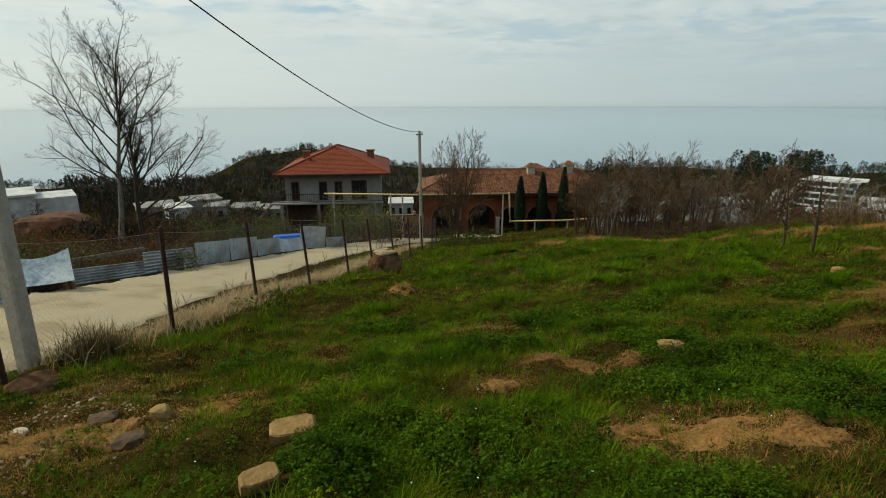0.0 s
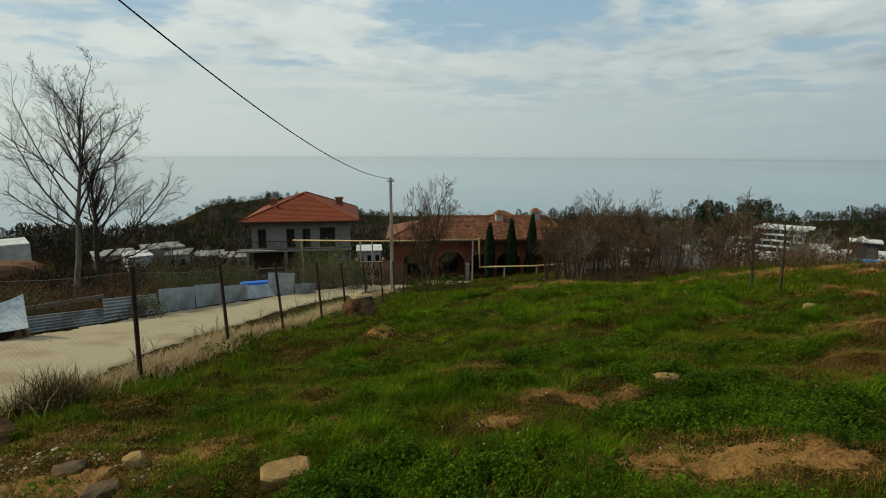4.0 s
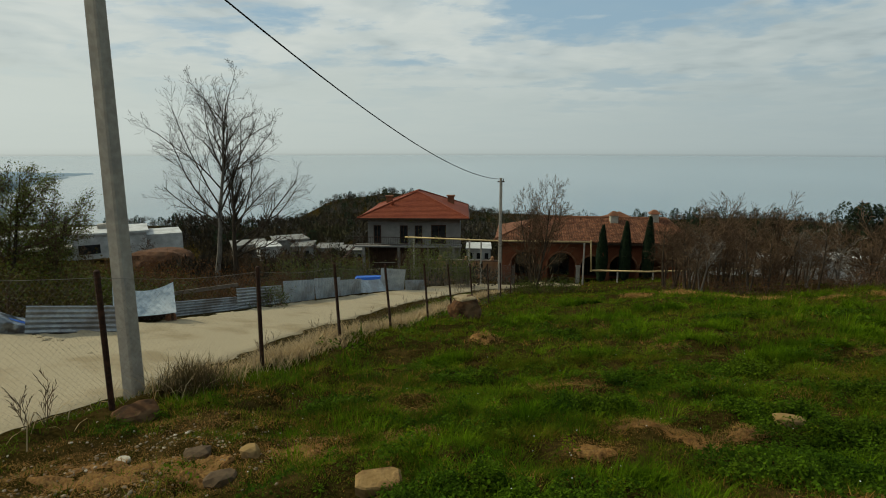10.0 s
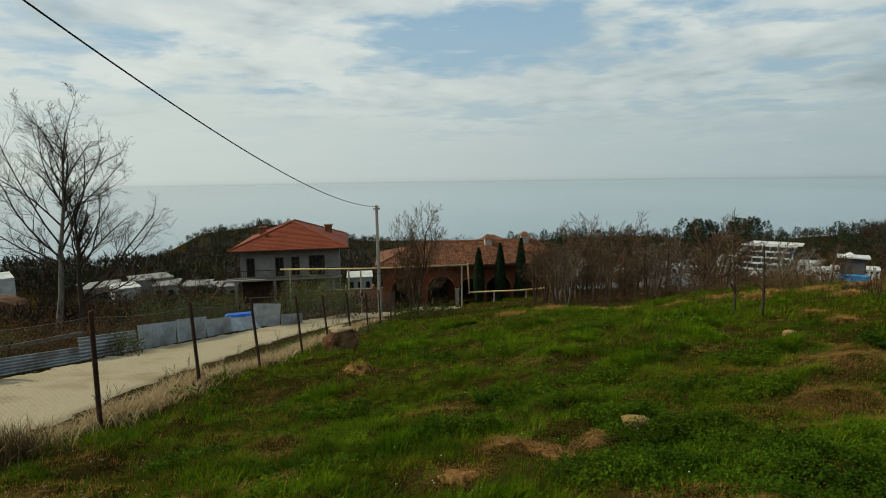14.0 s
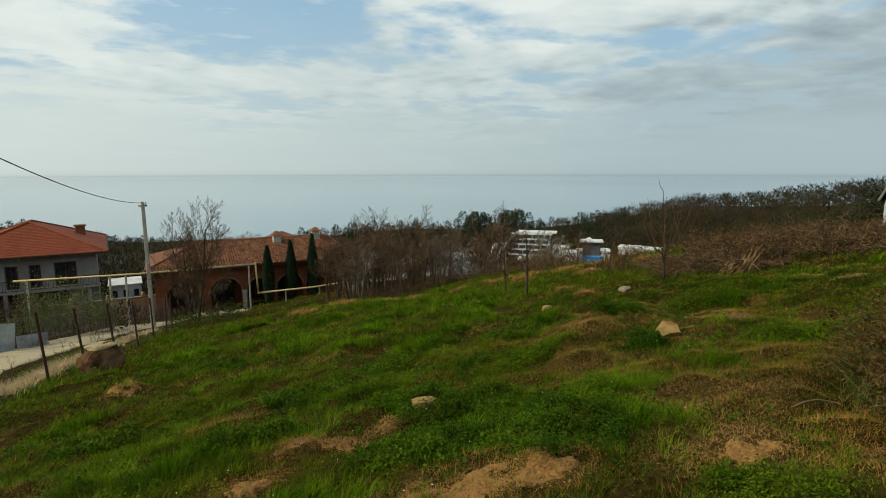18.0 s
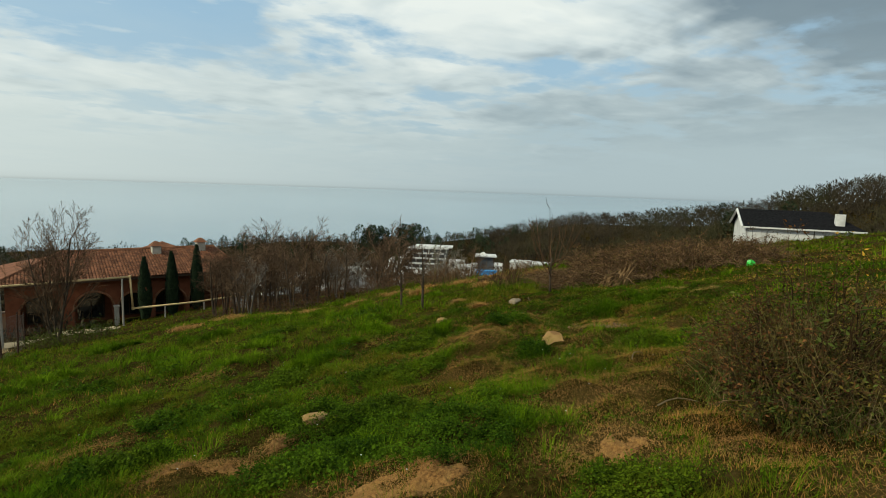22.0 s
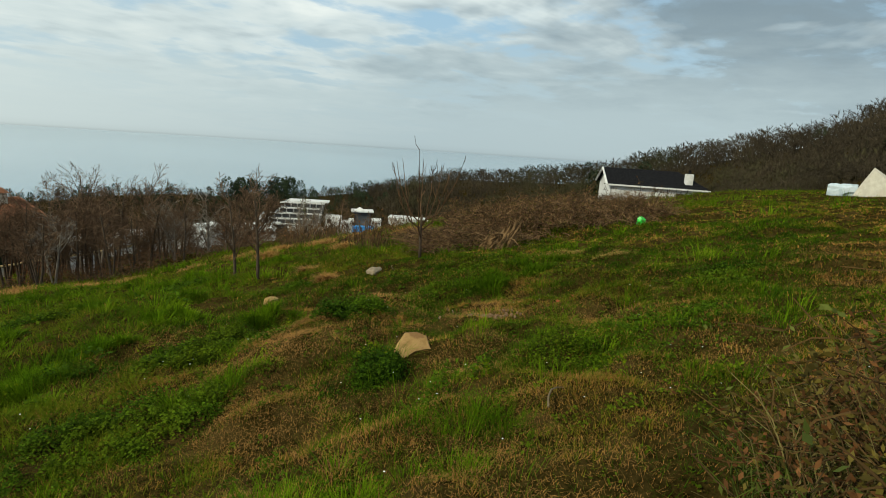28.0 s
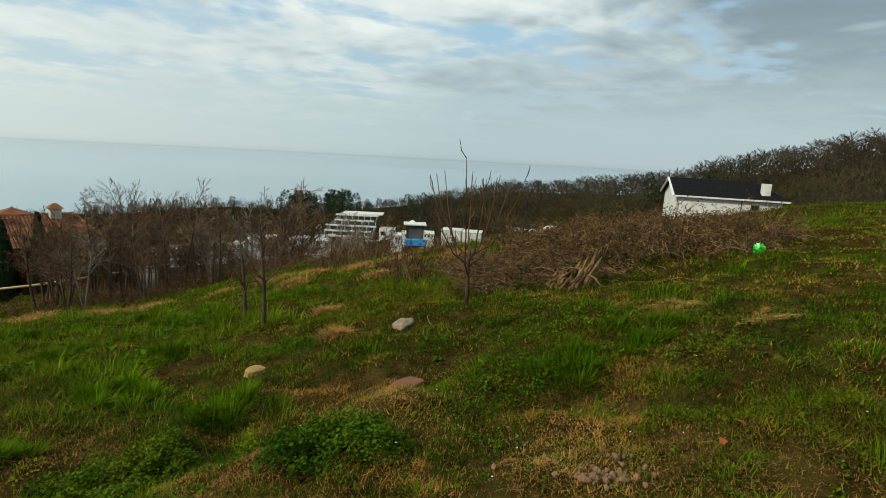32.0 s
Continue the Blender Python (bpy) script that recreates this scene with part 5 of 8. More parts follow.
def tree_row():
    """The row of thin leafless trees along the lower edge of the field."""
    protos = []
    for s, h, r, kids, spread, stems in ((101, 4.8, 0.075, (12, 9, 5), 40, 1), (102, 5.4, 0.085, (13, 9, 5), 36, 1), (103, 4.3, 0.07, (8, 7, 4), 46, 3), (104, 6.3, 0.09, (14, 9, 4), 34, 1), (105, 3.9, 0.07, (9, 7, 5), 48, 2), (106, 5.0, 0.08, (9, 7, 5), 42, 2)):
        a = bare_tree(s, h, r, 3, kids, spread + 8, 0.03, (0.04, 0.02), 0.0080, 0.42, 0.50, stems, 0.16)
        bark, twig = (M_BARK, M_TWIGG) if s == 106 else (M_BARKD, M_TWIG)
        protos.append((a[0].data("trunk", bark, True), a[1].data("crown", twig), bark, twig))
    rng = random.Random(8)
    spots = [(3.9, 29.6, 2), (7.0, 35.6, 1), (6.6, 33.0, 0), (7.6, 30.6, 2), (9.6, 29.8, 0), (6.0, 41, 1), (8.0, 37.9, 3), (8.8, 30.9, 0), (4.0, 36.2, 4), (12.0, 30.5, 2), (11.0, 34.5, 1), (13.8, 33.0, 4), (5.0, 34.0, 2), (15.5, 38.0, 0), (10.2, 38.0, 0)]
    for az, d in [(rng.uniform(4.6, 31), rng.uniform(30, 46)) for _ in range(54)]:
        if az > 14 and rng.random() < 0.45:
            continue
        spots.append((d * math.sin(radians(az)), d * math.cos(radians(az)), rng.randrange(6)))
    spots += [(d * math.sin(radians(az)), d * math.cos(radians(az)), rng.randrange(6)) for az, d in [(rng.uniform(6, 19), rng.uniform(31, 40)) for _ in range(10)]]
    spots += [(rng.uniform(-30, -15), rng.uniform(40, 56), rng.randrange(5)) for _ in range(10)]
    spots += [(rng.uniform(-50, -27), rng.uniform(36, 60), rng.randrange(5)) for _ in range(18)]
    tops = {}
    for az, d, el, k in ((10.4, 37, -2.9, 3), (14.9, 41, -3.2, 1), (12.2, 38, -3.9, 3), (8.2, 35, -4.3, 0), (18.9, 43, -3.8, 5), (21.5, 43.5, -2.5, 0), (23.0, 44, -3.5, 1), (6.0, 33, -4.6, 2)):
        spots.append((d * math.sin(radians(az)), d * math.cos(radians(az)), k))
        tops[len(spots) - 1] = 1.5 + math.tan(radians(el)) * d
    for i, (x, y, k) in enumerate(spots):
        me = protos[k]
        t = thing("thin_bare_tree", pose(x, y, gz(x, y), rng.uniform(-4, 4), rng.uniform(-4, 4), rng.uniform(0, 360)), "thin leafless brown tree on the lower edge of the field", "tree", "row of thin trees")
        az, d = math.degrees(math.atan2(x, y)), math.hypot(x, y)
        s = min(rng.uniform(0.66, 1.02), (1.5 + math.tan(radians(rng.uniform(-6.9, -4.3))) * d - gz(x, y)) / (1.22 * (4.8, 5.4, 4.3, 6.3, 3.9, 5.0)[k])) if x > 0 else rng.uniform(0.5, 0.9)
        if i in tops:
            s = (tops[i] - gz(x, y)) / (1.14 * (4.8, 5.4, 4.3, 6.3, 3.9, 5.0)[k])
        t.scale = (s, s, s)
        part("trunk", me[0], me[2], t)
        part("crown", me[1], me[3], t)


tree_row()


# ---- shrubs, brambles ----
def bramble_mesh(seed, n, rx, ry, h, r=0.004, arch=0.7, steps=6):
    """Arching canes springing from a patch."""
    rng = random.Random(seed)
    m = Mesh()
    tips = []
    for _ in range(n):
        a, q = rng.uniform(0, 6.283), rng.random() ** 0.5
        x, y = math.cos(a) * rx * q, math.sin(a) * ry * q
        b = rng.uniform(0, 6.283)
        top = h * (1 - 0.55 * q * q) * rng.uniform(0.45, 1.1)
        reach = rng.uniform(0.2, 1.0) * arch
        pts = []
        for k in range(steps + 1):
            u = k / steps
            pts.append((x + math.cos(b) * reach * u + rng.uniform(-0.03, 0.03), y + math.sin(b) * reach * u + rng.uniform(-0.03, 0.03), top * (1.9 * u - (0.9 + 0.5 * rng.random()) * u * u) + rng.uniform(-0.02, 0.02)))
        rr = r * rng.uniform(0.6, 1.3)
        m.tube(pts, [rr * (1 - 0.6 * k / steps) for k in range(steps + 1)], 3, cap=False)
        tips += pts[2:]
    return m, tips


def tangle(seed, n, base, reach, h, r, twigs=4, steps=8, dome=0.0):
    """Canes that spring from a patch, arch over and carry crooked side twigs; dome lowers the outer ones."""
    rng = random.Random(seed)
    m, tips = Mesh(), []
    for _ in range(n):
        a, q = rng.uniform(0, 6.283), base * rng.random() ** 0.5
        p = Vector((math.cos(a) * q, math.sin(a) * q, 0))
        b = a + rng.gauss(0, 0.9)
        out = reach * rng.uniform(0.15, 1.0)
        top = h * rng.uniform(0.35, 1.0) * (1.08 - 0.45 * out / reach) * (1 - dome * (q / base) ** 2)
        pts = []
        for k in range(steps + 1):
            u = k / steps
            z = top * (2.1 * u - (1.1 + 0.55 * out / reach) * u * u)
            pts.append(p + Vector((math.cos(b) * out * u ** 1.25, math.sin(b) * out * u ** 1.25, max(z, 0.02))) + Vector((rng.gauss(0, 0.018), rng.gauss(0, 0.018), rng.gauss(0, 0.014))))
        rr = r * rng.uniform(0.6, 1.4)
        m.tube(pts, [rr * (1 - 0.6 * k / steps) for k in range(steps + 1)], 3, cap=False)
        for _k in range(twigs):
            i = rng.randrange(2, steps)
            s = pts[i].lerp(pts[i + 1], rng.random())
            d = Vector((rng.uniform(-1, 1), rng.uniform(-1, 1), rng.uniform(-0.5, 0.8))) * rng.uniform(0.08, 0.26)
            e = s + d * 0.55 + Vector((rng.gauss(0, 0.02), rng.gauss(0, 0.02), rng.gauss(0, 0.02)))
            m.tube([s, e, s + d], [rr * 0.55, rr * 0.45, rr * 0.25], 3, cap=False)
            tips += [e, s + d]
        tips += pts[3:]
    return m, tips


def big_bush():
    x, y = 4.5, 2.15
    t = thing("bramble_bush", pose(x, y, gz(x, y) - 0.04), "large half-bare bramble bush with sparse olive and russet leaves", "bush")
    m, tips = tangle(3, 300, 0.70, 0.45, 1.55, 0.0052, 3, 8, 0.72)
    part("cane_tangle", m, M_BRAMBLE2, t)
    m2, tips2 = tangle(5, 20, 0.45, 0.95, 1.72, 0.0062, 7, 10, 0.2)
    part("long_cane_spray", m2, M_BRAMBLE2, t, "long dark arching canes")
    m4, tips4 = tangle(8, 120, 0.80, 0.30, 0.72, 0.0030, 5, 6, 0.5)
    part("low_cane_tangle", m4, M_BRAMBLE, t)
    rng = np.random.default_rng(6)
    v, f = leaf_cloud(rng, random.Random(2).sample(tips, 700), 0.045, 6800, 0.0165)
    part("foliage", array_mesh("foliage", v, f, M_BUSHLEAF), M_BUSHLEAF, t)
    v, f = leaf_cloud(rng, tips2, 0.018, 620, 0.022)
    part("cane_foliage", array_mesh("cane_foliage", v, f, M_LEAF), M_LEAF, t, "olive leaves along the long canes")
    side = [p for p in tips + tips4 if -0.42 * p.x + 0.9 * p.y + 0.25 * math.sin(9 * p.x) > 0.05]
    v, f = leaf_cloud(rng, side, 0.03, 3000, 0.0155)
    part("russet_foliage", array_mesh("russet_foliage", v, f, M_RUSSET), M_RUSSET, t, "dead russet leaves on one side")
    v, f = leaf_cloud(rng, tips4, 0.03, 2600, 0.015)
    part("low_foliage", array_mesh("low_foliage", v, f, M_LEAF), M_LEAF, t)
    top = [p for p in tips2 if p.z > 0.8 and p.x > 0]
    v, f = leaf_cloud(rng, top, 0.02, 26, 0.017)
    part("yellow_foliage", array_mesh("yellow_foliage", v, f, M_ORANGE), M_ORANGE, t, "bright orange-yellow leaves")
    m3, _ = bramble_mesh(9, 620, 0.80, 0.80, 0.85, 0.0030, 0.40, 4)
    part("dry_stem_tuft", m3, M_STRAW2, t, "pale dry grass stems inside the bush")
    m5, _ = bramble_mesh(10, 800, 0.90, 0.90, 0.50, 0.0032, 0.30, 4)
    part("green_grass_tuft", m5, M_GREENSTEM, t, "green grass growing up through the bush")


M_BUSHLEAF = mat("olive_brown_leaves", (0.034, 0.028, 0.005), (0.105, 0.080, 0.014), 3, 0.7, bump=0, island=0.5, translucent=0.2)
M_GREENSTEM = mat("green_stems", (0.036, 0.052, 0.0064), (0.08, 0.1, 0.016), 2, 0.9, bump=0, island=0.4, translucent=0.2)
M_BRAMBLE2 = mat("old_canes", (0.026, 0.015, 0.006), (0.085, 0.050, 0.017), 2, 0.9, bump=0, island=0.45)
M_STRAW2 = mat("green_straw", (0.098, 0.0805, 0.0252), (0.175, 0.14, 0.0525), 1.5, 0.9, bump=0, island=0.3, translucent=0.2)
M_RUSSETD = mat("dark_russet_leaves", (0.045, 0.024, 0.011), (0.15, 0.084, 0.040), 2, 0.9, bump=0, island=0.6, translucent=0.15, spec=0.1)
M_RUSSET = mat("russet_leaves", (0.08075, 0.034, 0.01105), (0.153, 0.0697, 0.0238), 2, 0.9, bump=0, island=0.4, translucent=0.2, spec=0.1)
M_ORANGE = mat("orange_leaves", (0.55, 0.28, 0.03), (0.65, 0.38, 0.05), 2, 0.7, bump=0, translucent=0.3)
big_bush()


def bramble_bank():
    """The long thicket of brown brambles behind the meadow, rising from knee to chest height."""
    rng = random.Random(12)
    protos = []
    for k in range(5):
        m, tips = tangle(60 + k, 120, 0.70, 0.95, 1.0, 0.0095, 4, 6, 0.35)
        me = m.data("cane_tangle", M_BRAMBLE)
        v, f = leaf_cloud(np.random.default_rng(k), tips, 0.05, 900, 0.028)
        v2, f2 = leaf_cloud(np.random.default_rng(40 + k), tips, 0.05, 420, 0.026)
        protos.append((me, array_mesh("foliage", v, f, M_RUSSETD), array_mesh("olive_foliage", v2, f2, M_BUSHLEAF)))
    foot = [(10.5, 12.0), (11.4, 11.8), (13.1, 11.55), (14.4, 11.0), (16.5, 11.0), (17.5, 10.4)]
    for row, (off, n) in enumerate(((0.0, 13), (0.9, 12), (1.9, 11), (3.0, 9))):
        for i in range(n):
            u = (i + rng.uniform(0.2, 0.8)) / n * (len(foot) - 1)
            k = min(int(u), len(foot) - 2)
            a, b = foot[k], foot[k + 1]
            x, y = a[0] + (b[0] - a[0]) * (u - k) + rng.uniform(-0.15, 0.15) + 0.6 * off, a[1] + (b[1] - a[1]) * (u - k) + off + rng.uniform(-0.2, 0.2)
            t = thing("bramble_thicket", pose(x, y, gz(x, y) - 0.03, 0, 0, rng.uniform(0, 360)), "tangled thicket of brown leafless brambles", "bush", "bramble thicket")
            s = rng.uniform(0.85, 1.2)
            tall = float(np.interp(x, [9.8, 11.0, 12.2, 13.2, 17.2, 18.4], [0.34, 0.44, 0.62, 1.18, 1.16, 0.80])) * (1.0 if row < 2 else 1.08 if x > 13.4 else 0.55)
            t.scale = (s, s, tall * rng.uniform(0.82, 1.12))
            me = protos[rng.randrange(5)]
            part("cane_tangle", me[0], M_BRAMBLE, t)
            part("foliage", me[1], M_RUSSETD, t)
            part("olive_foliage", me[2], M_BUSHLEAF, t)


bramble_bank()


def shrub(name, x, y, h, w, seed, label, leafmat, n_leaf, cane=M_TWIG, leaf=0.06, group="", stems=60):
    t = thing(name, pose(x, y, gz(x, y) - 0.05), label, "bush", group)
    m, tips = bramble_mesh(seed, stems, w * 0.45, w * 0.45, h * 1.05, 0.010, w * 0.35, 5)
    part("stem_tangle", m, cane, t)
    if n_leaf:
        v, f = leaf_cloud(np.random.default_rng(seed), tips, w * 0.10, n_leaf, leaf)
        part("foliage", array_mesh("foliage", v, f, leafmat), leafmat, t)
    return t


def shrubs():
    rng = random.Random(5)
    edge = []

    def room(x, y, h):
        """The height that growth beyond the road reaches: high up the bank, low before the white building."""
        az, d = math.degrees(math.atan2(x, y)), math.hypot(x, y)
        return min(h, 1.5 + math.tan(radians(float(np.interp(az, [-80, -66, -63, -60, -54, -50, -46], [-4.3, -4.7, -5.4, -6.6, -8.8, -11.0, -11.8])))) * d - gz(x, y))

    # left bank: greening scrub beyond the road
    for i in range(48):
        az, d = rng.uniform(-76, -44), rng.uniform(20, 38)
        x, y = d * math.sin(radians(az)), d * math.cos(radians(az))
        if x > -15.5:
            continue
        h = room(x, y, rng.uniform(1.6, 3.4))
        if h < 0.5:
            continue
        shrub("scrub", x, y, h, rng.uniform(2.2, 3.6), 200 + i, "greening scrub on the bank beyond the road", M_LEAFY if x < -27 or rng.random() < 0.12 else M_LEAF if rng.random() < 0.4 else M_BUSHLEAF, 700, leaf=0.07, group="scrub beyond the road", stems=46)
    for i in range(40):
        az, d = rng.uniform(-50, -22), rng.uniform(25, 60)
        x, y = d * math.sin(radians(az)), d * math.cos(radians(az))
        if x > -15.0:
            continue
        shrub("scrub", x, y, rng.uniform(1.4, 2.8), rng.uniform(1.8, 3.0), 300 + i, "thin brown and green scrub below the road", M_LEAF if rng.random() < 0.12 else M_RUSSET, 300, leaf=0.07, group="scrub beyond the road", stems=46)
    for i in range(6):
        m, tips = tangle(500 + i, 30, 1.0, 1.5, 2.6, 0.010, 3, 4)
        v, f = leaf_cloud(np.random.default_rng(500 + i), tips, 0.2, 260, 0.05)
        edge.append((m.data("stem_tangle", M_TWIG), array_mesh("foliage", v, f, M_RUSSET)))
    for i in range(80):
        az, d = rng.uniform(4.5, 31.5), rng.uniform(29.5, 46)
        x, y = d * math.sin(radians(az)), d * math.cos(radians(az))
        t = thing("edge_scrub", pose(x, y, gz(x, y) - 0.05, 0, 0, rng.uniform(0, 360)), "brown leafless scrub below the field", "bush", "scrub below the field")
        t.scale = (rng.uniform(0.8, 1.2), rng.uniform(0.8, 1.2), (rng.uniform(0.6, 1.1) if d > 37 else rng.uniform(0.3, 0.6)) if az < 9 else rng.uniform(0.22, 0.5))
        part("stem_tangle", edge[i % 6][0], M_TWIG, t)
        part("foliage", edge[i % 6][1], M_RUSSET, t)
    for i in range(100):
        az, d = rng.uniform(-52, -17), rng.uniform(24, 62)
        x, y = d * math.sin(radians(az)), d * math.cos(radians(az))
        if x > -14.6 or (y > 54 and x > -34):
            continue
        t = thing("edge_scrub", pose(x, y, gz(x, y) - 0.05, 0, 0, rng.uniform(0, 360)), "brown leafless scrub on the slope beyond the road", "bush", "scrub beyond the road")
        t.scale = (rng.uniform(0.9, 1.4), rng.uniform(0.9, 1.4), rng.uniform(0.45, 1.0))
        part("stem_tangle", edge[i % 6][0], M_TWIG, t)
        part("foliage", edge[i % 6][1], M_RUSSET, t)
    dark = []
    for i in range(4):
        m, tips = tangle(560 + i, 38, 1.0, 1.6, 2.4, 0.014, 4, 5)
        v, f = leaf_cloud(np.random.default_rng(560 + i), tips, 0.22, 800, 0.05)
        lm = M_LEAF if i == 0 else M_BUSHLEAF
        dark.append((m.data("stem_tangle", M_SCRUB), array_mesh("foliage", v, f, lm), lm))
    for i in range(78):
        az, d = rng.uniform(-78, -48), rng.uniform(19, 31) if i < 40 else rng.uniform(30, 58)
        x, y = d * math.sin(radians(az)), d * math.cos(radians(az))
        if x > -15.2:
            continue
        t = thing("dark_thicket", pose(x, y, gz(x, y) - 0.05, 0, 0, rng.uniform(0, 360)), "dense dark brown and green thicket beyond the road", "bush", "scrub beyond the road")
        t.scale = (rng.uniform(0.9, 1.4), rng.uniform(0.9, 1.4), max(room(x, y, rng.uniform(2.0, 3.8) if d < 31 else rng.uniform(2.6, 5.0)), 0.6) / 2.4)
        part("stem_tangle", dark[i % 4][0], M_SCRUB, t)
        part("foliage", dark[i % 4][1], dark[i % 4][2], t)
    # willowy young growth in front of the house
    for i, (az, d, h, w) in enumerate(((-29.5, 38, 4.2, 2.6), (-28.0, 40, 3.6, 2.2), (-26.6, 37, 3.2, 2.0), (-21.0, 39, 4.4, 1.8), (-19.4, 38, 4.0, 1.8), (-17.6, 39.5, 4.2, 2.0), (-15.8, 38.5, 3.2, 1.6), (-23.4, 40, 3.0, 2.2), (-32.0, 40, 3.6, 2.8), (-34.5, 42, 3.8, 2.6))):
        shrub("willow_shrub", d * math.sin(radians(az)), d * math.cos(radians(az)), h, w, 640 + i, "thin upright shrub with sparse yellow-green young leaves", M_LEAFY, 1100, M_TWIGG, 0.075, "young shrubs before the house", 70)
    for i, (x, y, h, w) in enumerate(((-3.5, 30.6, 1.2, 1.7), (-4.9, 30.4, 0.9, 1.4), (-2.6, 31.6, 1.0, 1.6))):
        shrub("green_bush", x, y, h, w, 660 + i, "low dark green bush at the foot of the shrub tree", M_LEAF, 1100, M_TWIG, 0.045, "bushes at the fence end", 50)
    # reddish bushes at the field's far edge
    for i, (x, y, h, w) in enumerate(((10.4, 14.6, 1.3, 1.3), (13.2, 23.4, 1.5, 2.4), (12.2, 23.0, 1.2, 1.6), (14.6, 24.2, 1.2, 1.8), (15.2, 20.0, 0.9, 1.6), (11.6, 17.6, 0.7, 1.2))):
        shrub("russet_bush", x, y, h, w, 400 + i, "low leafless reddish-brown bush at the field's edge", M_RUSSET, 120, M_BRAMBLE, 0.04, "bushes at the field's edge", 120)
    shrub("roadside_bush", -12.7, 17.0, 1.0, 1.6, 610, "small green bush hanging over the metal fence", M_LEAF, 700, M_TWIG, 0.05, "", 50)
    # dry stalks along the verge
    for i, (x, y, h) in enumerate(((-6.25, 3.9, 0.95), (-6.35, 8.3, 0.8), (-6.5, 10.6, 0.9), (-6.7, 11.6, 0.7), (-6.8, 13.4, 1.0), (-6.9, 14.6, 0.8), (-6.9, 16.4, 1.1), (-6.9, 18.4, 1.0), (-6.9, 20.5, 1.2), (-6.7, 23.0, 1.3), (-6.6, 26.0, 1.3))):
        a = bare_tree(800 + i, h, 0.006, 2, (6, 3), 30, 0.06, (0, 0), 0.0028, 0.3, 0.4, 4, 0.22)
        t = thing("dry_weed_stalk", pose(x, y, gz(x, y)), "thin dry brown weed stalks on the verge", "weed", "dry stalks on the verge")
        part("stalk", a[0], M_BRAMBLE, t)
        part("twig_spray", a[1], M_BRAMBLE, t)["kind"] = "stuff"
    # trees on the left bank
    for i, (az, d, el, lean, n_leaf) in enumerate(((-58.2, 29, -1.0, (0.05, 0.16), 15000), (-61.0, 28, -1.8, (0.0, 0.0), 0), (-55.6, 30, -3.2, (0.06, 0.2), 8000), (-66.5, 30, -3.2, (0, 0), 9000))):
        x, y = d * math.sin(radians(az)), d * math.cos(radians(az))
        h = 1.5 + math.tan(radians(el)) * d - gz(x, y)
        if n_leaf:
            a = bare_tree(700 + i, h * 0.96, 0.11, 4, (9, 6, 5, 4), 48, 0.05, lean, 0.008, 0.3, 0.55, 2, 0.12)
            t = place_tree("budding_tree", a, pose(x, y, gz(x, y)), "spreading tree with sparse young green leaves", M_BARKD, M_TWIG, "trees on the bank")
            tips = [p for pts, r, lv in a[2] if lv >= 3 for p in pts[1:]]
            v, f = leaf_cloud(np.random.default_rng(i), tips, 0.13, n_leaf, 0.042)
            part("foliage", array_mesh("foliage", v, f, M_LEAFY), M_LEAFY, t)
        else:
            a = bare_tree(700 + i, h, 0.075, 4, (11, 5, 4, 3), 30, 0.06, lean, 0.007, 0.25, 0.40)
            place_tree("dark_bare_tree", a, pose(x, y, gz(x, y)), "thin dark leafless tree on the bank beyond the road", M_BARKD, M_SCRUB)


shrubs()


# ---- stones, boulder ----
def stone_mesh(seed, sx, sy, sz, rough=0.16, lim0=0.84):
    bm = bmesh.new()
    bmesh.ops.create_icosphere(bm, subdivisions=3 if max(sx, sy) > 0.3 else 2, radius=1.0)
    off = Vector((seed * 3.7, seed * 1.3, seed * 7.1))
    for v in bm.verts:
        p = v.co.copy()
        k = 1 + rough * noise.noise(p * 1.3 + off) * 2 + rough * 0.6 * noise.noise(p * 3.1 + off)
        # flattened facets
        q = p * k
        for ax in range(3):
            lim = lim0 + 0.12 * noise.noise(off + Vector((ax, 0, 0)))
            q[ax] = max(-lim, min(lim, q[ax]))
        v.co = Vector((q.x * sx / 1.64, q.y * sy / 1.64, q.z * sz / 1.64))
    me = bpy.data.meshes.new("stone")
    bm.to_mesh(me)
    bm.free()
    return me


def stone(name, x, y, s, material, label, seed, rz=0, tilt=0, sink=0.3, group=""):
    me = stone_mesh(seed, *s)
    me.materials.append(material)
    ob = new(name, me)
    ob.matrix_world = pose(x, y, gz(x, y) + s[2] * (0.5 - sink), tilt, 0, rz)
    return tagged(ob, label, "stone", group)


M_SANDTOP = mat("pale_stone_crust", (0.27, 0.20, 0.11), (0.40, 0.31, 0.18), 9, 0.95, bump=0.6, c3=(0.16, 0.13, 0.07), scale2=3.0)
bould = thing("boulder", pose(-4.28, 15.2, gz(-4.28, 15.2), rz=20), "rough brown boulder with a pale top in the grass", "stone")
for _nm, _sd, _s, _z, _mt in (("body", 3, (0.82, 0.76, 0.80), 0.34, M_ROCKB), ("pale_top", 4, (0.58, 0.48, 0.14), 0.76, M_SANDTOP)):
    _me = stone_mesh(_sd, *_s, 0.13, 1.05)
    _me.materials.append(_mt)
    part(_nm, _me, _mt, bould).location = (0, 0, _z)
M_SANDSTONE = mat("pale_sandstone", (0.225, 0.135, 0.050), (0.335, 0.215, 0.088), 14, 0.95, bump=1.0, c3=(0.135, 0.070, 0.028), scale2=7.0, amount2=0.8)


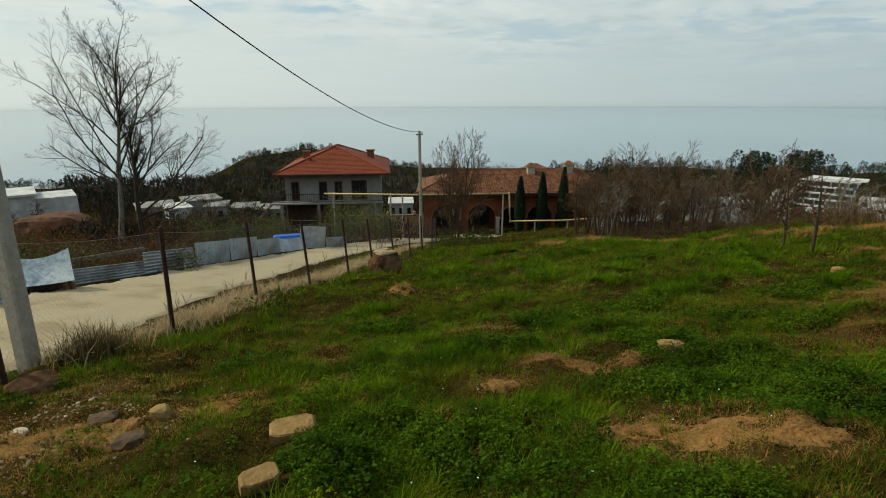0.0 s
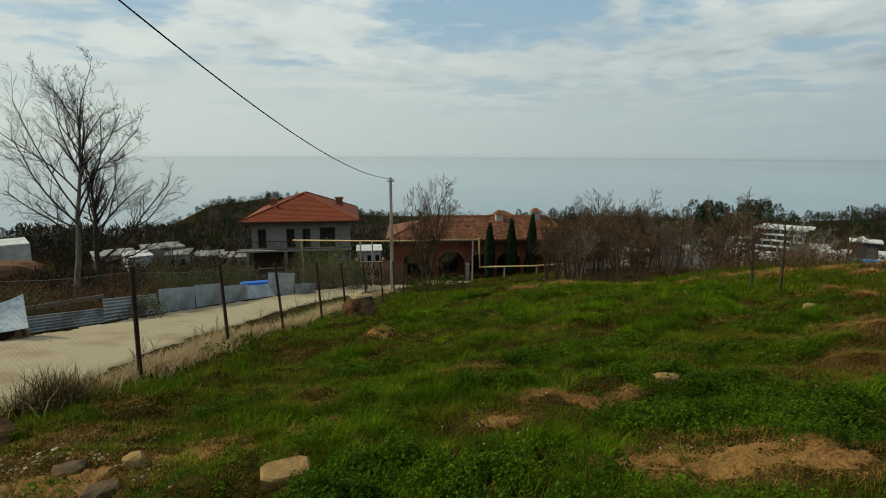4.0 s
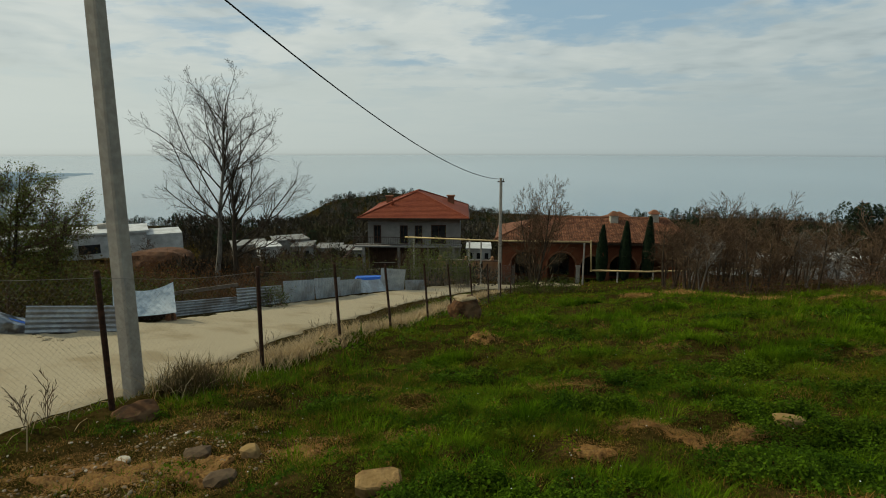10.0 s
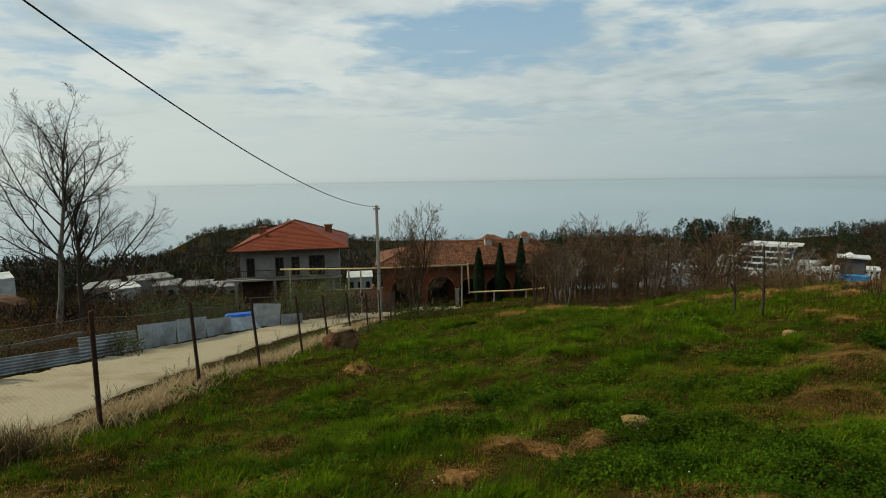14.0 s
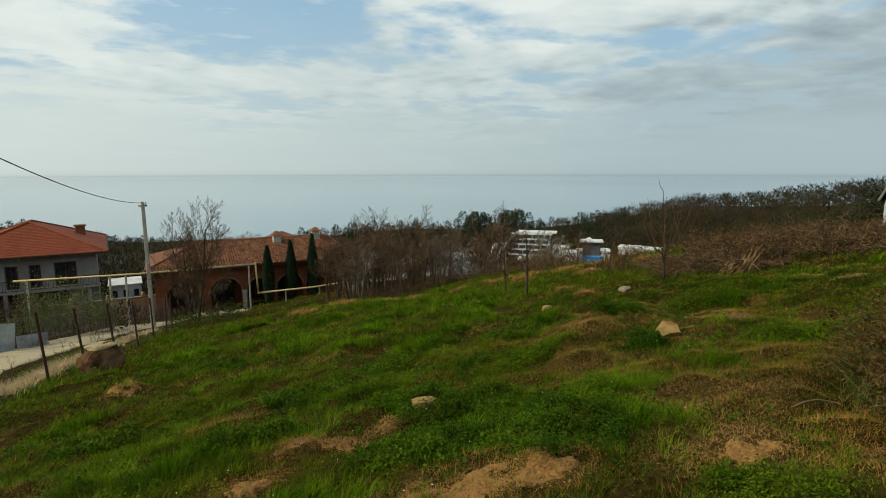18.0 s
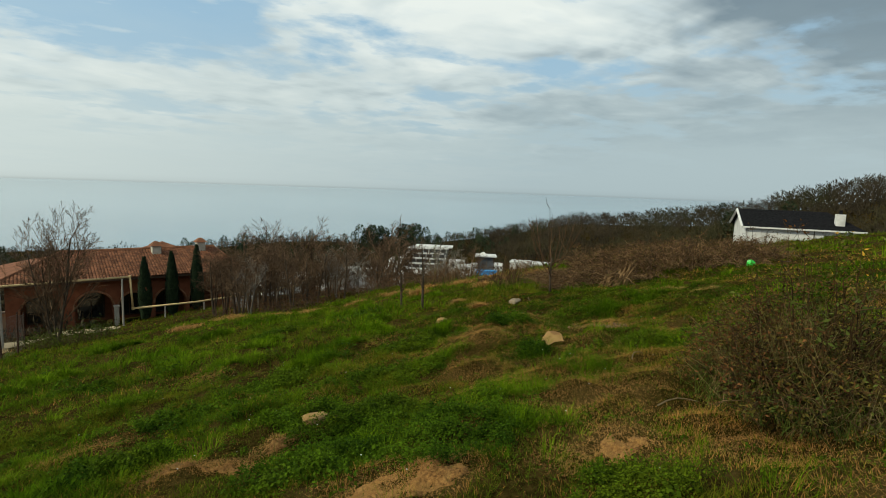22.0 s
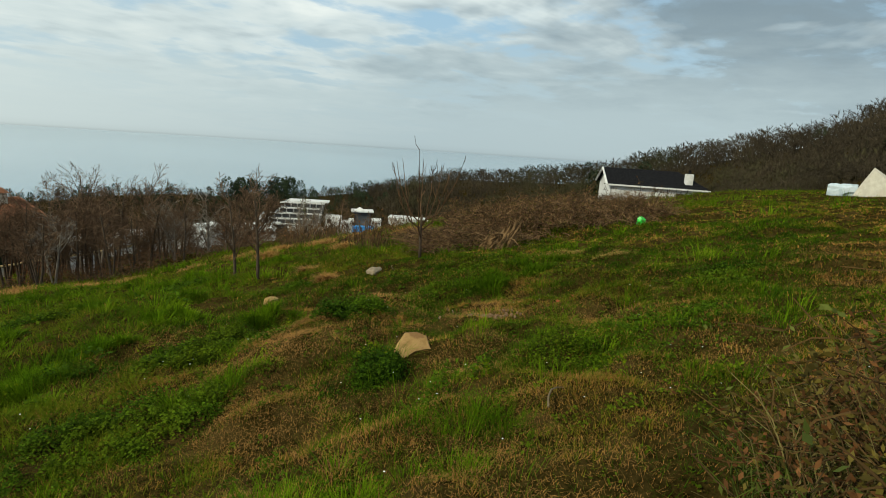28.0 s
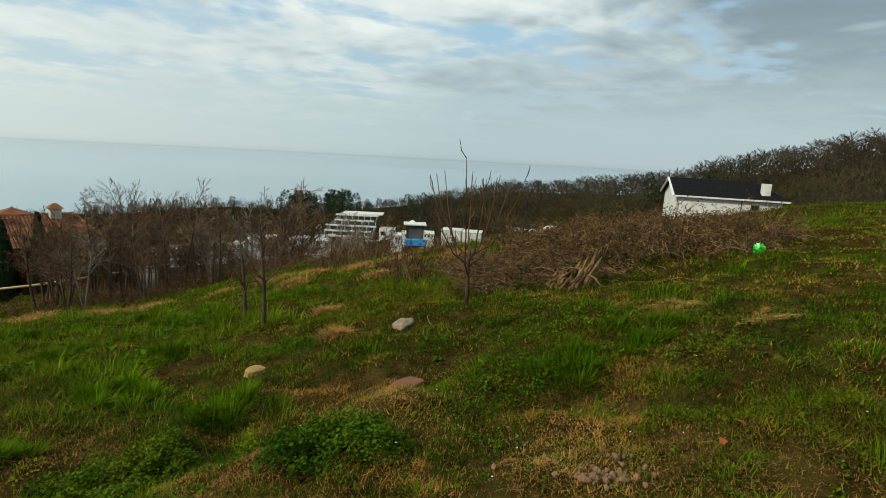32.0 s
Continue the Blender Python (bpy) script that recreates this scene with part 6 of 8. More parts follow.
def slab(x, y, s, rz, tilt, label, lift=0.035, ring=((-0.50, -0.30), (-0.30, -0.46), (0.34, -0.50), (0.50, -0.30), (0.47, 0.36), (0.30, 0.50), (-0.36, 0.44), (-0.50, 0.24))):
    """A broken flat stone with slanting edges."""
    w, d, h = s
    n = len(ring)
    vs = [(a * w, b * d, -h) for a, b in ring] + [(a * w, b * d, h * 0.3) for a, b in ring] + [(a * w * 0.88, b * d * 0.88, h * (0.5 + 0.12 * a)) for a, b in ring]
    fs = [tuple(range(n - 1, -1, -1)), tuple(range(2 * n, 3 * n))]
    for r in (0, n):
        fs += [(r + k, r + (k + 1) % n, r + n + (k + 1) % n, r + n + k) for k in range(n)]
    single("stone", Mesh().add(vs, fs), M_SANDSTONE, pose(x, y, gz(x, y) + h * 0.6 + lift, tilt, 0, rz), label, "stone")


slab(-1.73, 3.40, (0.37, 0.22, 0.08), 25, 14, "flat pale sandstone slab lying in the grass")
slab(-1.55, 2.54, (0.25, 0.15, 0.08), 40, 18, "small broken sandstone in the grass")
M_ROCKP = mat("whitish_stone", (0.17, 0.13, 0.08), (0.29, 0.235, 0.165), 12, 0.95, bump=0.6, c3=(0.14, 0.11, 0.07), scale2=4.0)
stone("stone", -3.23, 3.78, (0.17, 0.15, 0.14), M_ROCK, "rounded tan stone on bare soil", 7, 10, 0, 0.2)
stone("stone", -3.75, 3.66, (0.24, 0.19, 0.13), M_ROCKD, "dark mossy stone on bare soil", 8, 30, 0, 0.3)
stone("stone", -3.17, 3.30, (0.27, 0.18, 0.10), M_ROCKD, "dark flat stone on bare soil", 9, 60, 0, 0.3)
stone("stone", -4.42, 3.43, (0.14, 0.11, 0.08), M_ROCKW, "small white stone by the fence", 10, 0, 0, 0.3)
stone("stone", -5.58, 4.62, (0.50, 0.34, 0.24), M_ROCKB, "brown rock slab at the foot of the pole", 11, 60, 14, 0.3)
slab(5.31, 6.08, (0.35, 0.32, 0.13), -30, 42, "pale tan slab of stone leaning half sunk in the ground", -0.085, ((-0.50, -0.42), (-0.08, -0.47), (0.44, -0.50), (0.56, -0.30), (0.40, -0.02), (0.33, 0.36), (0.06, 0.50), (-0.26, 0.47), (-0.47, 0.12), (-0.56, -0.12)))
stone("stone", 7.95, 10.75, (0.36, 0.19, 0.15), M_ROCKP, "whitish elongated stone in the grass", 13, 28, 12, 0.48)
stone("stone", 5.92, 10.76, (0.24, 0.17, 0.12), M_ROCK, "tan stone in the grass", 14, 15, 0, 0.3)
stone("stone", 6.89, 8.92, (0.34, 0.2, 0.1), M_BRICK, "reddish piece of clay in the grass", 15, 15, 0, 0.4)
stone("stone", 1.68, 5.67, (0.28, 0.17, 0.10), M_ROCK, "flat tan stone in the grass", 16, 10, 0, -0.2)


def gravel(name, spots, s0, s1, material, label, seed):
    rng = random.Random(seed)
    base = []
    for k in range(5):
        bm = bmesh.new()
        bmesh.ops.create_icosphere(bm, subdivisions=1, radius=1.0)
        base.append((np.array([v.co * (1 + 0.7 * noise.noise(v.co * 1.9 + Vector((k * 5, 0, 0)))) for v in bm.verts]), np.array([[v.index for v in f.verts] for f in bm.faces])))
        bm.free()
    vs, fs, n = [], [], 0
    for x, y in spots:
        v, f = base[rng.randrange(5)]
        a = rng.uniform(0, 6.283)
        s = rng.uniform(s0, s1) * rng.uniform(0.7, 1.2)
        rot = np.array([[math.cos(a), -math.sin(a), 0], [math.sin(a), math.cos(a), 0], [0, 0, 1]])
        vs.append((v * (s, s * rng.uniform(0.6, 1), s * rng.uniform(0.45, 0.8))) @ rot.T + (x, y, gz(x, y) + s * 0.25))
        fs.append(f + n)
        n += len(v)
    return tagged(new(name, array_mesh(name, np.concatenate(vs), np.concatenate(fs), material)), label, "stones", kind="stuff")


def stone_heap(rng):
    """Small angular stones tipped out on the grass, with a trail of strays."""
    protos = []
    for k in range(5):
        bm = bmesh.new()
        bmesh.ops.create_icosphere(bm, subdivisions=1, radius=1.0)
        for v in bm.verts:
            v.co = Vector([max(-0.78, min(0.78, c)) for c in v.co * (1 + 0.5 * noise.noise(v.co * 1.7 + Vector((k * 7, 3, 0))))])
        me = bpy.data.meshes.new("stone")
        bm.to_mesh(me)
        bm.free()
        me.materials.append(M_HEAP)
        protos.append(me)
    t = thing("stone_heap", pose(6.67, 6.33, gz(6.67, 6.33)), "tight heap of small angular tan and pinkish stones in the grass", "stones")
    spots = [(rng.gauss(6.64, 0.115), rng.gauss(6.32, 0.085), rng.uniform(0.011, 0.027)) for _ in range(76)]
    spots += [(6.86 - 0.42 * u + rng.gauss(0, 0.04), 7.36 - 0.85 * u + rng.gauss(0, 0.05), rng.uniform(0.010, 0.021)) for u in (0.0, 0.06, 0.28, 0.30, 0.33, 0.35, 0.38, 0.5, 0.56, 0.7, 0.76, 0.84, 0.9)]
    spots += [(6.24, 6.82, 0.021), (7.1, 6.5, 0.014), (6.2, 6.2, 0.016)]
    for k, (x, y, r) in enumerate(spots):
        near = max(0, 1 - math.hypot(x - 6.64, y - 6.32) / 0.17)
        z = gz(x, y) - gz(6.67, 6.33) + 0.022 + r * 0.5 + 0.03 * near * (k % 2)
        ob = new("stone", protos[rng.randrange(5)])
        ob.parent = t
        ob.matrix_local = pose(x - 6.67, y - 6.33, z, rng.uniform(0, 360), rng.uniform(0, 360), rng.uniform(0, 360)) @ Matrix.Diagonal((r, r * rng.uniform(0.7, 1), r * rng.uniform(0.6, 0.9), 1))


def gravels():
    rng = random.Random(77)
    g = lambda cx, cy, r, n: [(rng.gauss(cx, r), rng.gauss(cy, r)) for _ in range(n)]
    stone_heap(rng)
    spots = []
    for _ in range(620):
        u = rng.random()
        spots.append((rng.gauss(-4.9 + 1.5 * u, 0.4), rng.gauss(1.9 + 2.6 * rng.random(), 0.45)))
    spots += [(rng.gauss(-5.3, 0.25), rng.uniform(5, 14)) for _ in range(50)]
    spots += g(-5.2, 5.6, 0.35, 30)
    gravel("roadside_gravel", spots, 0.006, 0.022, M_ROCKW2, "pale gravel and small stones on the verge", 2)
    gravel("white_pebbles", [(rng.gauss(-4.5, 0.6), rng.uniform(1.6, 4.4)) for _ in range(60)], 0.006, 0.022, M_ROCKW, "white pebbles on the bare verge", 8)
    road = []
    for _ in range(2200):
        y = rng.uniform(0, 14) if rng.random() < 0.5 else rng.gauss(8.5, 2.0)
        road.append((rng.uniform(-17.0, -6.6) if rng.random() < 0.4 else rng.uniform(-17.0, -11.0), y))
    gravel("road_rubble", [(rng.gauss(-13.6, 1.9), rng.gauss(6.8, 1.8)) for _ in range(1100)], 0.015, 0.055, M_ROAD, "pale stones strewn over the rutted roadside", 6)
    gravel("road_gravel", [p for p in road if p[0] > np.interp(p[1], [q[1] for q in ROAD_L[1:5]], [q[0] for q in ROAD_L[1:5]]) + 0.2], 0.012, 0.035, M_ROAD, "loose stones on the gravel road", 3)


M_HEAP = mat("tan_rubble", (0.150, 0.088, 0.048), (0.25, 0.158, 0.095), 9, 0.95, bump=0.5, c3=(0.15, 0.10, 0.065), scale2=4.0, per_object=0.22)
M_ROCKW2 = mat("pale_gravel_stones", (0.16, 0.118, 0.074), (0.34, 0.27, 0.185), 5, 0.95, bump=0.2, island=0.25)
gravels()


# ---- buildings in the distance ----
def block(parent, name, c, s, material, label="", rz=0):
    return part(name, Mesh().box(c, s, rz), material, parent, label)


M_PALE = mat("stained_plaster", (0.42, 0.42, 0.40), (0.58, 0.58, 0.56), 1.2, 0.9, bump=0.1, c3=(0.30, 0.29, 0.27), scale2=0.4)


def apartment_complex():
    """White terraced apartment building under construction, stepping down the slope."""
    az, d = 26.3, 220.0
    x, y = d * math.sin(radians(az)), d * math.cos(radians(az))
    zb = 1.5 - math.tan(radians(9.25)) * d
    t = thing("terraced_apartment_building", pose(x, y, zb, rz=-az - 6), "white terraced apartment building stepping down the hillside", "apartment building")
    # main wing: five set-back storeys, sloping away to one side
    for k in range(5):
        w = 21 - k * 1.4
        x0 = -4.0 + k * 1.1
        z = k * 2.0
        part("storey", Mesh().box((x0, 2 + k * 1.1, z + 1.0), (w, 8, 1.95)), M_SHADED, t)
        part("balcony_band", Mesh().box((x0 - 0.4, -2.3 + k * 1.1, z + 1.72), (w + 1.6 - 3.0 * (k % 2), 1.6, 0.5)), M_WHITE, t, "white balcony parapet")
        for q in range(7):
            part("pier", Mesh().box((x0 - w / 2 + 0.4 + q * (w - 0.8) / 6, -2.05 + k * 1.1, z + 0.75), (0.45, 0.4, 1.25)), M_PALE, t)
    rng = random.Random(19)
    for k in range(16):
        w, h = rng.uniform(1.2, 3.4), rng.uniform(0.8, 2.0)
        part("terrace_block", Mesh().box((rng.uniform(-15, 14), rng.uniform(-5.5, -3.5), rng.uniform(-0.8, 3.2)), (w, 1.6, h)), M_WHITE if k % 3 else M_PALE, t)
    part("end_wall", Mesh().box((-15.2, 2, 2.4), (1.0, 9, 5.0)), M_WHITE, t)
    part("roof_slab", Mesh().box((2.0, 6.5, 10.2), (16, 8, 0.4)), M_WHITE, t)
    part("end_block", Mesh().box((12.2, 1.5, 2.6), (6.2, 8, 5.2)), M_WHITE, t, "blank white end block")
    part("end_window", Mesh().box((10.6, -2.52, 3.6), (1.6, 0.1, 1.5)), M_GLASS, t)
    part("low_block", Mesh().box((20, 2, 1.0), (9, 6, 2.0)), M_WHITE, t)


# dark base colour that paints in the shade between the balcony bands
M_SHADED = mat("shaded_storey", (0.045, 0.048, 0.052), (0.11, 0.11, 0.11), 0.3, 0.5, bump=0)
apartment_complex()


def far_buildings():
    rng = random.Random(31)

    def low(az, d, el, w, h, depth, material=M_PALE, label="low white building among the trees", windows=3, roof=None):
        x, y = d * math.sin(radians(az)), d * math.cos(radians(az))
        z = 1.5 + math.tan(radians(el)) * d
        t = thing("low_building", pose(x, y, z - h - 3, rz=-az + rng.uniform(-12, 12)), label, "building", "buildings in the valley")
        part("wall", Mesh().box((0, 0, (h + 3) / 2), (w, depth, h + 3)), material, t)
        part("parapet", Mesh().box((0, 0, h + 3.08), (w + 0.3, depth + 0.3, 0.16)), roof or material, t)
        for k in range(windows):
            px = -w / 2 + (k + 0.5) * w / windows
            part("window", Mesh().box((px, -depth / 2 - 0.03, h + 3 - h * 0.45), (w / windows * 0.45, 0.1, h * 0.4)), M_GLASS, t)

    for az, el, w, h in ((9.7, -10.1, 3, 1.4), (11.4, -9.9, 4, 1.2), (13.2, -9.8, 3, 1.2), (15.2, -9.8, 3, 1.0), (17.3, -9.7, 2.5, 1.1), (19.9, -9.35, 4.4, 1.7), (21.6, -9.45, 2.4, 1.0), (22.8, -9.6, 3, 1.4), (30.6, -8.6, 3, 1.6), (31.8, -8.4, 4, 1.2), (33.7, -8.3, 4, 1.2), (42.6, -7.45, 4, 1.0), (46.5, -7.0, 4, 0.9), (49.4, -6.6, 4, 1.0)):
        low(az, rng.uniform(150, 178), el + 0.15, w, h, 6, windows=rng.choice((2, 3, 4)))
    for az, el, w in ((17.0, -9.05, 5.0), (18.3, -8.95, 4.0), (19.6, -9.15, 6.0), (21.4, -9.0, 5.0), (22.9, -9.25, 5.0), (11.2, -9.6, 4.0), (13.4, -9.75, 5.0), (43.2, -7.2, 5.0), (45.0, -7.25, 4.0)):
        low(az, rng.uniform(150, 175), el, w, rng.uniform(1.6, 2.6), 5, windows=rng.choice((0, 2, 3)))
    low(36.3, 172, -7.7, 6.0, 3.0, 6, windows=0)
    low(38.4, 166, -7.8, 5.5, 3.0, 6, windows=0)
    low(7.5, 120, -10.1, 3.5, 3.8, 5, windows=2)
    for az, el, w, d in ((-38.0, -9.3, 5, 88), (-36.2, -9.6, 3, 84), (-34.0, -9.0, 5, 90), (-32.6, -9.7, 3, 86), (-30.0, -10.0, 4, 94), (-27.6, -10.3, 4, 90), (-14.0, -10.2, 3.5, 80)):
        low(az, d, el, w, 2.2, 5, rng.choice((M_PLASTER, M_PALE, M_PLASTER)), "pale low building below the road", windows=rng.choice((0, 2, 3)))
    # the long white flat-roofed building
    t = thing("flat_roofed_building", pose(-60.8, 47.0, -11.0, rz=48) @ Matrix.Scale(0.82, 4), "long white flat-roofed building with dark window bands", "building")
    part("wall", Mesh().box((0, 0, 1.6), (17, 8, 3.4)), M_PALE, t)
    part("roof_edge", Mesh().box((0, 0, 3.42), (17.6, 8.6, 0.3)), M_PALE, t)
    part("canopy", Mesh().box((-5, -5.6, 2.2), (9, 3.2, 0.25)), M_CONCRETE, t)
    for k in range(3):
        part("window", Mesh().box((-5.5 + k * 3.4, -4.04, 1.3), (2.6, 0.1, 1.3)), M_GLASS, t)
    part("annex", Mesh().box((10.8, 0.5, 1.3), (5, 7, 2.8)), M_PALE, t)
    for k in range(2):
        part("roof_unit", Mesh().box((-2 + k * 5, 1, 3.9), (1.4, 1.2, 0.7)), M_CONCRETE, t)
    # earth and brick heap
    hm = stone_mesh(40, 5.4, 4, 3.0)
    hm.materials.append(M_EARTH)
    x, y = 56 * math.sin(radians(-46.2)), 56 * math.cos(radians(-46.2))
    tagged(new("earth_mound", hm), "mound of reddish earth and brick rubble", "mound").matrix_world = pose(x, y, gz(x, y) + 0.7, 0, 0, 30)
    # ochre garden wall and gate by the house
    t = thing("garden_wall", pose(-18.0, 50.0, -11.3, rz=13), "low ochre garden wall with grey capping beside the house", "wall")
    for k in range(2, 8):
        part("wall_panel", Mesh().box((-5 + k * 2.6, 0, 0.2), (2.3, 0.25, 3.2)), M_OCHRE, t)
        p = part("pillar", Mesh().box((-6.3 + k * 2.6, 0, 0.35), (0.34, 0.34, 3.4), cut=0.03), M_OCHRE, t)
        part("ball", stone_ball(), M_OCHRE, p).location = (-6.3 + k * 2.6, 0, 2.15)
    part("coping", Mesh().box((6.6, 0, 1.86), (15.6, 0.36, 0.1)), M_SLATE, t)


def stone_ball():
    bm = bmesh.new()
    bmesh.ops.create_icosphere(bm, subdivisions=2, radius=0.16)
    me = bpy.data.meshes.new("ball")
    bm.to_mesh(me)
    bm.free()
    me.materials.append(M_OCHRE)
    return me


far_buildings()


def gable_house():
    """White house with a black pitched roof beyond the field."""
    ln, W, R = 14.4, 12.6, 2.3
    base = -9.5
    t = thing("white_gabled_house", pose(80.5, 51.6, base, rz=-48.6), "white house with a black pitched roof beyond the field", "house")
    H = -3.27 - base + 0.35
    part("wall", Mesh().box((ln / 2, 0.15, H / 2), (ln, 0.3, H)), M_WHITE, t)
    part("wall", Mesh().box((ln / 2, W - 0.15, H / 2), (ln, 0.3, H)), M_WHITE, t)
    for x in (0.15,):
        part("gable", Mesh().add([(x - 0.15, 0, 0), (x - 0.15, W, 0), (x - 0.15, W, H), (x - 0.15, W / 2, H + R - 0.1), (x - 0.15, 0, H), (x + 0.15, 0, 0), (x + 0.15, W, 0), (x + 0.15, W, H), (x + 0.15, W / 2, H + R - 0.1), (x + 0.15, 0, H)],
                                 [(4, 3, 2, 1, 0), (5, 6, 7, 8, 9), (0, 5, 9, 4), (1, 2, 7, 6), (4, 9, 8, 3), (3, 8, 7, 2)]), M_WHITE, t)
    part("wall", Mesh().box((ln - 0.15, W / 2, H / 2), (0.3, W - 0.6, H)), M_WHITE, t)
    o = 0.55
    k, hip = R / (W / 2), 3.4
    e, z0, z1 = ln + 0.9, H - R * o / (W / 2), H + R
    top = [(-o, -o, z0), (e, -o, z0), (e, W + o, z0), (-o, W + o, z0), (-o, W / 2, z1), (e - hip, W / 2, z1)]
    low = [(x, y, z - 0.2) for x, y, z in top]
    rf = Mesh().add(top + low, [(0, 1, 5, 4), (1, 2, 5), (2, 3, 4, 5), (10, 11, 7, 6), (11, 8, 7), (11, 10, 9, 8), (0, 6, 7, 1), (1, 7, 8, 2), (2, 8, 9, 3), (0, 4, 10, 6), (4, 3, 9, 10)])
    part("roof", rf, M_BLACKROOF, t, "black felt roof")
    part("bargeboard", Mesh().tube([(-o - 0.08, -o, z0 - 0.1), (-o - 0.08, W / 2, z1 - 0.1), (-o - 0.08, W + o, z0 - 0.1)], 0.2, 4), M_WHITE, t, "white bargeboard")
    part("fascia", Mesh().box((ln / 2 + 0.2, -o - 0.05, z0 - 0.12), (ln + 1.4, 0.1, 0.24)), M_WHITE, t, "white eaves board")
    c = part("chimney", Mesh().box((ln - 2.0, 1.6, H + 1.2), (1.15, 1.0, 1.9), cut=0.04), M_WHITE, t, "white chimney")
    part("chimney_pot", Mesh().tube([(ln - 2.0, 1.6, H + 2.1), (ln - 2.0, 1.6, H + 2.75)], 0.22, 8), M_BLACKROOF, c)
    window_part(t, ln - 3.6, 0, H - 1.5, 1.1, 0.9)
    part("downpipe", Mesh().tube([(ln * 0.62, -0.12, H - 0.5), (ln * 0.62, -0.12, 0.3)], 0.06, 6), M_RUST, t, "dark downpipe")


gable_house()


def kiosk():
    az, d = 32.6, 112.0
    x, y = d * math.sin(radians(az)), d * math.cos(radians(az))
    zb = 1.5 - math.tan(radians(9.0)) * d
    t = thing("lookout_kiosk", pose(x, y, zb, rz=-30), "small dark pavilion with a flat white roof", "pavilion")
    part("body", Mesh().box((0, 0, 1.2), (3.2, 3.0, 4.4)), M_SHADED, t)
    part("roof", Mesh().box((0, 0, 3.5), (4.4, 4.0, 0.22)), M_WHITE, t)
    part("roof_tip", Mesh().box((-0.5, 0, 3.9), (1.8, 1.2, 0.6), taper=0.15), M_WHITE, t)
    for sx in (-1.6, 1.6):
        part("post", Mesh().box((sx, -1.6, 1.6), (0.16, 0.16, 3.6)), M_DARKWOOD, t)
    b = thing("blue_truck_body", pose(x - 1.6, y - 3.0, zb - 0.55, rz=-25), "bright blue covered load beside the pavilion", "vehicle")
    part("load", Mesh().box((0, 0, 0.9), (4.2, 1.6, 1.1), cut=0.2), M_SKYBLUE, b)
    part("chassis", Mesh().box((0, 0, 0.15), (4.3, 1.4, 0.3)), M_RUST, b)


M_SKYBLUE = mat("sky_blue_paint", (0.03, 0.20, 0.50), (0.05, 0.27, 0.60), 2, 0.5, bump=0.05)
kiosk()


# ---- heap of tarpaulins on the field ----
def tarp_heap():
    x, y = 34.6, 8.1
    z = gz(x, y) - 0.03
    # cream tarpaulin tent
    vs = [(-1.9, -0.6, 0), (1.4, -0.9, 0), (2.0, 0.9, 0), (-1.3, 1.0, 0), (-0.6, 0.0, 1.7), (1.3, 0.2, 0.9), (0.3, -0.3, 1.1), (-1.4, -0.3, 0.7)]
    fs = [(0, 1, 6, 7), (7, 6, 4), (1, 5, 6), (6, 5, 4), (1, 2, 5), (2, 3, 4, 5), (3, 0, 7, 4)]
    m = Mesh().add(vs, fs)
    single("cream_tarpaulin", m, M_CREAM, pose(x, y + 0.35, z, rz=-75) @ Matrix.Diagonal((0.50, 0.6, 0.82, 1)), "cream tarpaulin draped over a heap of boards", "tarpaulin", "heap on the field")
    m = Mesh().add([(-0.9, -0.5, 0.2), (0.9, -0.6, 0.3), (1.0, 0.5, 0.3), (-0.8, 0.5, 0.2), (-0.5, -0.3, 1.55), (0.9, -0.4, 1.75), (0.7, 0.4, 1.6), (-0.6, 0.3, 1.4)], [(0, 1, 5, 4), (1, 2, 6, 5), (2, 3, 7, 6), (3, 0, 4, 7), (4, 5, 6, 7)])
    single("cream_tarpaulin", m, M_CREAM, pose(x + 0.5, y - 2.5, z, rz=-80) @ Matrix.Scale(0.78, 4), "folded cream tarpaulin on top of the heap", "tarpaulin", "heap on the field")
    c = wavy_sheet(1.9, 1.6, 6, 0.06, along="h", curl=0.8, curl_h=0.2)
    single("corrugated_sheet", c, M_SLATE, pose(x - 1.15, y - 1.35, z + 0.02, -28, 0, -78) @ Matrix.Scale(0.86, 4), "grey-brown corrugated roofing sheet leaning on the heap", "roofing sheet", "heap on the field")
    bd = Mesh()
    for k in range(5):
        bd.box((k * 0.06, -k * 0.05, 0.06 + k * 0.13), (4.6 - k * 0.3, 1.6, 0.10))
    single("board_stack", bd, M_SLATE, pose(x + 0.2, y - 2.7, z, rz=-80) @ Matrix.Scale(0.78, 4), "stack of weathered grey boards", "boards", "heap on the field")
    me = stone_mesh(61, 1.25, 0.8, 0.75, rough=0.35)
    me.materials.append(M_PALEBLUE)
    ob = new("covered_boat", me)
    ob.matrix_world = pose(37.0, 10.4, gz(37.0, 10.4) + 0.33, 0, 0, -75)
    tagged(ob, "pale blue plastic cover over a rounded object", "cover", "heap on the field")
    me = stone_mesh(62, 2.0, 1.0, 0.8, rough=0.1)
    me.materials.append(M_WHITE)
    ob = new("white_sack", me)
    ob.matrix_world = pose(x + 1.0, y - 4.8, z + 0.35, 0, 0, -75)
    tagged(ob, "white plastic sack lying by the heap", "sack", "heap on the field")


tarp_heap()


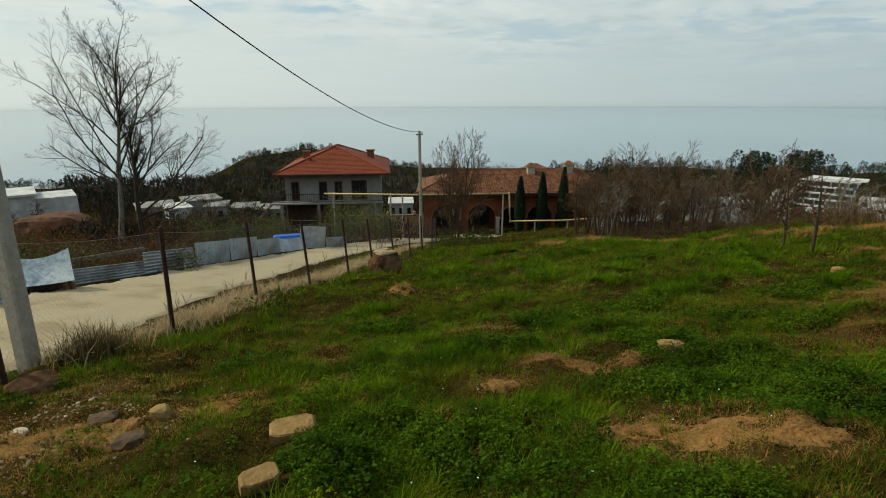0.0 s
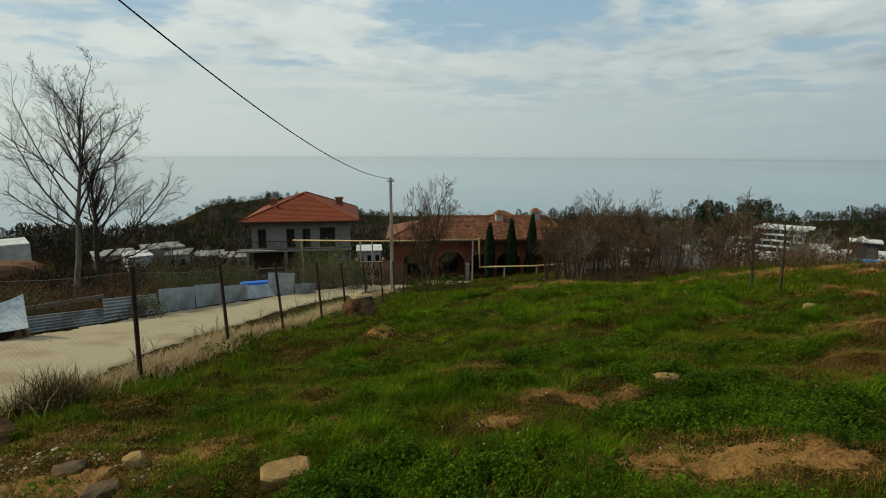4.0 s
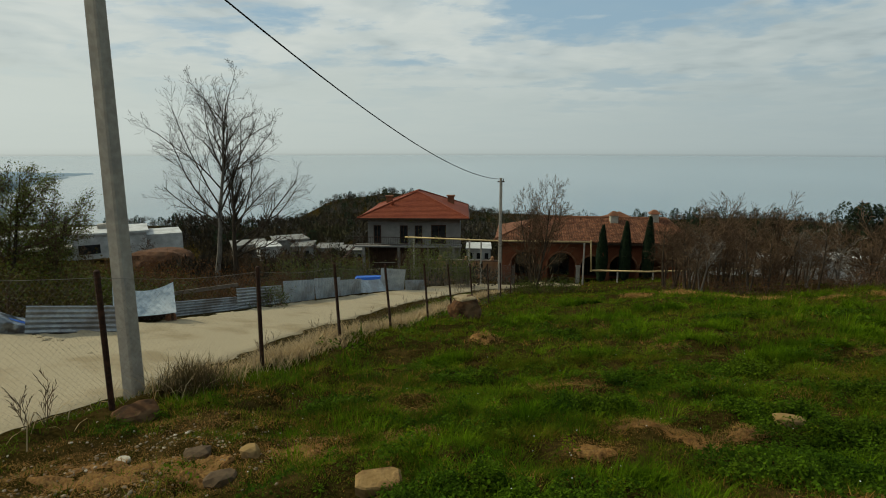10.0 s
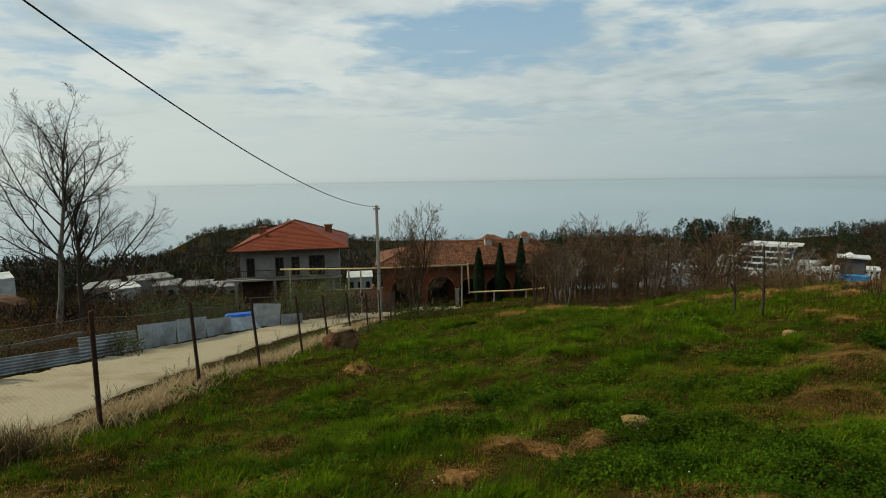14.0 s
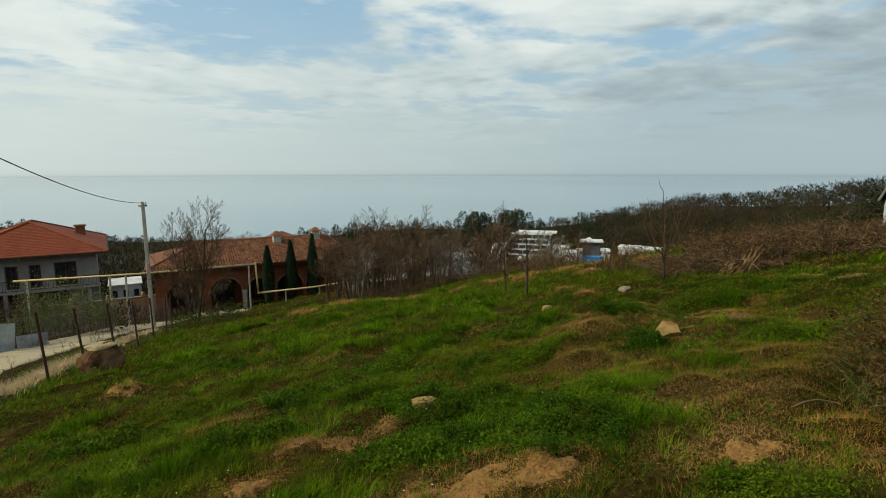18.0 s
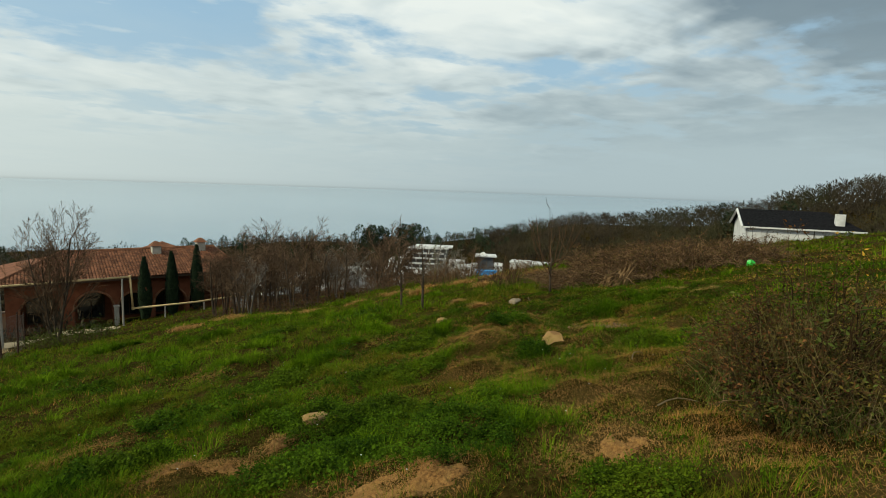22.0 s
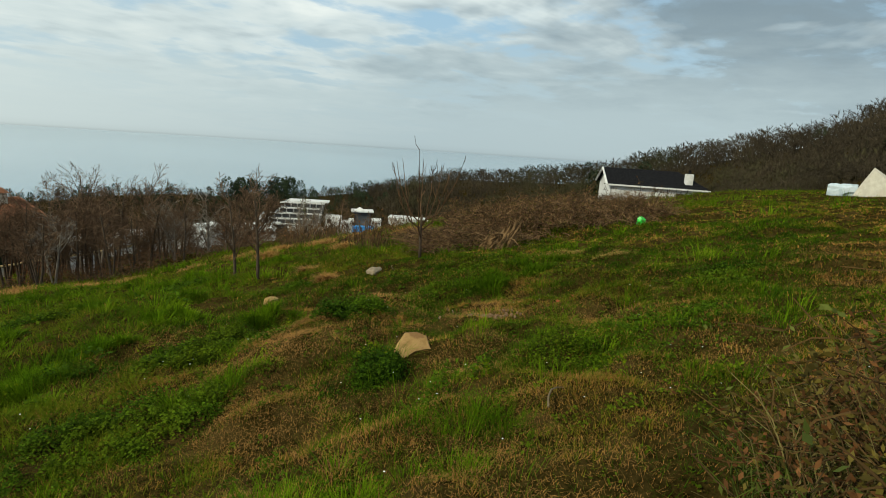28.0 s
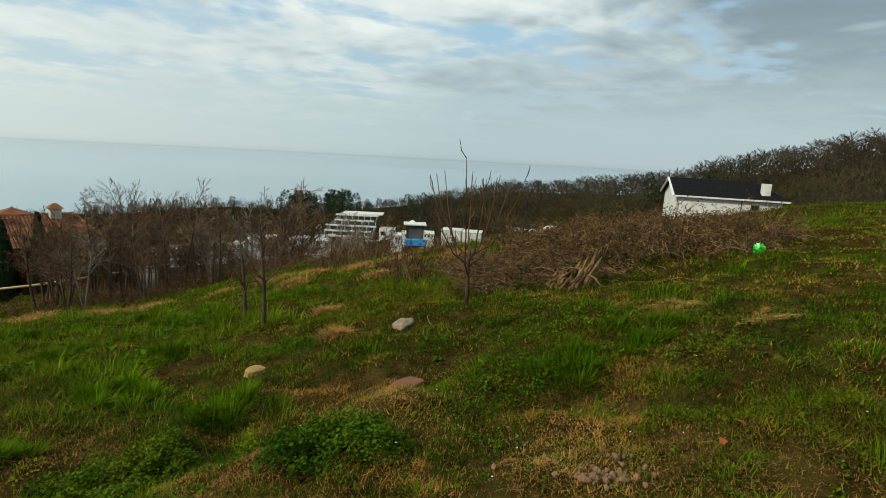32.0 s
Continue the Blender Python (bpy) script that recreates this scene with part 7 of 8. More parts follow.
def green_bag():
    t = thing("green_plastic_container", pose(15.7, 9.75, gz(15.7, 9.75)), "bright green plastic container lying against the brambles", "container")
    me = stone_mesh(80, 0.23, 0.18, 0.22, 0.34, 1.1)
    me.materials.append(M_GREENBAG)
    part("body", me, M_GREENBAG, t).location = (0, 0, 0.08)
    part("handle", Mesh().tube([(-0.04, 0, 0.16), (-0.02, 0, 0.22), (0.03, 0.01, 0.215), (0.05, 0, 0.14)], 0.009, 5), M_GREENBAG, t)


green_bag()


def stump():
    m = Mesh()
    rng = random.Random(3)
    for k in range(44):
        u = rng.random()
        x, y = -0.36 + 0.72 * u, rng.gauss(0, 0.11)
        top = (0.30 + 0.52 * u ** 1.3) * rng.uniform(0.55, 1.05)
        lean = 0.10 + 0.16 * u
        r = rng.uniform(0.022, 0.055)
        pts = [(x + lean * v + rng.gauss(0, 0.02), y + rng.gauss(0, 0.03), top * v - 0.05) for v in (0, 0.35, 0.7, 1.0)]
        m.tube(pts, [r * 1.2, r, r * 0.75, r * 0.2], 5)
    for k in range(16):
        a, ln = rng.uniform(0, 6.283), rng.uniform(0.2, 0.5)
        p = Vector((rng.uniform(-0.3, 0.4), rng.gauss(0, 0.1), rng.uniform(0.08, 0.4)))
        q = p + Vector((math.cos(a) * ln, math.sin(a) * ln * 0.6, rng.uniform(-0.15, 0.2)))
        m.tube([p, p.lerp(q, 0.5) + Vector((0, 0, 0.05)), q], [0.022, 0.016, 0.006], 4)
    single("tree_stump", m, M_STUMP, pose(11.2, 10.75, gz(11.2, 10.75), rz=-38), "torn pale-brown tree stump with splintered roots at the brambles", "stump")
    for x, y, rz in ((7.35, 6.04, 20), (7.70, 6.11, 80)):
        lf = Mesh().add([(-0.035, -0.012, 0.0), (0.0, -0.024, 0.016), (0.04, -0.008, 0.004), (0.036, 0.014, 0.012), (-0.004, 0.022, 0.02), (-0.036, 0.010, 0.008)], [(0, 1, 4, 5), (1, 2, 3, 4)])
        single("fallen_leaf", lf, M_DEADLEAF, pose(x, y, gz(x, y) + 0.035, rz=rz), "curled orange-brown dead leaf in the grass", "leaf", "fallen leaves")
    for x, y, rz, ln in ((5.02, 4.26, 16, 0.31), (4.0, 2.9, -20, 0.4), (8.3, 10.6, 60, 0.5)):
        s = Mesh().tube([(-ln / 2, 0, 0.03), (-ln / 4, 0.035, 0.055), (0, 0.05, 0.07), (ln / 4, 0.04, 0.06), (ln / 2, 0, 0.045)], [0.007, 0.0065, 0.0055, 0.005, 0.003], 5)
        single("fallen_stick", s, M_STICK, pose(x, y, gz(x, y), rz=rz), "dry pale stick lying in the grass", "stick", "sticks in the grass")


M_STICK = mat("bleached_stick", (0.12, 0.09, 0.05), (0.20, 0.155, 0.095), 8, 0.9, bump=0.3)
M_DEADLEAF = mat("dead_leaf", (0.20, 0.055, 0.016), (0.27, 0.085, 0.025), 20, 0.8, bump=0.1)
M_STUMP = mat("bleached_wood", (0.075, 0.044, 0.018), (0.185, 0.115, 0.054), 6, 0.9, bump=0.4, stretch=(1, 1, 0.3))
stump()


# ---- grass ----
# bare soil, then thin dry sward: x, y, radius, how bare
SOIL = [(1.29, 3.2, 0.62, 1.0), (0.85, 3.3, 0.4, 0.9), (1.75, 3.05, 0.45, 0.9), (0.25, 5.15, 0.38, 0.9), (-0.13, 4.44, 0.34, 0.85), (0.62, 4.95, 0.26, 0.85), (-1.98, 4.66, 0.34, 0.9), (-2.86, 4.1, 0.5, 0.8), (3.0, 2.6, 0.34, 1.0), (5.45, 6.25, 0.30, 0.9), (10.3, 8.25, 0.5, 0.9), (10.2, 7.1, 0.45, 0.8),
        (-3.6, 3.4, 0.8, 0.75), (-4.3, 3.0, 0.9, 0.8), (1.15, 5.15, 0.28, 0.8), (-0.33, 2.92, 0.22, 0.85), (0.75, 4.85, 0.28, 0.8), (1.45, 3.15, 0.4, 0.85)]
THIN = [(3.95, 3.65, 0.75, 0.7), (3.6, 1.95, 0.4, 0.6), (3.7, 5.85, 0.42, 0.7), (4.6, 4.4, 0.6, 0.4), (6.7, 6.5, 0.6, 0.7), (-2.75, 11.1, 0.5, 0.75), (1.11, 10.0, 0.34, 0.6), (-0.22, 13.4, 0.22, 0.7), (-0.56, 7.0, 0.55, 0.7), (7.2, 5.6, 0.7, 0.5), (5.5, 5.5, 0.55, 0.6), (-4.6, 4.6, 0.5, 0.7), (-4.8, 2.3, 0.7, 0.7), (-3.9, 2.4, 0.8, 0.65), (-4.9, 3.3, 0.6, 0.7),
        (-2.3, 5.7, 0.7, 0.4), (0.8, 11.35, 0.32, 0.6), (0.93, 10.47, 0.3, 0.6), (4.5, 6.9, 0.45, 0.65), (5.05, 6.75, 0.4, 0.65), (6.26, 8.17, 0.42, 0.7), (8.7, 5.3, 0.5, 0.55), (3.2, 1.2, 0.5, 0.6), (2.55, 2.6, 0.3, 0.6)]
PATCHES = SOIL + THIN
# mounds of dark broad-leaved weeds, then tussocks of long bright grass: x, y, radius
DARK = [(4.37, 9.0, 0.5), (2.28, 5.37, 0.6), (1.32, 4.3, 0.62), (0.0, 3.05, 0.6), (-0.85, 3.05, 0.55), (-3.4, 5.6, 0.35), (-1.2, 2.85, 0.42), (2.2, 3.5, 0.55), (2.6, 3.95, 0.5), (0.32, 7.4, 0.55), (5.5, 7.45, 0.28), (3.02, 6.65, 0.6), (1.7, 5.05, 0.5), (1.6, 5.95, 0.35), (2.1, 4.6, 0.5), (9.2, 9.0, 0.7),
        (2.5, 2.05, 0.5), (3.99, 8.47, 0.5), (4.74, 5.86, 0.22), (7.63, 8.16, 0.55), (4.93, 21.4, 0.8), (6.2, 16.6, 0.6), (9.42, 7.32, 0.8), (6.88, 4.66, 0.5), (8.9, 5.0, 0.6), (6.0, 4.95, 0.4), (0.9, 2.3, 0.5), (-0.2, 5.9, 0.4), (1.7, 8.0, 0.5), (-1.1, 12.6, 0.5), (3.0, 14.6, 0.6), (-2.2, 7.6, 0.4), (6.6, 11.6, 0.45)]
TUSSOCK = [(2.69, 10.1, 0.5), (2.35, 12.6, 0.6), (5.2, 13.2, 0.55), (-1.22, 21.1, 0.9), (0.24, 3.65, 0.45), (1.83, 4.36, 0.5), (1.3, 11.0, 0.5), (-2.29, 15.8, 0.6), (-0.85, 5.27, 0.45), (2.5, 9.25, 0.45), (3.25, 4.4, 0.5), (4.3, 4.5, 0.5), (2.8, 3.4, 0.4), (4.62, 11.5, 0.5), (5.41, 9.8, 0.45), (3.38, 10.2, 0.45), (7.93, 7.8, 0.45),
           (3.77, 6.76, 0.4), (8.95, 7.75, 0.5), (0.6, 13.6, 0.5), (3.9, 16.2, 0.7), (1.4, 17.5, 0.8), (-3.0, 9.05, 0.45), (6.5, 18.5, 0.8), (-0.3, 9.3, 0.4), (3.4, 20.5, 0.9), (8.6, 17.0, 0.6), (0.2, 15.7, 0.6)]


# stones that nothing grows over: x, y, radius
STONES = [(5.28, 6.02, 0.22), (-1.73, 3.40, 0.27), (-1.55, 2.54, 0.21), (-3.23, 3.78, 0.11), (1.68, 5.67, 0.26), (7.95, 10.75, 0.19), (5.92, 10.76, 0.15), (-4.28, 15.2, 0.55), (-3.75, 3.66, 0.13), (-3.17, 3.3, 0.15), (6.64, 6.32, 0.12)]


def clear(x, y):
    """True where no stone lies."""
    ok = np.ones(len(x), bool)
    for sx, sy, r in STONES:
        ok &= (x - sx) ** 2 + (y - sy) ** 2 > r * r
    return ok


def nearness(x, y, table):
    """1 inside the listed spots, 0 outside, with a ragged edge."""
    b = np.zeros_like(x)
    wob = (fractal(x * 3.1, y * 3.1 + 7) - 0.5) * 0.6
    for spot in table:
        k = spot[3] if len(spot) > 3 else 1.0
        b = np.maximum(b, k * (1 - sstep(0.72, 1.12, np.hypot(x - spot[0], y - spot[1]) / spot[2] + wob)))
    return b


def bareness(x, y):
    return nearness(x, y, PATCHES)


def aside(x, y):
    """How far a place lies from the walk."""
    u = np.clip((np.asarray(x) * 0.674 + np.asarray(y) * 0.738) / 6.2, 0, 1)
    return np.hypot(x - 4.2 * u, y - 4.6 * u)


def tufted(x, y):
    """Small clumps a hand or two wide."""
    return sstep(0.36, 0.66, fractal(x * 2.7 + 50, y * 2.7, 2))


def swathe(x, y):
    """Denser dark grass a metre or two wide on the upper field, straw between."""
    return sstep(0.47, 0.55, fractal(x * 0.95 + 21, y * 0.95 + 5)) * sstep(3.6, 5.0, x) * (1 - sstep(10, 13, y))


def strawy(x, y):
    """Small dead spots between the clumps."""
    return sstep(0.44, 0.62, fractal(x * 3.1 - 20, y * 3.1 + 8, 2))


def blades(rng, x, y, h, w, bend, segs=2, way=None, lift=0.0):
    """Curved blades standing on the ground at x, y, leaning the given way."""
    n = len(x)
    z = ground_z(x, y) - 0.01 + lift
    a = rng.uniform(0, 2 * np.pi, n) if way is None else way + rng.normal(0, 0.5, n)
    dx, dy = np.cos(a), np.sin(a)
    sx, sy = -dy * w / 2, dx * w / 2
    rows = []
    for k in range(segs + 1):
        u = k / segs
        off = bend * (0.25 * u + 0.75 * u * u)
        px, py, pz = x + dx * off * h, y + dy * off * h, z + h * u * (1 - 0.30 * bend * u)
        if k < segs:
            t = 1 - 0.4 * u
            rows += [np.stack([px - sx * t, py - sy * t, pz], -1), np.stack([px + sx * t, py + sy * t, pz], -1)]
        else:
            rows.append(np.stack([px, py, pz], -1))
    v = np.stack(rows, 1)
    m = v.shape[1]
    base = np.arange(n)[:, None] * m
    tri = []
    for k in range(segs - 1):
        o = 2 * k
        tri += [[o, o + 1, o + 3], [o, o + 3, o + 2]]
    o = 2 * (segs - 1)
    tri.append([o, o + 1, o + 2])
    f = np.concatenate([base + np.array(t)[None] for t in tri])
    return v.reshape(-1, 3), f


def region(rng, n, r0, r1, a0=-80, a1=95, cx=1.6, cy=1.6, power=1.0):
    """Random places in a ring round the walk, within the field."""
    u = rng.random(n)
    r = np.sqrt(r0 * r0 + (r1 * r1 - r0 * r0) * u ** power)
    a = np.radians(rng.uniform(a0, a1, n))
    x, y = cx + r * np.sin(a), cy + r * np.cos(a)
    lim = -5.75 + 0.25 * (fractal(y * 1.1, y * 0) - 0.5)
    keep = (x > lim) & clear(x, y)
    return x[keep], y[keep]


def lush(x, y):
    by_bush = np.exp(-((x - 3.9) ** 2 + (y - 1.7) ** 2) / 2.4)
    return sstep(0.40, 0.62, fractal(x * 0.75 + 9, y * 0.75 + 2)) * (1 - bareness(x, y)) * (1 - 0.9 * by_bush)


def dry(x, y):
    """Where the sward is yellow: towards the upper field."""
    d = sstep(0.46, 0.64, fractal(x * 0.9 - 4, y * 0.9 + 11))
    field = sstep(2.4, 4.2, x) * (1 - sstep(8, 13, y)) * (1 - 0.5 * sstep(7, 10, x)) * (1.0 + 1.5 * (fractal(x * 1.3, y * 1.3 + 3) - 0.42)) * (1 - 0.85 * np.maximum(swathe(x, y), nearness(x, y, DARK)))
    verge = 0.65 * sstep(-1.8, -3.6, x) * (1 - sstep(7, 11, y))
    return np.clip(d * 0.28 + np.maximum(field, verge), 0, 1)


def emit(name, chunks, material, label):
    v, f, k = [], [], 0
    for a, b in chunks:
        v.append(a), f.append(b + k)
        k += len(a)
    tagged(new(name, array_mesh(name, np.concatenate(v), np.concatenate(f), material)), label, "grass", kind="stuff")


def leaf_clumps(rng, cx, cy, rad, per, size, high):
    """Mounds of small broad leaves about the given centres."""
    k = len(cx)
    n = k * per
    r = np.repeat(rad, per)
    a, q = rng.uniform(0, 6.283, n), np.sqrt(rng.random(n))
    x, y = np.repeat(cx, per) + np.cos(a) * q * r, np.repeat(cy, per) + np.sin(a) * q * r
    z = ground_z(x, y) + (1 - q * q) * high * np.repeat(rng.uniform(0.6, 1.3, k), per) * rng.uniform(0.5, 1.1, n) + rng.uniform(0.01, 0.03, n)
    ok = clear(x, y)
    x, y, z = x[ok], y[ok], z[ok]
    n = len(x)
    p = np.stack([x, y, z], -1)
    b = rng.uniform(0, 6.283, n)
    t = rng.normal(0, 0.45, (n, 2))
    s = size * rng.uniform(0.6, 1.4, n)
    u = np.stack([np.cos(b), np.sin(b), t[:, 0]], -1) * s[:, None]
    w = np.stack([-np.sin(b), np.cos(b), t[:, 1]], -1) * (s * 0.75)[:, None]
    v = np.stack([p - u, p + w - u * 0.1, p + u, p - w - u * 0.1], 1).reshape(-1, 3)
    return v, np.arange(4 * n).reshape(-1, 4)


def weedy(x, y):
    return sstep(0.44, 0.56, fractal(x * 0.8 + 30, y * 0.8 + 4)) * (1 - bareness(x, y)) * (1 - 0.65 * dry(x, y))


def hay_mesh(rng):
    vs = []
    for cx, cy, rx, ry, rz, n in ((10.45, 8.35, 0.36, 0.13, -38, 700), (9.75, 6.94, 0.26, 0.07, -50, 330)):
        a, q, c = rng.uniform(0, 6.283, n), np.sqrt(rng.random(n)), math.radians(rz)
        u, w = np.cos(a) * q * rx, np.sin(a) * q * ry
        x, y = cx + u * math.cos(c) - w * math.sin(c), cy + u * math.sin(c) + w * math.cos(c)
        b, ln = rng.normal(c, 0.7, n), rng.uniform(0.03, 0.11, n)
        p = np.stack([x, y, ground_z(x, y) + rng.uniform(0.02, 0.07, n)], -1)
        d = np.stack([np.cos(b) * ln, np.sin(b) * ln, rng.normal(0, 0.012, n)], -1)
        e = np.stack([-np.sin(b), np.cos(b), 0 * b], -1) * 0.003
        vs.append(np.stack([p - e, p + e, p + d], 1).reshape(-1, 3))
    v = np.concatenate(vs)
    return array_mesh("hay_wisps", v, np.arange(len(v)).reshape(-1, 3), M_HAY)


def grass():
    rng = np.random.default_rng(42)
    green, straw, tall = [], [], []

    def sow(n, r0, r1, hs, ws, segs, a0=-85, a1=125):
        x, y = region(rng, n, r0, r1, a0, a1)
        b, l, dd, c = bareness(x, y), lush(x, y), dry(x, y), tufted(x, y)
        keep = rng.random(len(x)) < (1 - 0.72 * b) * (0.62 + 0.38 * c) * (1 - 0.35 * dd) * (1 - 0.4 * swathe(x, y))
        x, y, l, dd, b, c = x[keep], y[keep], l[keep], dd[keep], b[keep], c[keep]
        isdry = rng.random(len(x)) < 0.05 + 0.85 * np.maximum(dd * (0.35 + 0.9 * strawy(x, y)), b) * (1 - 0.5 * l) * (1 - 0.4 * c)
        h = hs * rng.uniform(0.4, 1.2, len(x)) * (0.30 + 0.75 * c + 0.55 * l) * (1 - 0.50 * sstep(3.4, 5.6, x) * (1 - sstep(9, 13, y)))
        for sel, out, k in ((~isdry, green, 1.0), (isdry, straw, 0.7)):
            n = sel.sum()
            out.append(blades(rng, x[sel], y[sel], h[sel] * k, np.clip(0.0042 + 0.0011 * aside(x[sel], y[sel]), 0, ws) * rng.uniform(0.6, 1.4, n), rng.uniform(0.3, 1.4, n), segs))

    sow(360000, 0.4, 8.0, 0.105, 0.0080, 1)
    sow(220000, 7.5, 16.0, 0.16, 0.016, 1)
    sow(130000, 15.0, 28.0, 0.20, 0.024, 1, -85, 95)
    sow(90000, 26.0, 55.0, 0.20, 0.05, 1, -85, 95)

    # the close turf along the walk: short blades and small rosettes
    n = 430000
    x, y = rng.uniform(-3.6, 8.8, n), rng.uniform(0.6, 8.8, n)
    b, dd, c = bareness(x, y), dry(x, y), tufted(x, y)
    keep = clear(x, y) & (rng.random(n) < (1 - 0.62 * b) * (0.55 + 0.45 * c) * (1 - 0.4 * swathe(x, y)))
    x, y, b, dd, c = x[keep], y[keep], b[keep], dd[keep], c[keep]
    isdry = rng.random(len(x)) < 0.14 + 0.86 * np.maximum(dd * (0.45 + 0.8 * strawy(x, y)), b) * (1 - 0.4 * c)
    for sel, out in ((~isdry, green), (isdry, straw)):
        n = sel.sum()
        out.append(blades(rng, x[sel], y[sel], rng.uniform(0.018, 0.055, n) * (0.6 + 0.7 * c[sel]), rng.uniform(0.003, 0.0065, n), rng.uniform(0.4, 1.6, n), 1))

    n = 300000
    x, y = 8.8 - 3.5 * rng.random(n) + 17 * rng.random(n) ** 1.6, rng.uniform(-5, 15, n)
    dd, c = dry(x, y), tufted(x, y)
    keep = rng.random(n) < (0.5 + 0.5 * c) * (1 - 0.4 * swathe(x, y))
    x, y, dd, c = x[keep], y[keep], dd[keep], c[keep]
    isdry = rng.random(len(x)) < 0.18 + 0.7 * dd * (0.4 + 0.8 * strawy(x, y))
    for sel, out in ((~isdry, green), (isdry, straw)):
        n = sel.sum()
        out.append(blades(rng, x[sel], y[sel], rng.uniform(0.03, 0.07, n) * (0.7 + 0.5 * c[sel]), (0.0055 + 0.0019 * aside(x[sel], y[sel])) * rng.uniform(0.7, 1.3, n), rng.uniform(0.4, 1.5, n), 1))

    # tussocks, their blades spreading outwards
    def tufts(n, r0, r1, per, h, w, rad, segs=2):
        cx, cy = region(rng, n, r0, r1, -85, 120)
        keep = rng.random(len(cx)) < (lush(cx, cy) ** 1.2 + 0.10) * (0.25 + 0.75 * tufted(cx, cy)) * (1 - 0.6 * sstep(5, 8, cx) * (1 - sstep(13, 17, cy))) * (1 - 0.7 * dry(cx, cy))
        cx, cy = cx[keep], cy[keep]
        k = len(cx)
        sz = np.repeat(rng.uniform(0.5, 1.5, k), per)
        a, q = rng.uniform(0, 6.283, k * per), np.sqrt(rng.random(k * per))
        x, y = np.repeat(cx, per) + np.cos(a) * q * rad * sz, np.repeat(cy, per) + np.sin(a) * q * rad * sz
        n = len(x)
        tall.append(blades(rng, x, y, h * sz * rng.uniform(0.5, 1.2, n) * (1.1 - 0.4 * q), np.clip(0.0032 + 0.0010 * aside(x, y), 0, w) * rng.uniform(0.7, 1.3, n), 0.15 + 1.1 * q * rng.uniform(0.5, 1.2, n), segs, a))

    tufts(2600, 0.8, 9, 46, 0.18, 0.0070, 0.12)
    tufts(4200, 8.5, 26, 34, 0.30, 0.017, 0.20)
    tufts(2200, 24, 48, 15, 0.34, 0.04, 0.34, 1)
    # the larger tussocks, each a cluster of tufts
    for cx, cy, rad in TUSSOCK:
        for _ in range(int(9 + 14 * rad)):
            a, q = rng.uniform(0, 6.283), rad * rng.random() ** 0.6
            px, py, k = cx + math.cos(a) * q, cy + math.sin(a) * q * 0.8, 84
            h = (0.21 + 0.007 * cy) * rng.uniform(0.6, 1.2) * (1.1 - 0.4 * q / rad)
            a, q = rng.uniform(0, 6.283, k), np.sqrt(rng.random(k))
            x, y = px + np.cos(a) * q * 0.13, py + np.sin(a) * q * 0.13
            tall.append(blades(rng, x, y, h * rng.uniform(0.5, 1.2, k) * (1.15 - 0.5 * q), 0.0034 + 0.0012 * aside(x, y), 0.2 + 1.0 * q * rng.uniform(0.5, 1.2, k), 2, a))
    emit("green_grass", green, M_GRASS, "short green meadow grass")
    emit("dry_grass", straw, M_DRYGRASS, "yellowed dry grass in the meadow")
    emit("lush_grass_tufts", tall, M_LUSH, "lush tufts of longer bright green grass")
    # leafy weeds growing in mounds
    ch, dusk = [], []
    for cx, cy, rad in DARK:
        m = int(26 + 40 * rad)
        a, q = rng.uniform(0, 6.283, m), rad * np.sqrt(rng.random(m)) * (1 + 0.25 * np.sin(3 * rng.random() * 6 + 0 * rad))
        px, py = cx + np.cos(a) * q * 1.15, cy + np.sin(a) * q * 0.85
        u = min(max((cx + cy) / 2, 0), 4.3)
        far = math.hypot(cx - u, cy - u)
        short = 0.35 if cx > 5.8 and cy < 12 else 1.0
        k = int(3800 * rad * (1.5 if short < 1 else 0.5))
        a, q = rng.uniform(0, 6.283, k), rad * 1.5 * np.sqrt(rng.random(k))
        x, y = cx + np.cos(a) * q * 1.2, cy + np.sin(a) * q * 0.9
        ok = clear(x, y) & (rng.random(k) < 0.25 + 0.75 * tufted(x * 1.3, y * 1.3))
        x, y = x[ok], y[ok]
        dusk.append(blades(rng, x, y, rng.uniform(0.05, 0.12, len(x)), (0.0036 + 0.0011 * aside(x, y)) * rng.uniform(0.7, 1.3, len(x)), rng.uniform(0.3, 1.4, len(x)), 1))
        ch.append(leaf_clumps(rng, px, py, rng.uniform(0.07, 0.17, m), int((150 if far < 5 else 60) * short), 0.0075 + 0.0013 * far, 0.14 * (0.4 + 0.6 * short)))
    n = 380000
    x, y = 4.0 + 12 * rng.random(n) ** 1.3, rng.uniform(-2, 12.5, n)
    keep = clear(x, y) & (rng.random(n) < swathe(x, y) * (0.35 + 0.65 * tufted(x * 1.2, y * 1.2)) * (1 - bareness(x, y)))
    x, y = x[keep], y[keep]
    dusk.append(blades(rng, x, y, rng.uniform(0.03, 0.10, len(x)), (0.0034 + 0.0012 * aside(x, y)) * rng.uniform(0.7, 1.3, len(x)), rng.uniform(0.3, 1.4, len(x)), 1))
    for n, r0, r1, per, size, rad, high in ((1500, 0.7, 8.5, 88, 0.0140, 0.17, 0.15), (1900, 8, 24, 36, 0.034, 0.26, 0.24)):
        cx, cy = region(rng, n, r0, r1, -85, 110)
        keep = rng.random(len(cx)) < weedy(cx, cy) * tufted(cx, cy) * (1 if r0 < 1 else 0.55) * (1 - 0.8 * sstep(4.5, 7, cx)) * sstep(1.1, 1.9, np.hypot(cx - 4.4, cy - 2.1))
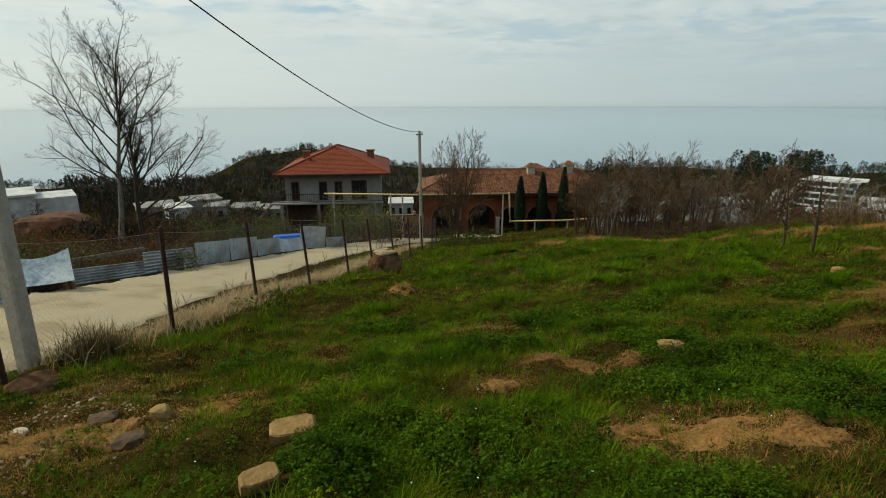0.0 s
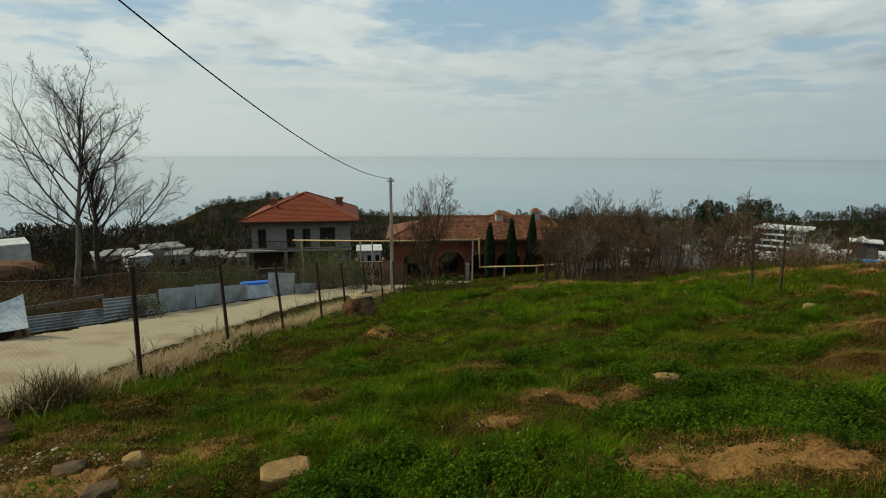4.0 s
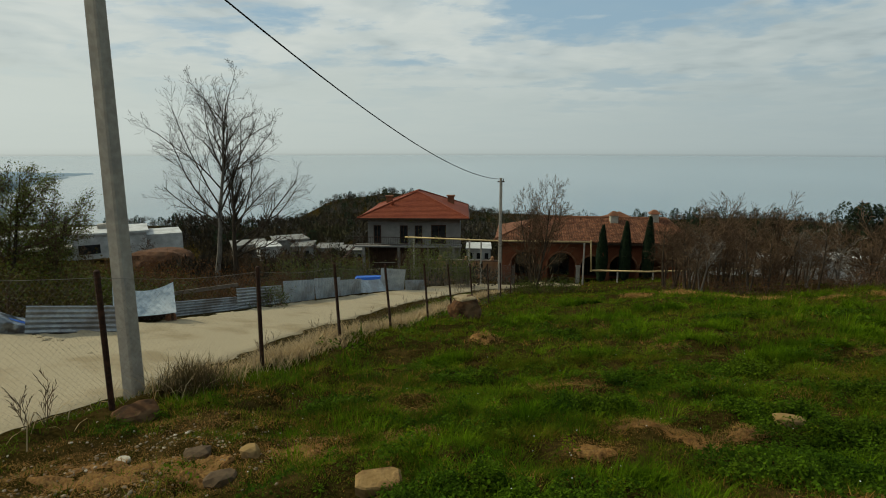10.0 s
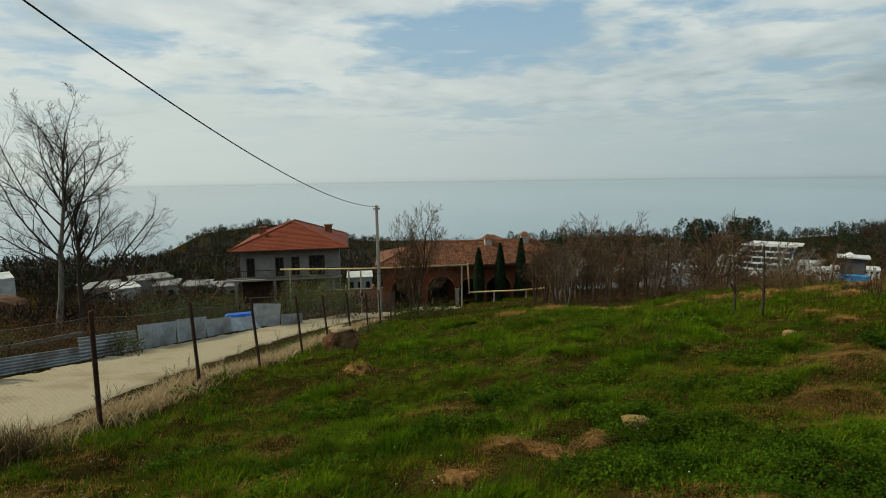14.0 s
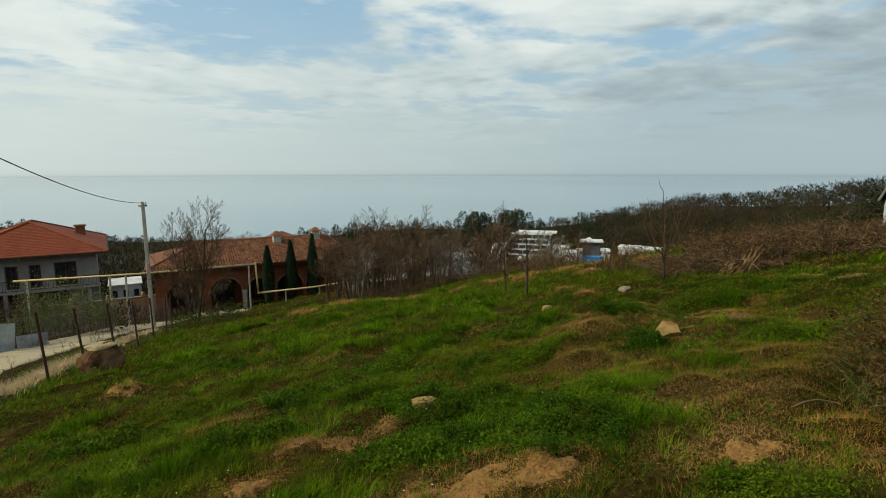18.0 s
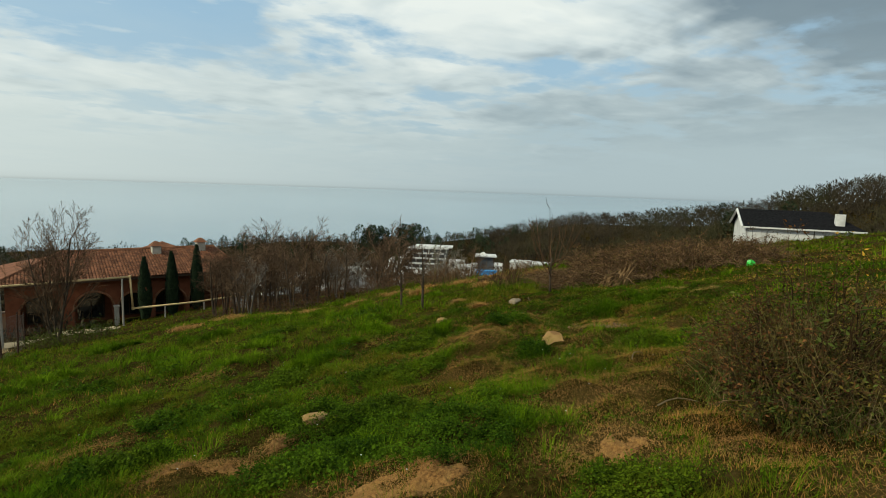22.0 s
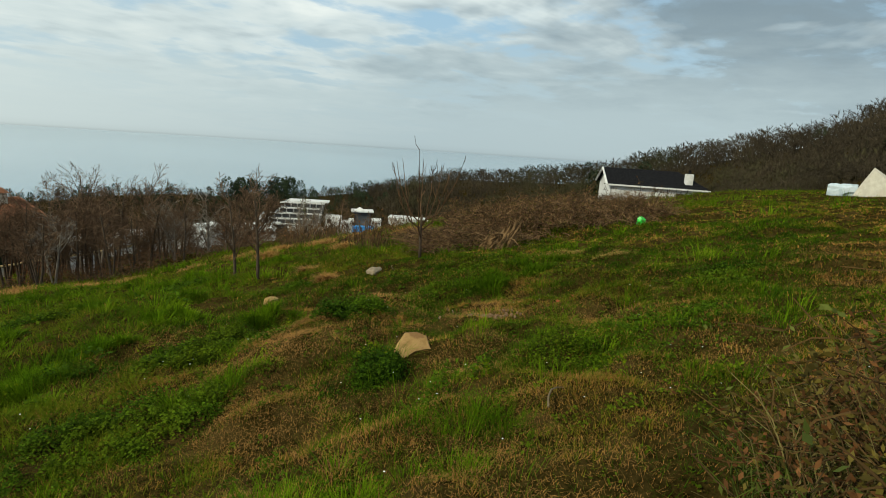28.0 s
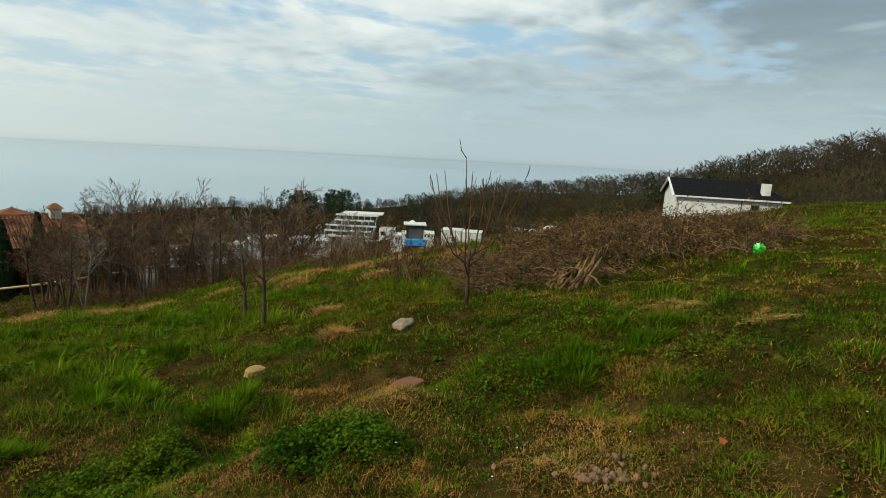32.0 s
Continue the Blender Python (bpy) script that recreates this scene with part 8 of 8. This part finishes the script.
        ch.append(leaf_clumps(rng, cx[keep], cy[keep], rad * rng.uniform(0.5, 1.4, keep.sum()), per, size, high))
    cx, cy = rng.uniform(-3.4, 8.6, 1900), rng.uniform(0.8, 8.6, 1900)
    keep = (rng.random(1900) < 1 - 0.9 * bareness(cx, cy)) & (np.hypot(cx - 4.5, cy - 2.15) > 0.9)
    ch.append(leaf_clumps(rng, cx[keep], cy[keep], rng.uniform(0.03, 0.10, keep.sum()), 26, 0.0095, 0.05))
    emit("dark_grass", dusk, M_DARKGRASS, "denser patches of dark green grass")
    emit("leafy_weeds", ch, M_CLOVER, "mounds of dark green broad-leaved weeds")
    cx, cy = region(rng, 90, 1.2, 9)
    keep = rng.random(len(cx)) < 0.25 + 0.5 * lush(cx, cy)
    emit("yellow_green_weeds", [leaf_clumps(rng, cx[keep], cy[keep], rng.uniform(0.06, 0.16, keep.sum()), 60, 0.012, 0.16)], M_SPURGE, "small yellow-green leafy weeds")
    # dead straw lying flat
    x, y = region(rng, 240000, 0.5, 11, -85, 115)
    x2, y2 = region(rng, 260000, 0.0, 5.2, -180, 180, 6.2, 6.0)
    x, y = np.concatenate([x, x2]), np.concatenate([y, y2])
    pick = rng.random(len(x)) < 0.06 + 0.94 * np.maximum(dry(x, y) * (0.4 + 0.8 * strawy(x, y)), 0.8 * bareness(x, y)) * (1 - 0.5 * lush(x, y)) * (1 - 0.7 * nearness(x, y, DARK))
    x, y = x[pick], y[pick]
    n = len(x)
    a, ln = rng.uniform(0, 6.283, n), rng.uniform(0.008, 0.034, n)
    z = ground_z(x, y) + rng.uniform(0.003, 0.035, n)
    d = np.stack([np.cos(a) * ln, np.sin(a) * ln, rng.normal(0, 0.02, n)], -1)
    s = np.stack([-np.sin(a), np.cos(a), 0 * a], -1) * 0.0014
    p = np.stack([x, y, z], -1)
    v = np.stack([p - s, p + s, p + d], 1).reshape(-1, 3)
    tagged(new("hay_wisps", hay_mesh(rng)), "pale wisps of hay lying flat on the upper field", "hay", kind="stuff")
    tagged(new("dead_straw", array_mesh("dead_straw", v, np.arange(3 * n).reshape(-1, 3), M_THATCH)), "dead straw lying in the grass", "straw", kind="stuff")
    # long dry grass along the fence and road edge
    n = 24000
    y = rng.uniform(0.5, 31, n)
    x = -6.05 - 0.13 * np.clip(y - 12, 0, 9) * 0.6 + rng.normal(0, 0.28, n) + 0.25 * (fractal(y * 0.8, y * 0) - 0.5)
    keep = (rng.random(n) < 0.35 + 0.65 * sstep(0.4, 0.6, fractal(y * 0.7 + 3, x * 0.7))) & (x < -5.3) & (rng.random(n) < 0.02 + 0.98 * sstep(4.6, 6.5, y))
    x, y = x[keep], y[keep]
    n = len(x)
    chunk = [blades(rng, x, y, 0.34 * rng.uniform(0.4, 1.35, n), 0.012 + 0.0006 * y, rng.uniform(0.3, 1.3, n), 2)]
    emit("verge_dry_grass", chunk, M_STRAW, "tall bleached dry grass along the fence")
    n = 9000
    y = rng.uniform(0.5, 31, n)
    x = np.interp(y, [0, 1.6, 4.3, 6, 9, 23], [-4.6, -5.1, -6.45, -6.45, -6.45, -7.85]) + rng.normal(0, 0.25, n) * (0.5 + 0.5 * sstep(3, 6, y))
    emit("verge_green_grass", [blades(rng, x, y, (0.07 + 0.09 * sstep(3, 7, y)) * rng.uniform(0.4, 1.3, n), 0.010 + 0.0007 * y, rng.uniform(0.3, 1.2, n), 2)], M_GRASS, "green grass on the bank of the road")
    # clump of weeds by the pole
    x, y = rng.normal(-5.75, 0.2, 700), rng.normal(5.75, 0.22, 700)
    emit("weed_clump", [blades(rng, x, y, rng.uniform(0.2, 0.6, 700), np.full(700, 0.009), rng.uniform(0.2, 0.9, 700), 2)], M_WEED, "clump of tall dark dry weeds beside the pole")
    # straw-coloured tussocks in the lower field
    ch = []
    for cx, cy, s in ((8.1, 13.8, 0.22), (7.08, 11.1, 0.16), (5.3, 25.2, 0.8), (6.3, 26.0, 0.9), (13.0, 21.5, 0.7), (12.0, 20.5, 0.6), (11.0, 22.0, 0.6), (14.5, 22.0, 0.8), (10.8, 16.6, 0.4), (12.6, 18.4, 0.5), (9.5, 19.5, 0.4), (10.5, 24.5, 0.8), (16.0, 22.5, 0.7), (14.0, 17.5, 0.6), (1.0, 24.5, 0.5), (8.5, 24.5, 0.5), (3.0, 26.5, 0.6)):
        k = int(500 + 500 * s)
        x, y = rng.normal(cx, s * 0.5, k), rng.normal(cy, s * 0.45, k)
        ch.append(blades(rng, x, y, rng.uniform(0.10, 0.26, k) * (0.8 if s < 0.3 else 1.0), np.full(k, 0.012 if s < 0.3 else 0.022), rng.uniform(0.7, 1.6, k), 2))
    emit("straw_tussocks", ch, M_THATCH, "straw-coloured tussocks of dead grass")
    # tiny white flowers
    x, y = region(rng, 150, 0.8, 9)
    n = len(x)
    p = np.stack([x, y, ground_z(x, y) + 0.09], -1)
    o = np.array([[-1, -1, 0.2], [1, -1, 0], [1, 1, 0.2], [-1, 1, 0]]) * 0.0045
    v = (p[:, None] + o[None]).reshape(-1, 3)
    tagged(new("white_flowers", array_mesh("white_flowers", v, np.arange(4 * n).reshape(-1, 4), M_FLOWER)), "tiny white flowers in the grass", "flowers", kind="stuff")


def grass_mat(name, a, b, c, k=0.3, tr=0.3):
    return mat(name, a, b, 1.1, 0.7, bump=0, c3=c, scale2=0.4, amount2=0.8, island=k, translucent=tr, spec=0.02)


M_GRASS = grass_mat("green_grass_blades", (0.03148, 0.05805, 0.00297), (0.1041, 0.1473, 0.00594), (0.109, 0.1116, 0.00792), 0.32)
M_LUSH = grass_mat("lush_grass_blades", (0.05076, 0.1039, 0.00228), (0.1293, 0.2055, 0.00684), (0.03461, 0.06997, 0.00228), 0.4)
M_DRYGRASS = grass_mat("dry_grass_blades", (0.232, 0.1165, 0.026), (0.4002, 0.2128, 0.055), (0.1914, 0.112, 0.018), 0.3)
M_DARKGRASS = grass_mat("dark_grass_blades", (0.0165, 0.0440, 0.0020), (0.050, 0.092, 0.0040), (0.028, 0.058, 0.0027), 0.35)
M_CLOVER = grass_mat("broad_leaf", (0.0248, 0.05427, 0.003678), (0.06434, 0.1124, 0.005523), (0.07812, 0.1058, 0.005523), 0.6)
M_SPURGE = grass_mat("yellow_green_leaf", (0.0968, 0.132, 0.00352), (0.132, 0.1672, 0.00528), (0.0792, 0.1144, 0.00352))
M_WEED = grass_mat("dry_weed", (0.09, 0.065, 0.03), (0.16, 0.12, 0.06), (0.07, 0.06, 0.02))
M_THATCH = grass_mat("dead_thatch", (0.2016, 0.1015, 0.032), (0.3752, 0.2052, 0.066), (0.2128, 0.1123, 0.029), 0.3, 0.1)
M_HAY = grass_mat("golden_hay", (0.30, 0.19, 0.05), (0.46, 0.31, 0.10), (0.24, 0.15, 0.035), 0.3, 0.1)
M_FLOWER = mat("white_petals", (0.75, 0.75, 0.70), (0.8, 0.8, 0.75), 5, 0.7, bump=0)
grass()


# ---- soil showing through ----
def soil_patches():
    rng = random.Random(9)
    clods = []
    for i, (px, py, r, k) in enumerate(PATCHES):
        if k < 0.75:
            continue
        n, m = 60, 16
        vs, fs = [], []
        ph = rng.random() * 9
        for j in range(m + 1):
            for q in range(n):
                a = 2 * math.pi * q / n
                rr = r * (0.46 + 0.55 * (float(fractal(math.cos(a) * 2.4 + ph, math.sin(a) * 2.4 + i)) - 0.5)) * j / m
                x, y = px + rr * math.cos(a) * 1.2, py + rr * math.sin(a) * 0.85
                vs.append((x, y, gz(x, y) + 0.010 + 0.075 * (float(fractal(x * 7, y * 7)) - 0.5) + 0.055 * (float(fractal(x * 22, y * 22)) - 0.5) - (0.05 if j == m else 0)))
        for j in range(m):
            for q in range(n):
                fs.append((j * n + q, (j + 1) * n + q, (j + 1) * n + (q + 1) % n, j * n + (q + 1) % n))
        o = new("soil_patch", Mesh().add(vs, fs).data("soil_patch", M_SOIL, True))
        tagged(o, "bare patch of crumbly orange-brown soil", "soil", "bare soil patches", "structure")
        for _ in range(int(110 * r)):
            a, d = rng.uniform(0, 6.283), r * 0.62 * rng.random() ** 0.5
            clods.append((px + d * math.cos(a) * 1.2, py + d * math.sin(a) * 0.9))
    sv = []
    for px, py, r, k in PATCHES:
        if (px, py) == (5.45, 6.25):
            continue
        for _ in range(int(2600 * r * k)):
            a, d = rng.uniform(0, 6.283), r * 0.85 * rng.random() ** 0.6
            x, y = px + d * math.cos(a) * 1.2, py + d * math.sin(a) * 0.9
            b, ln, w = rng.uniform(0, 6.283), rng.uniform(0.02, 0.06), rng.uniform(0.0008, 0.0016)
            z = gz(x, y) + rng.uniform(0.02, 0.05)
            c, q = math.cos(b), math.sin(b)
            sv += [(x - q * w, y + c * w, z), (x + q * w, y - c * w, z), (x + c * ln, y + q * ln, z + rng.uniform(-0.015, 0.02))]
    tagged(new("straw_litter", array_mesh("straw_litter", sv, np.arange(len(sv)).reshape(-1, 3), M_THATCH)), "dry straw littering the bare soil", "straw", kind="stuff")
    gravel("soil_clods", clods, 0.004, 0.014, M_SOIL, "crumbled clods of orange-brown soil", 5)


soil_patches()
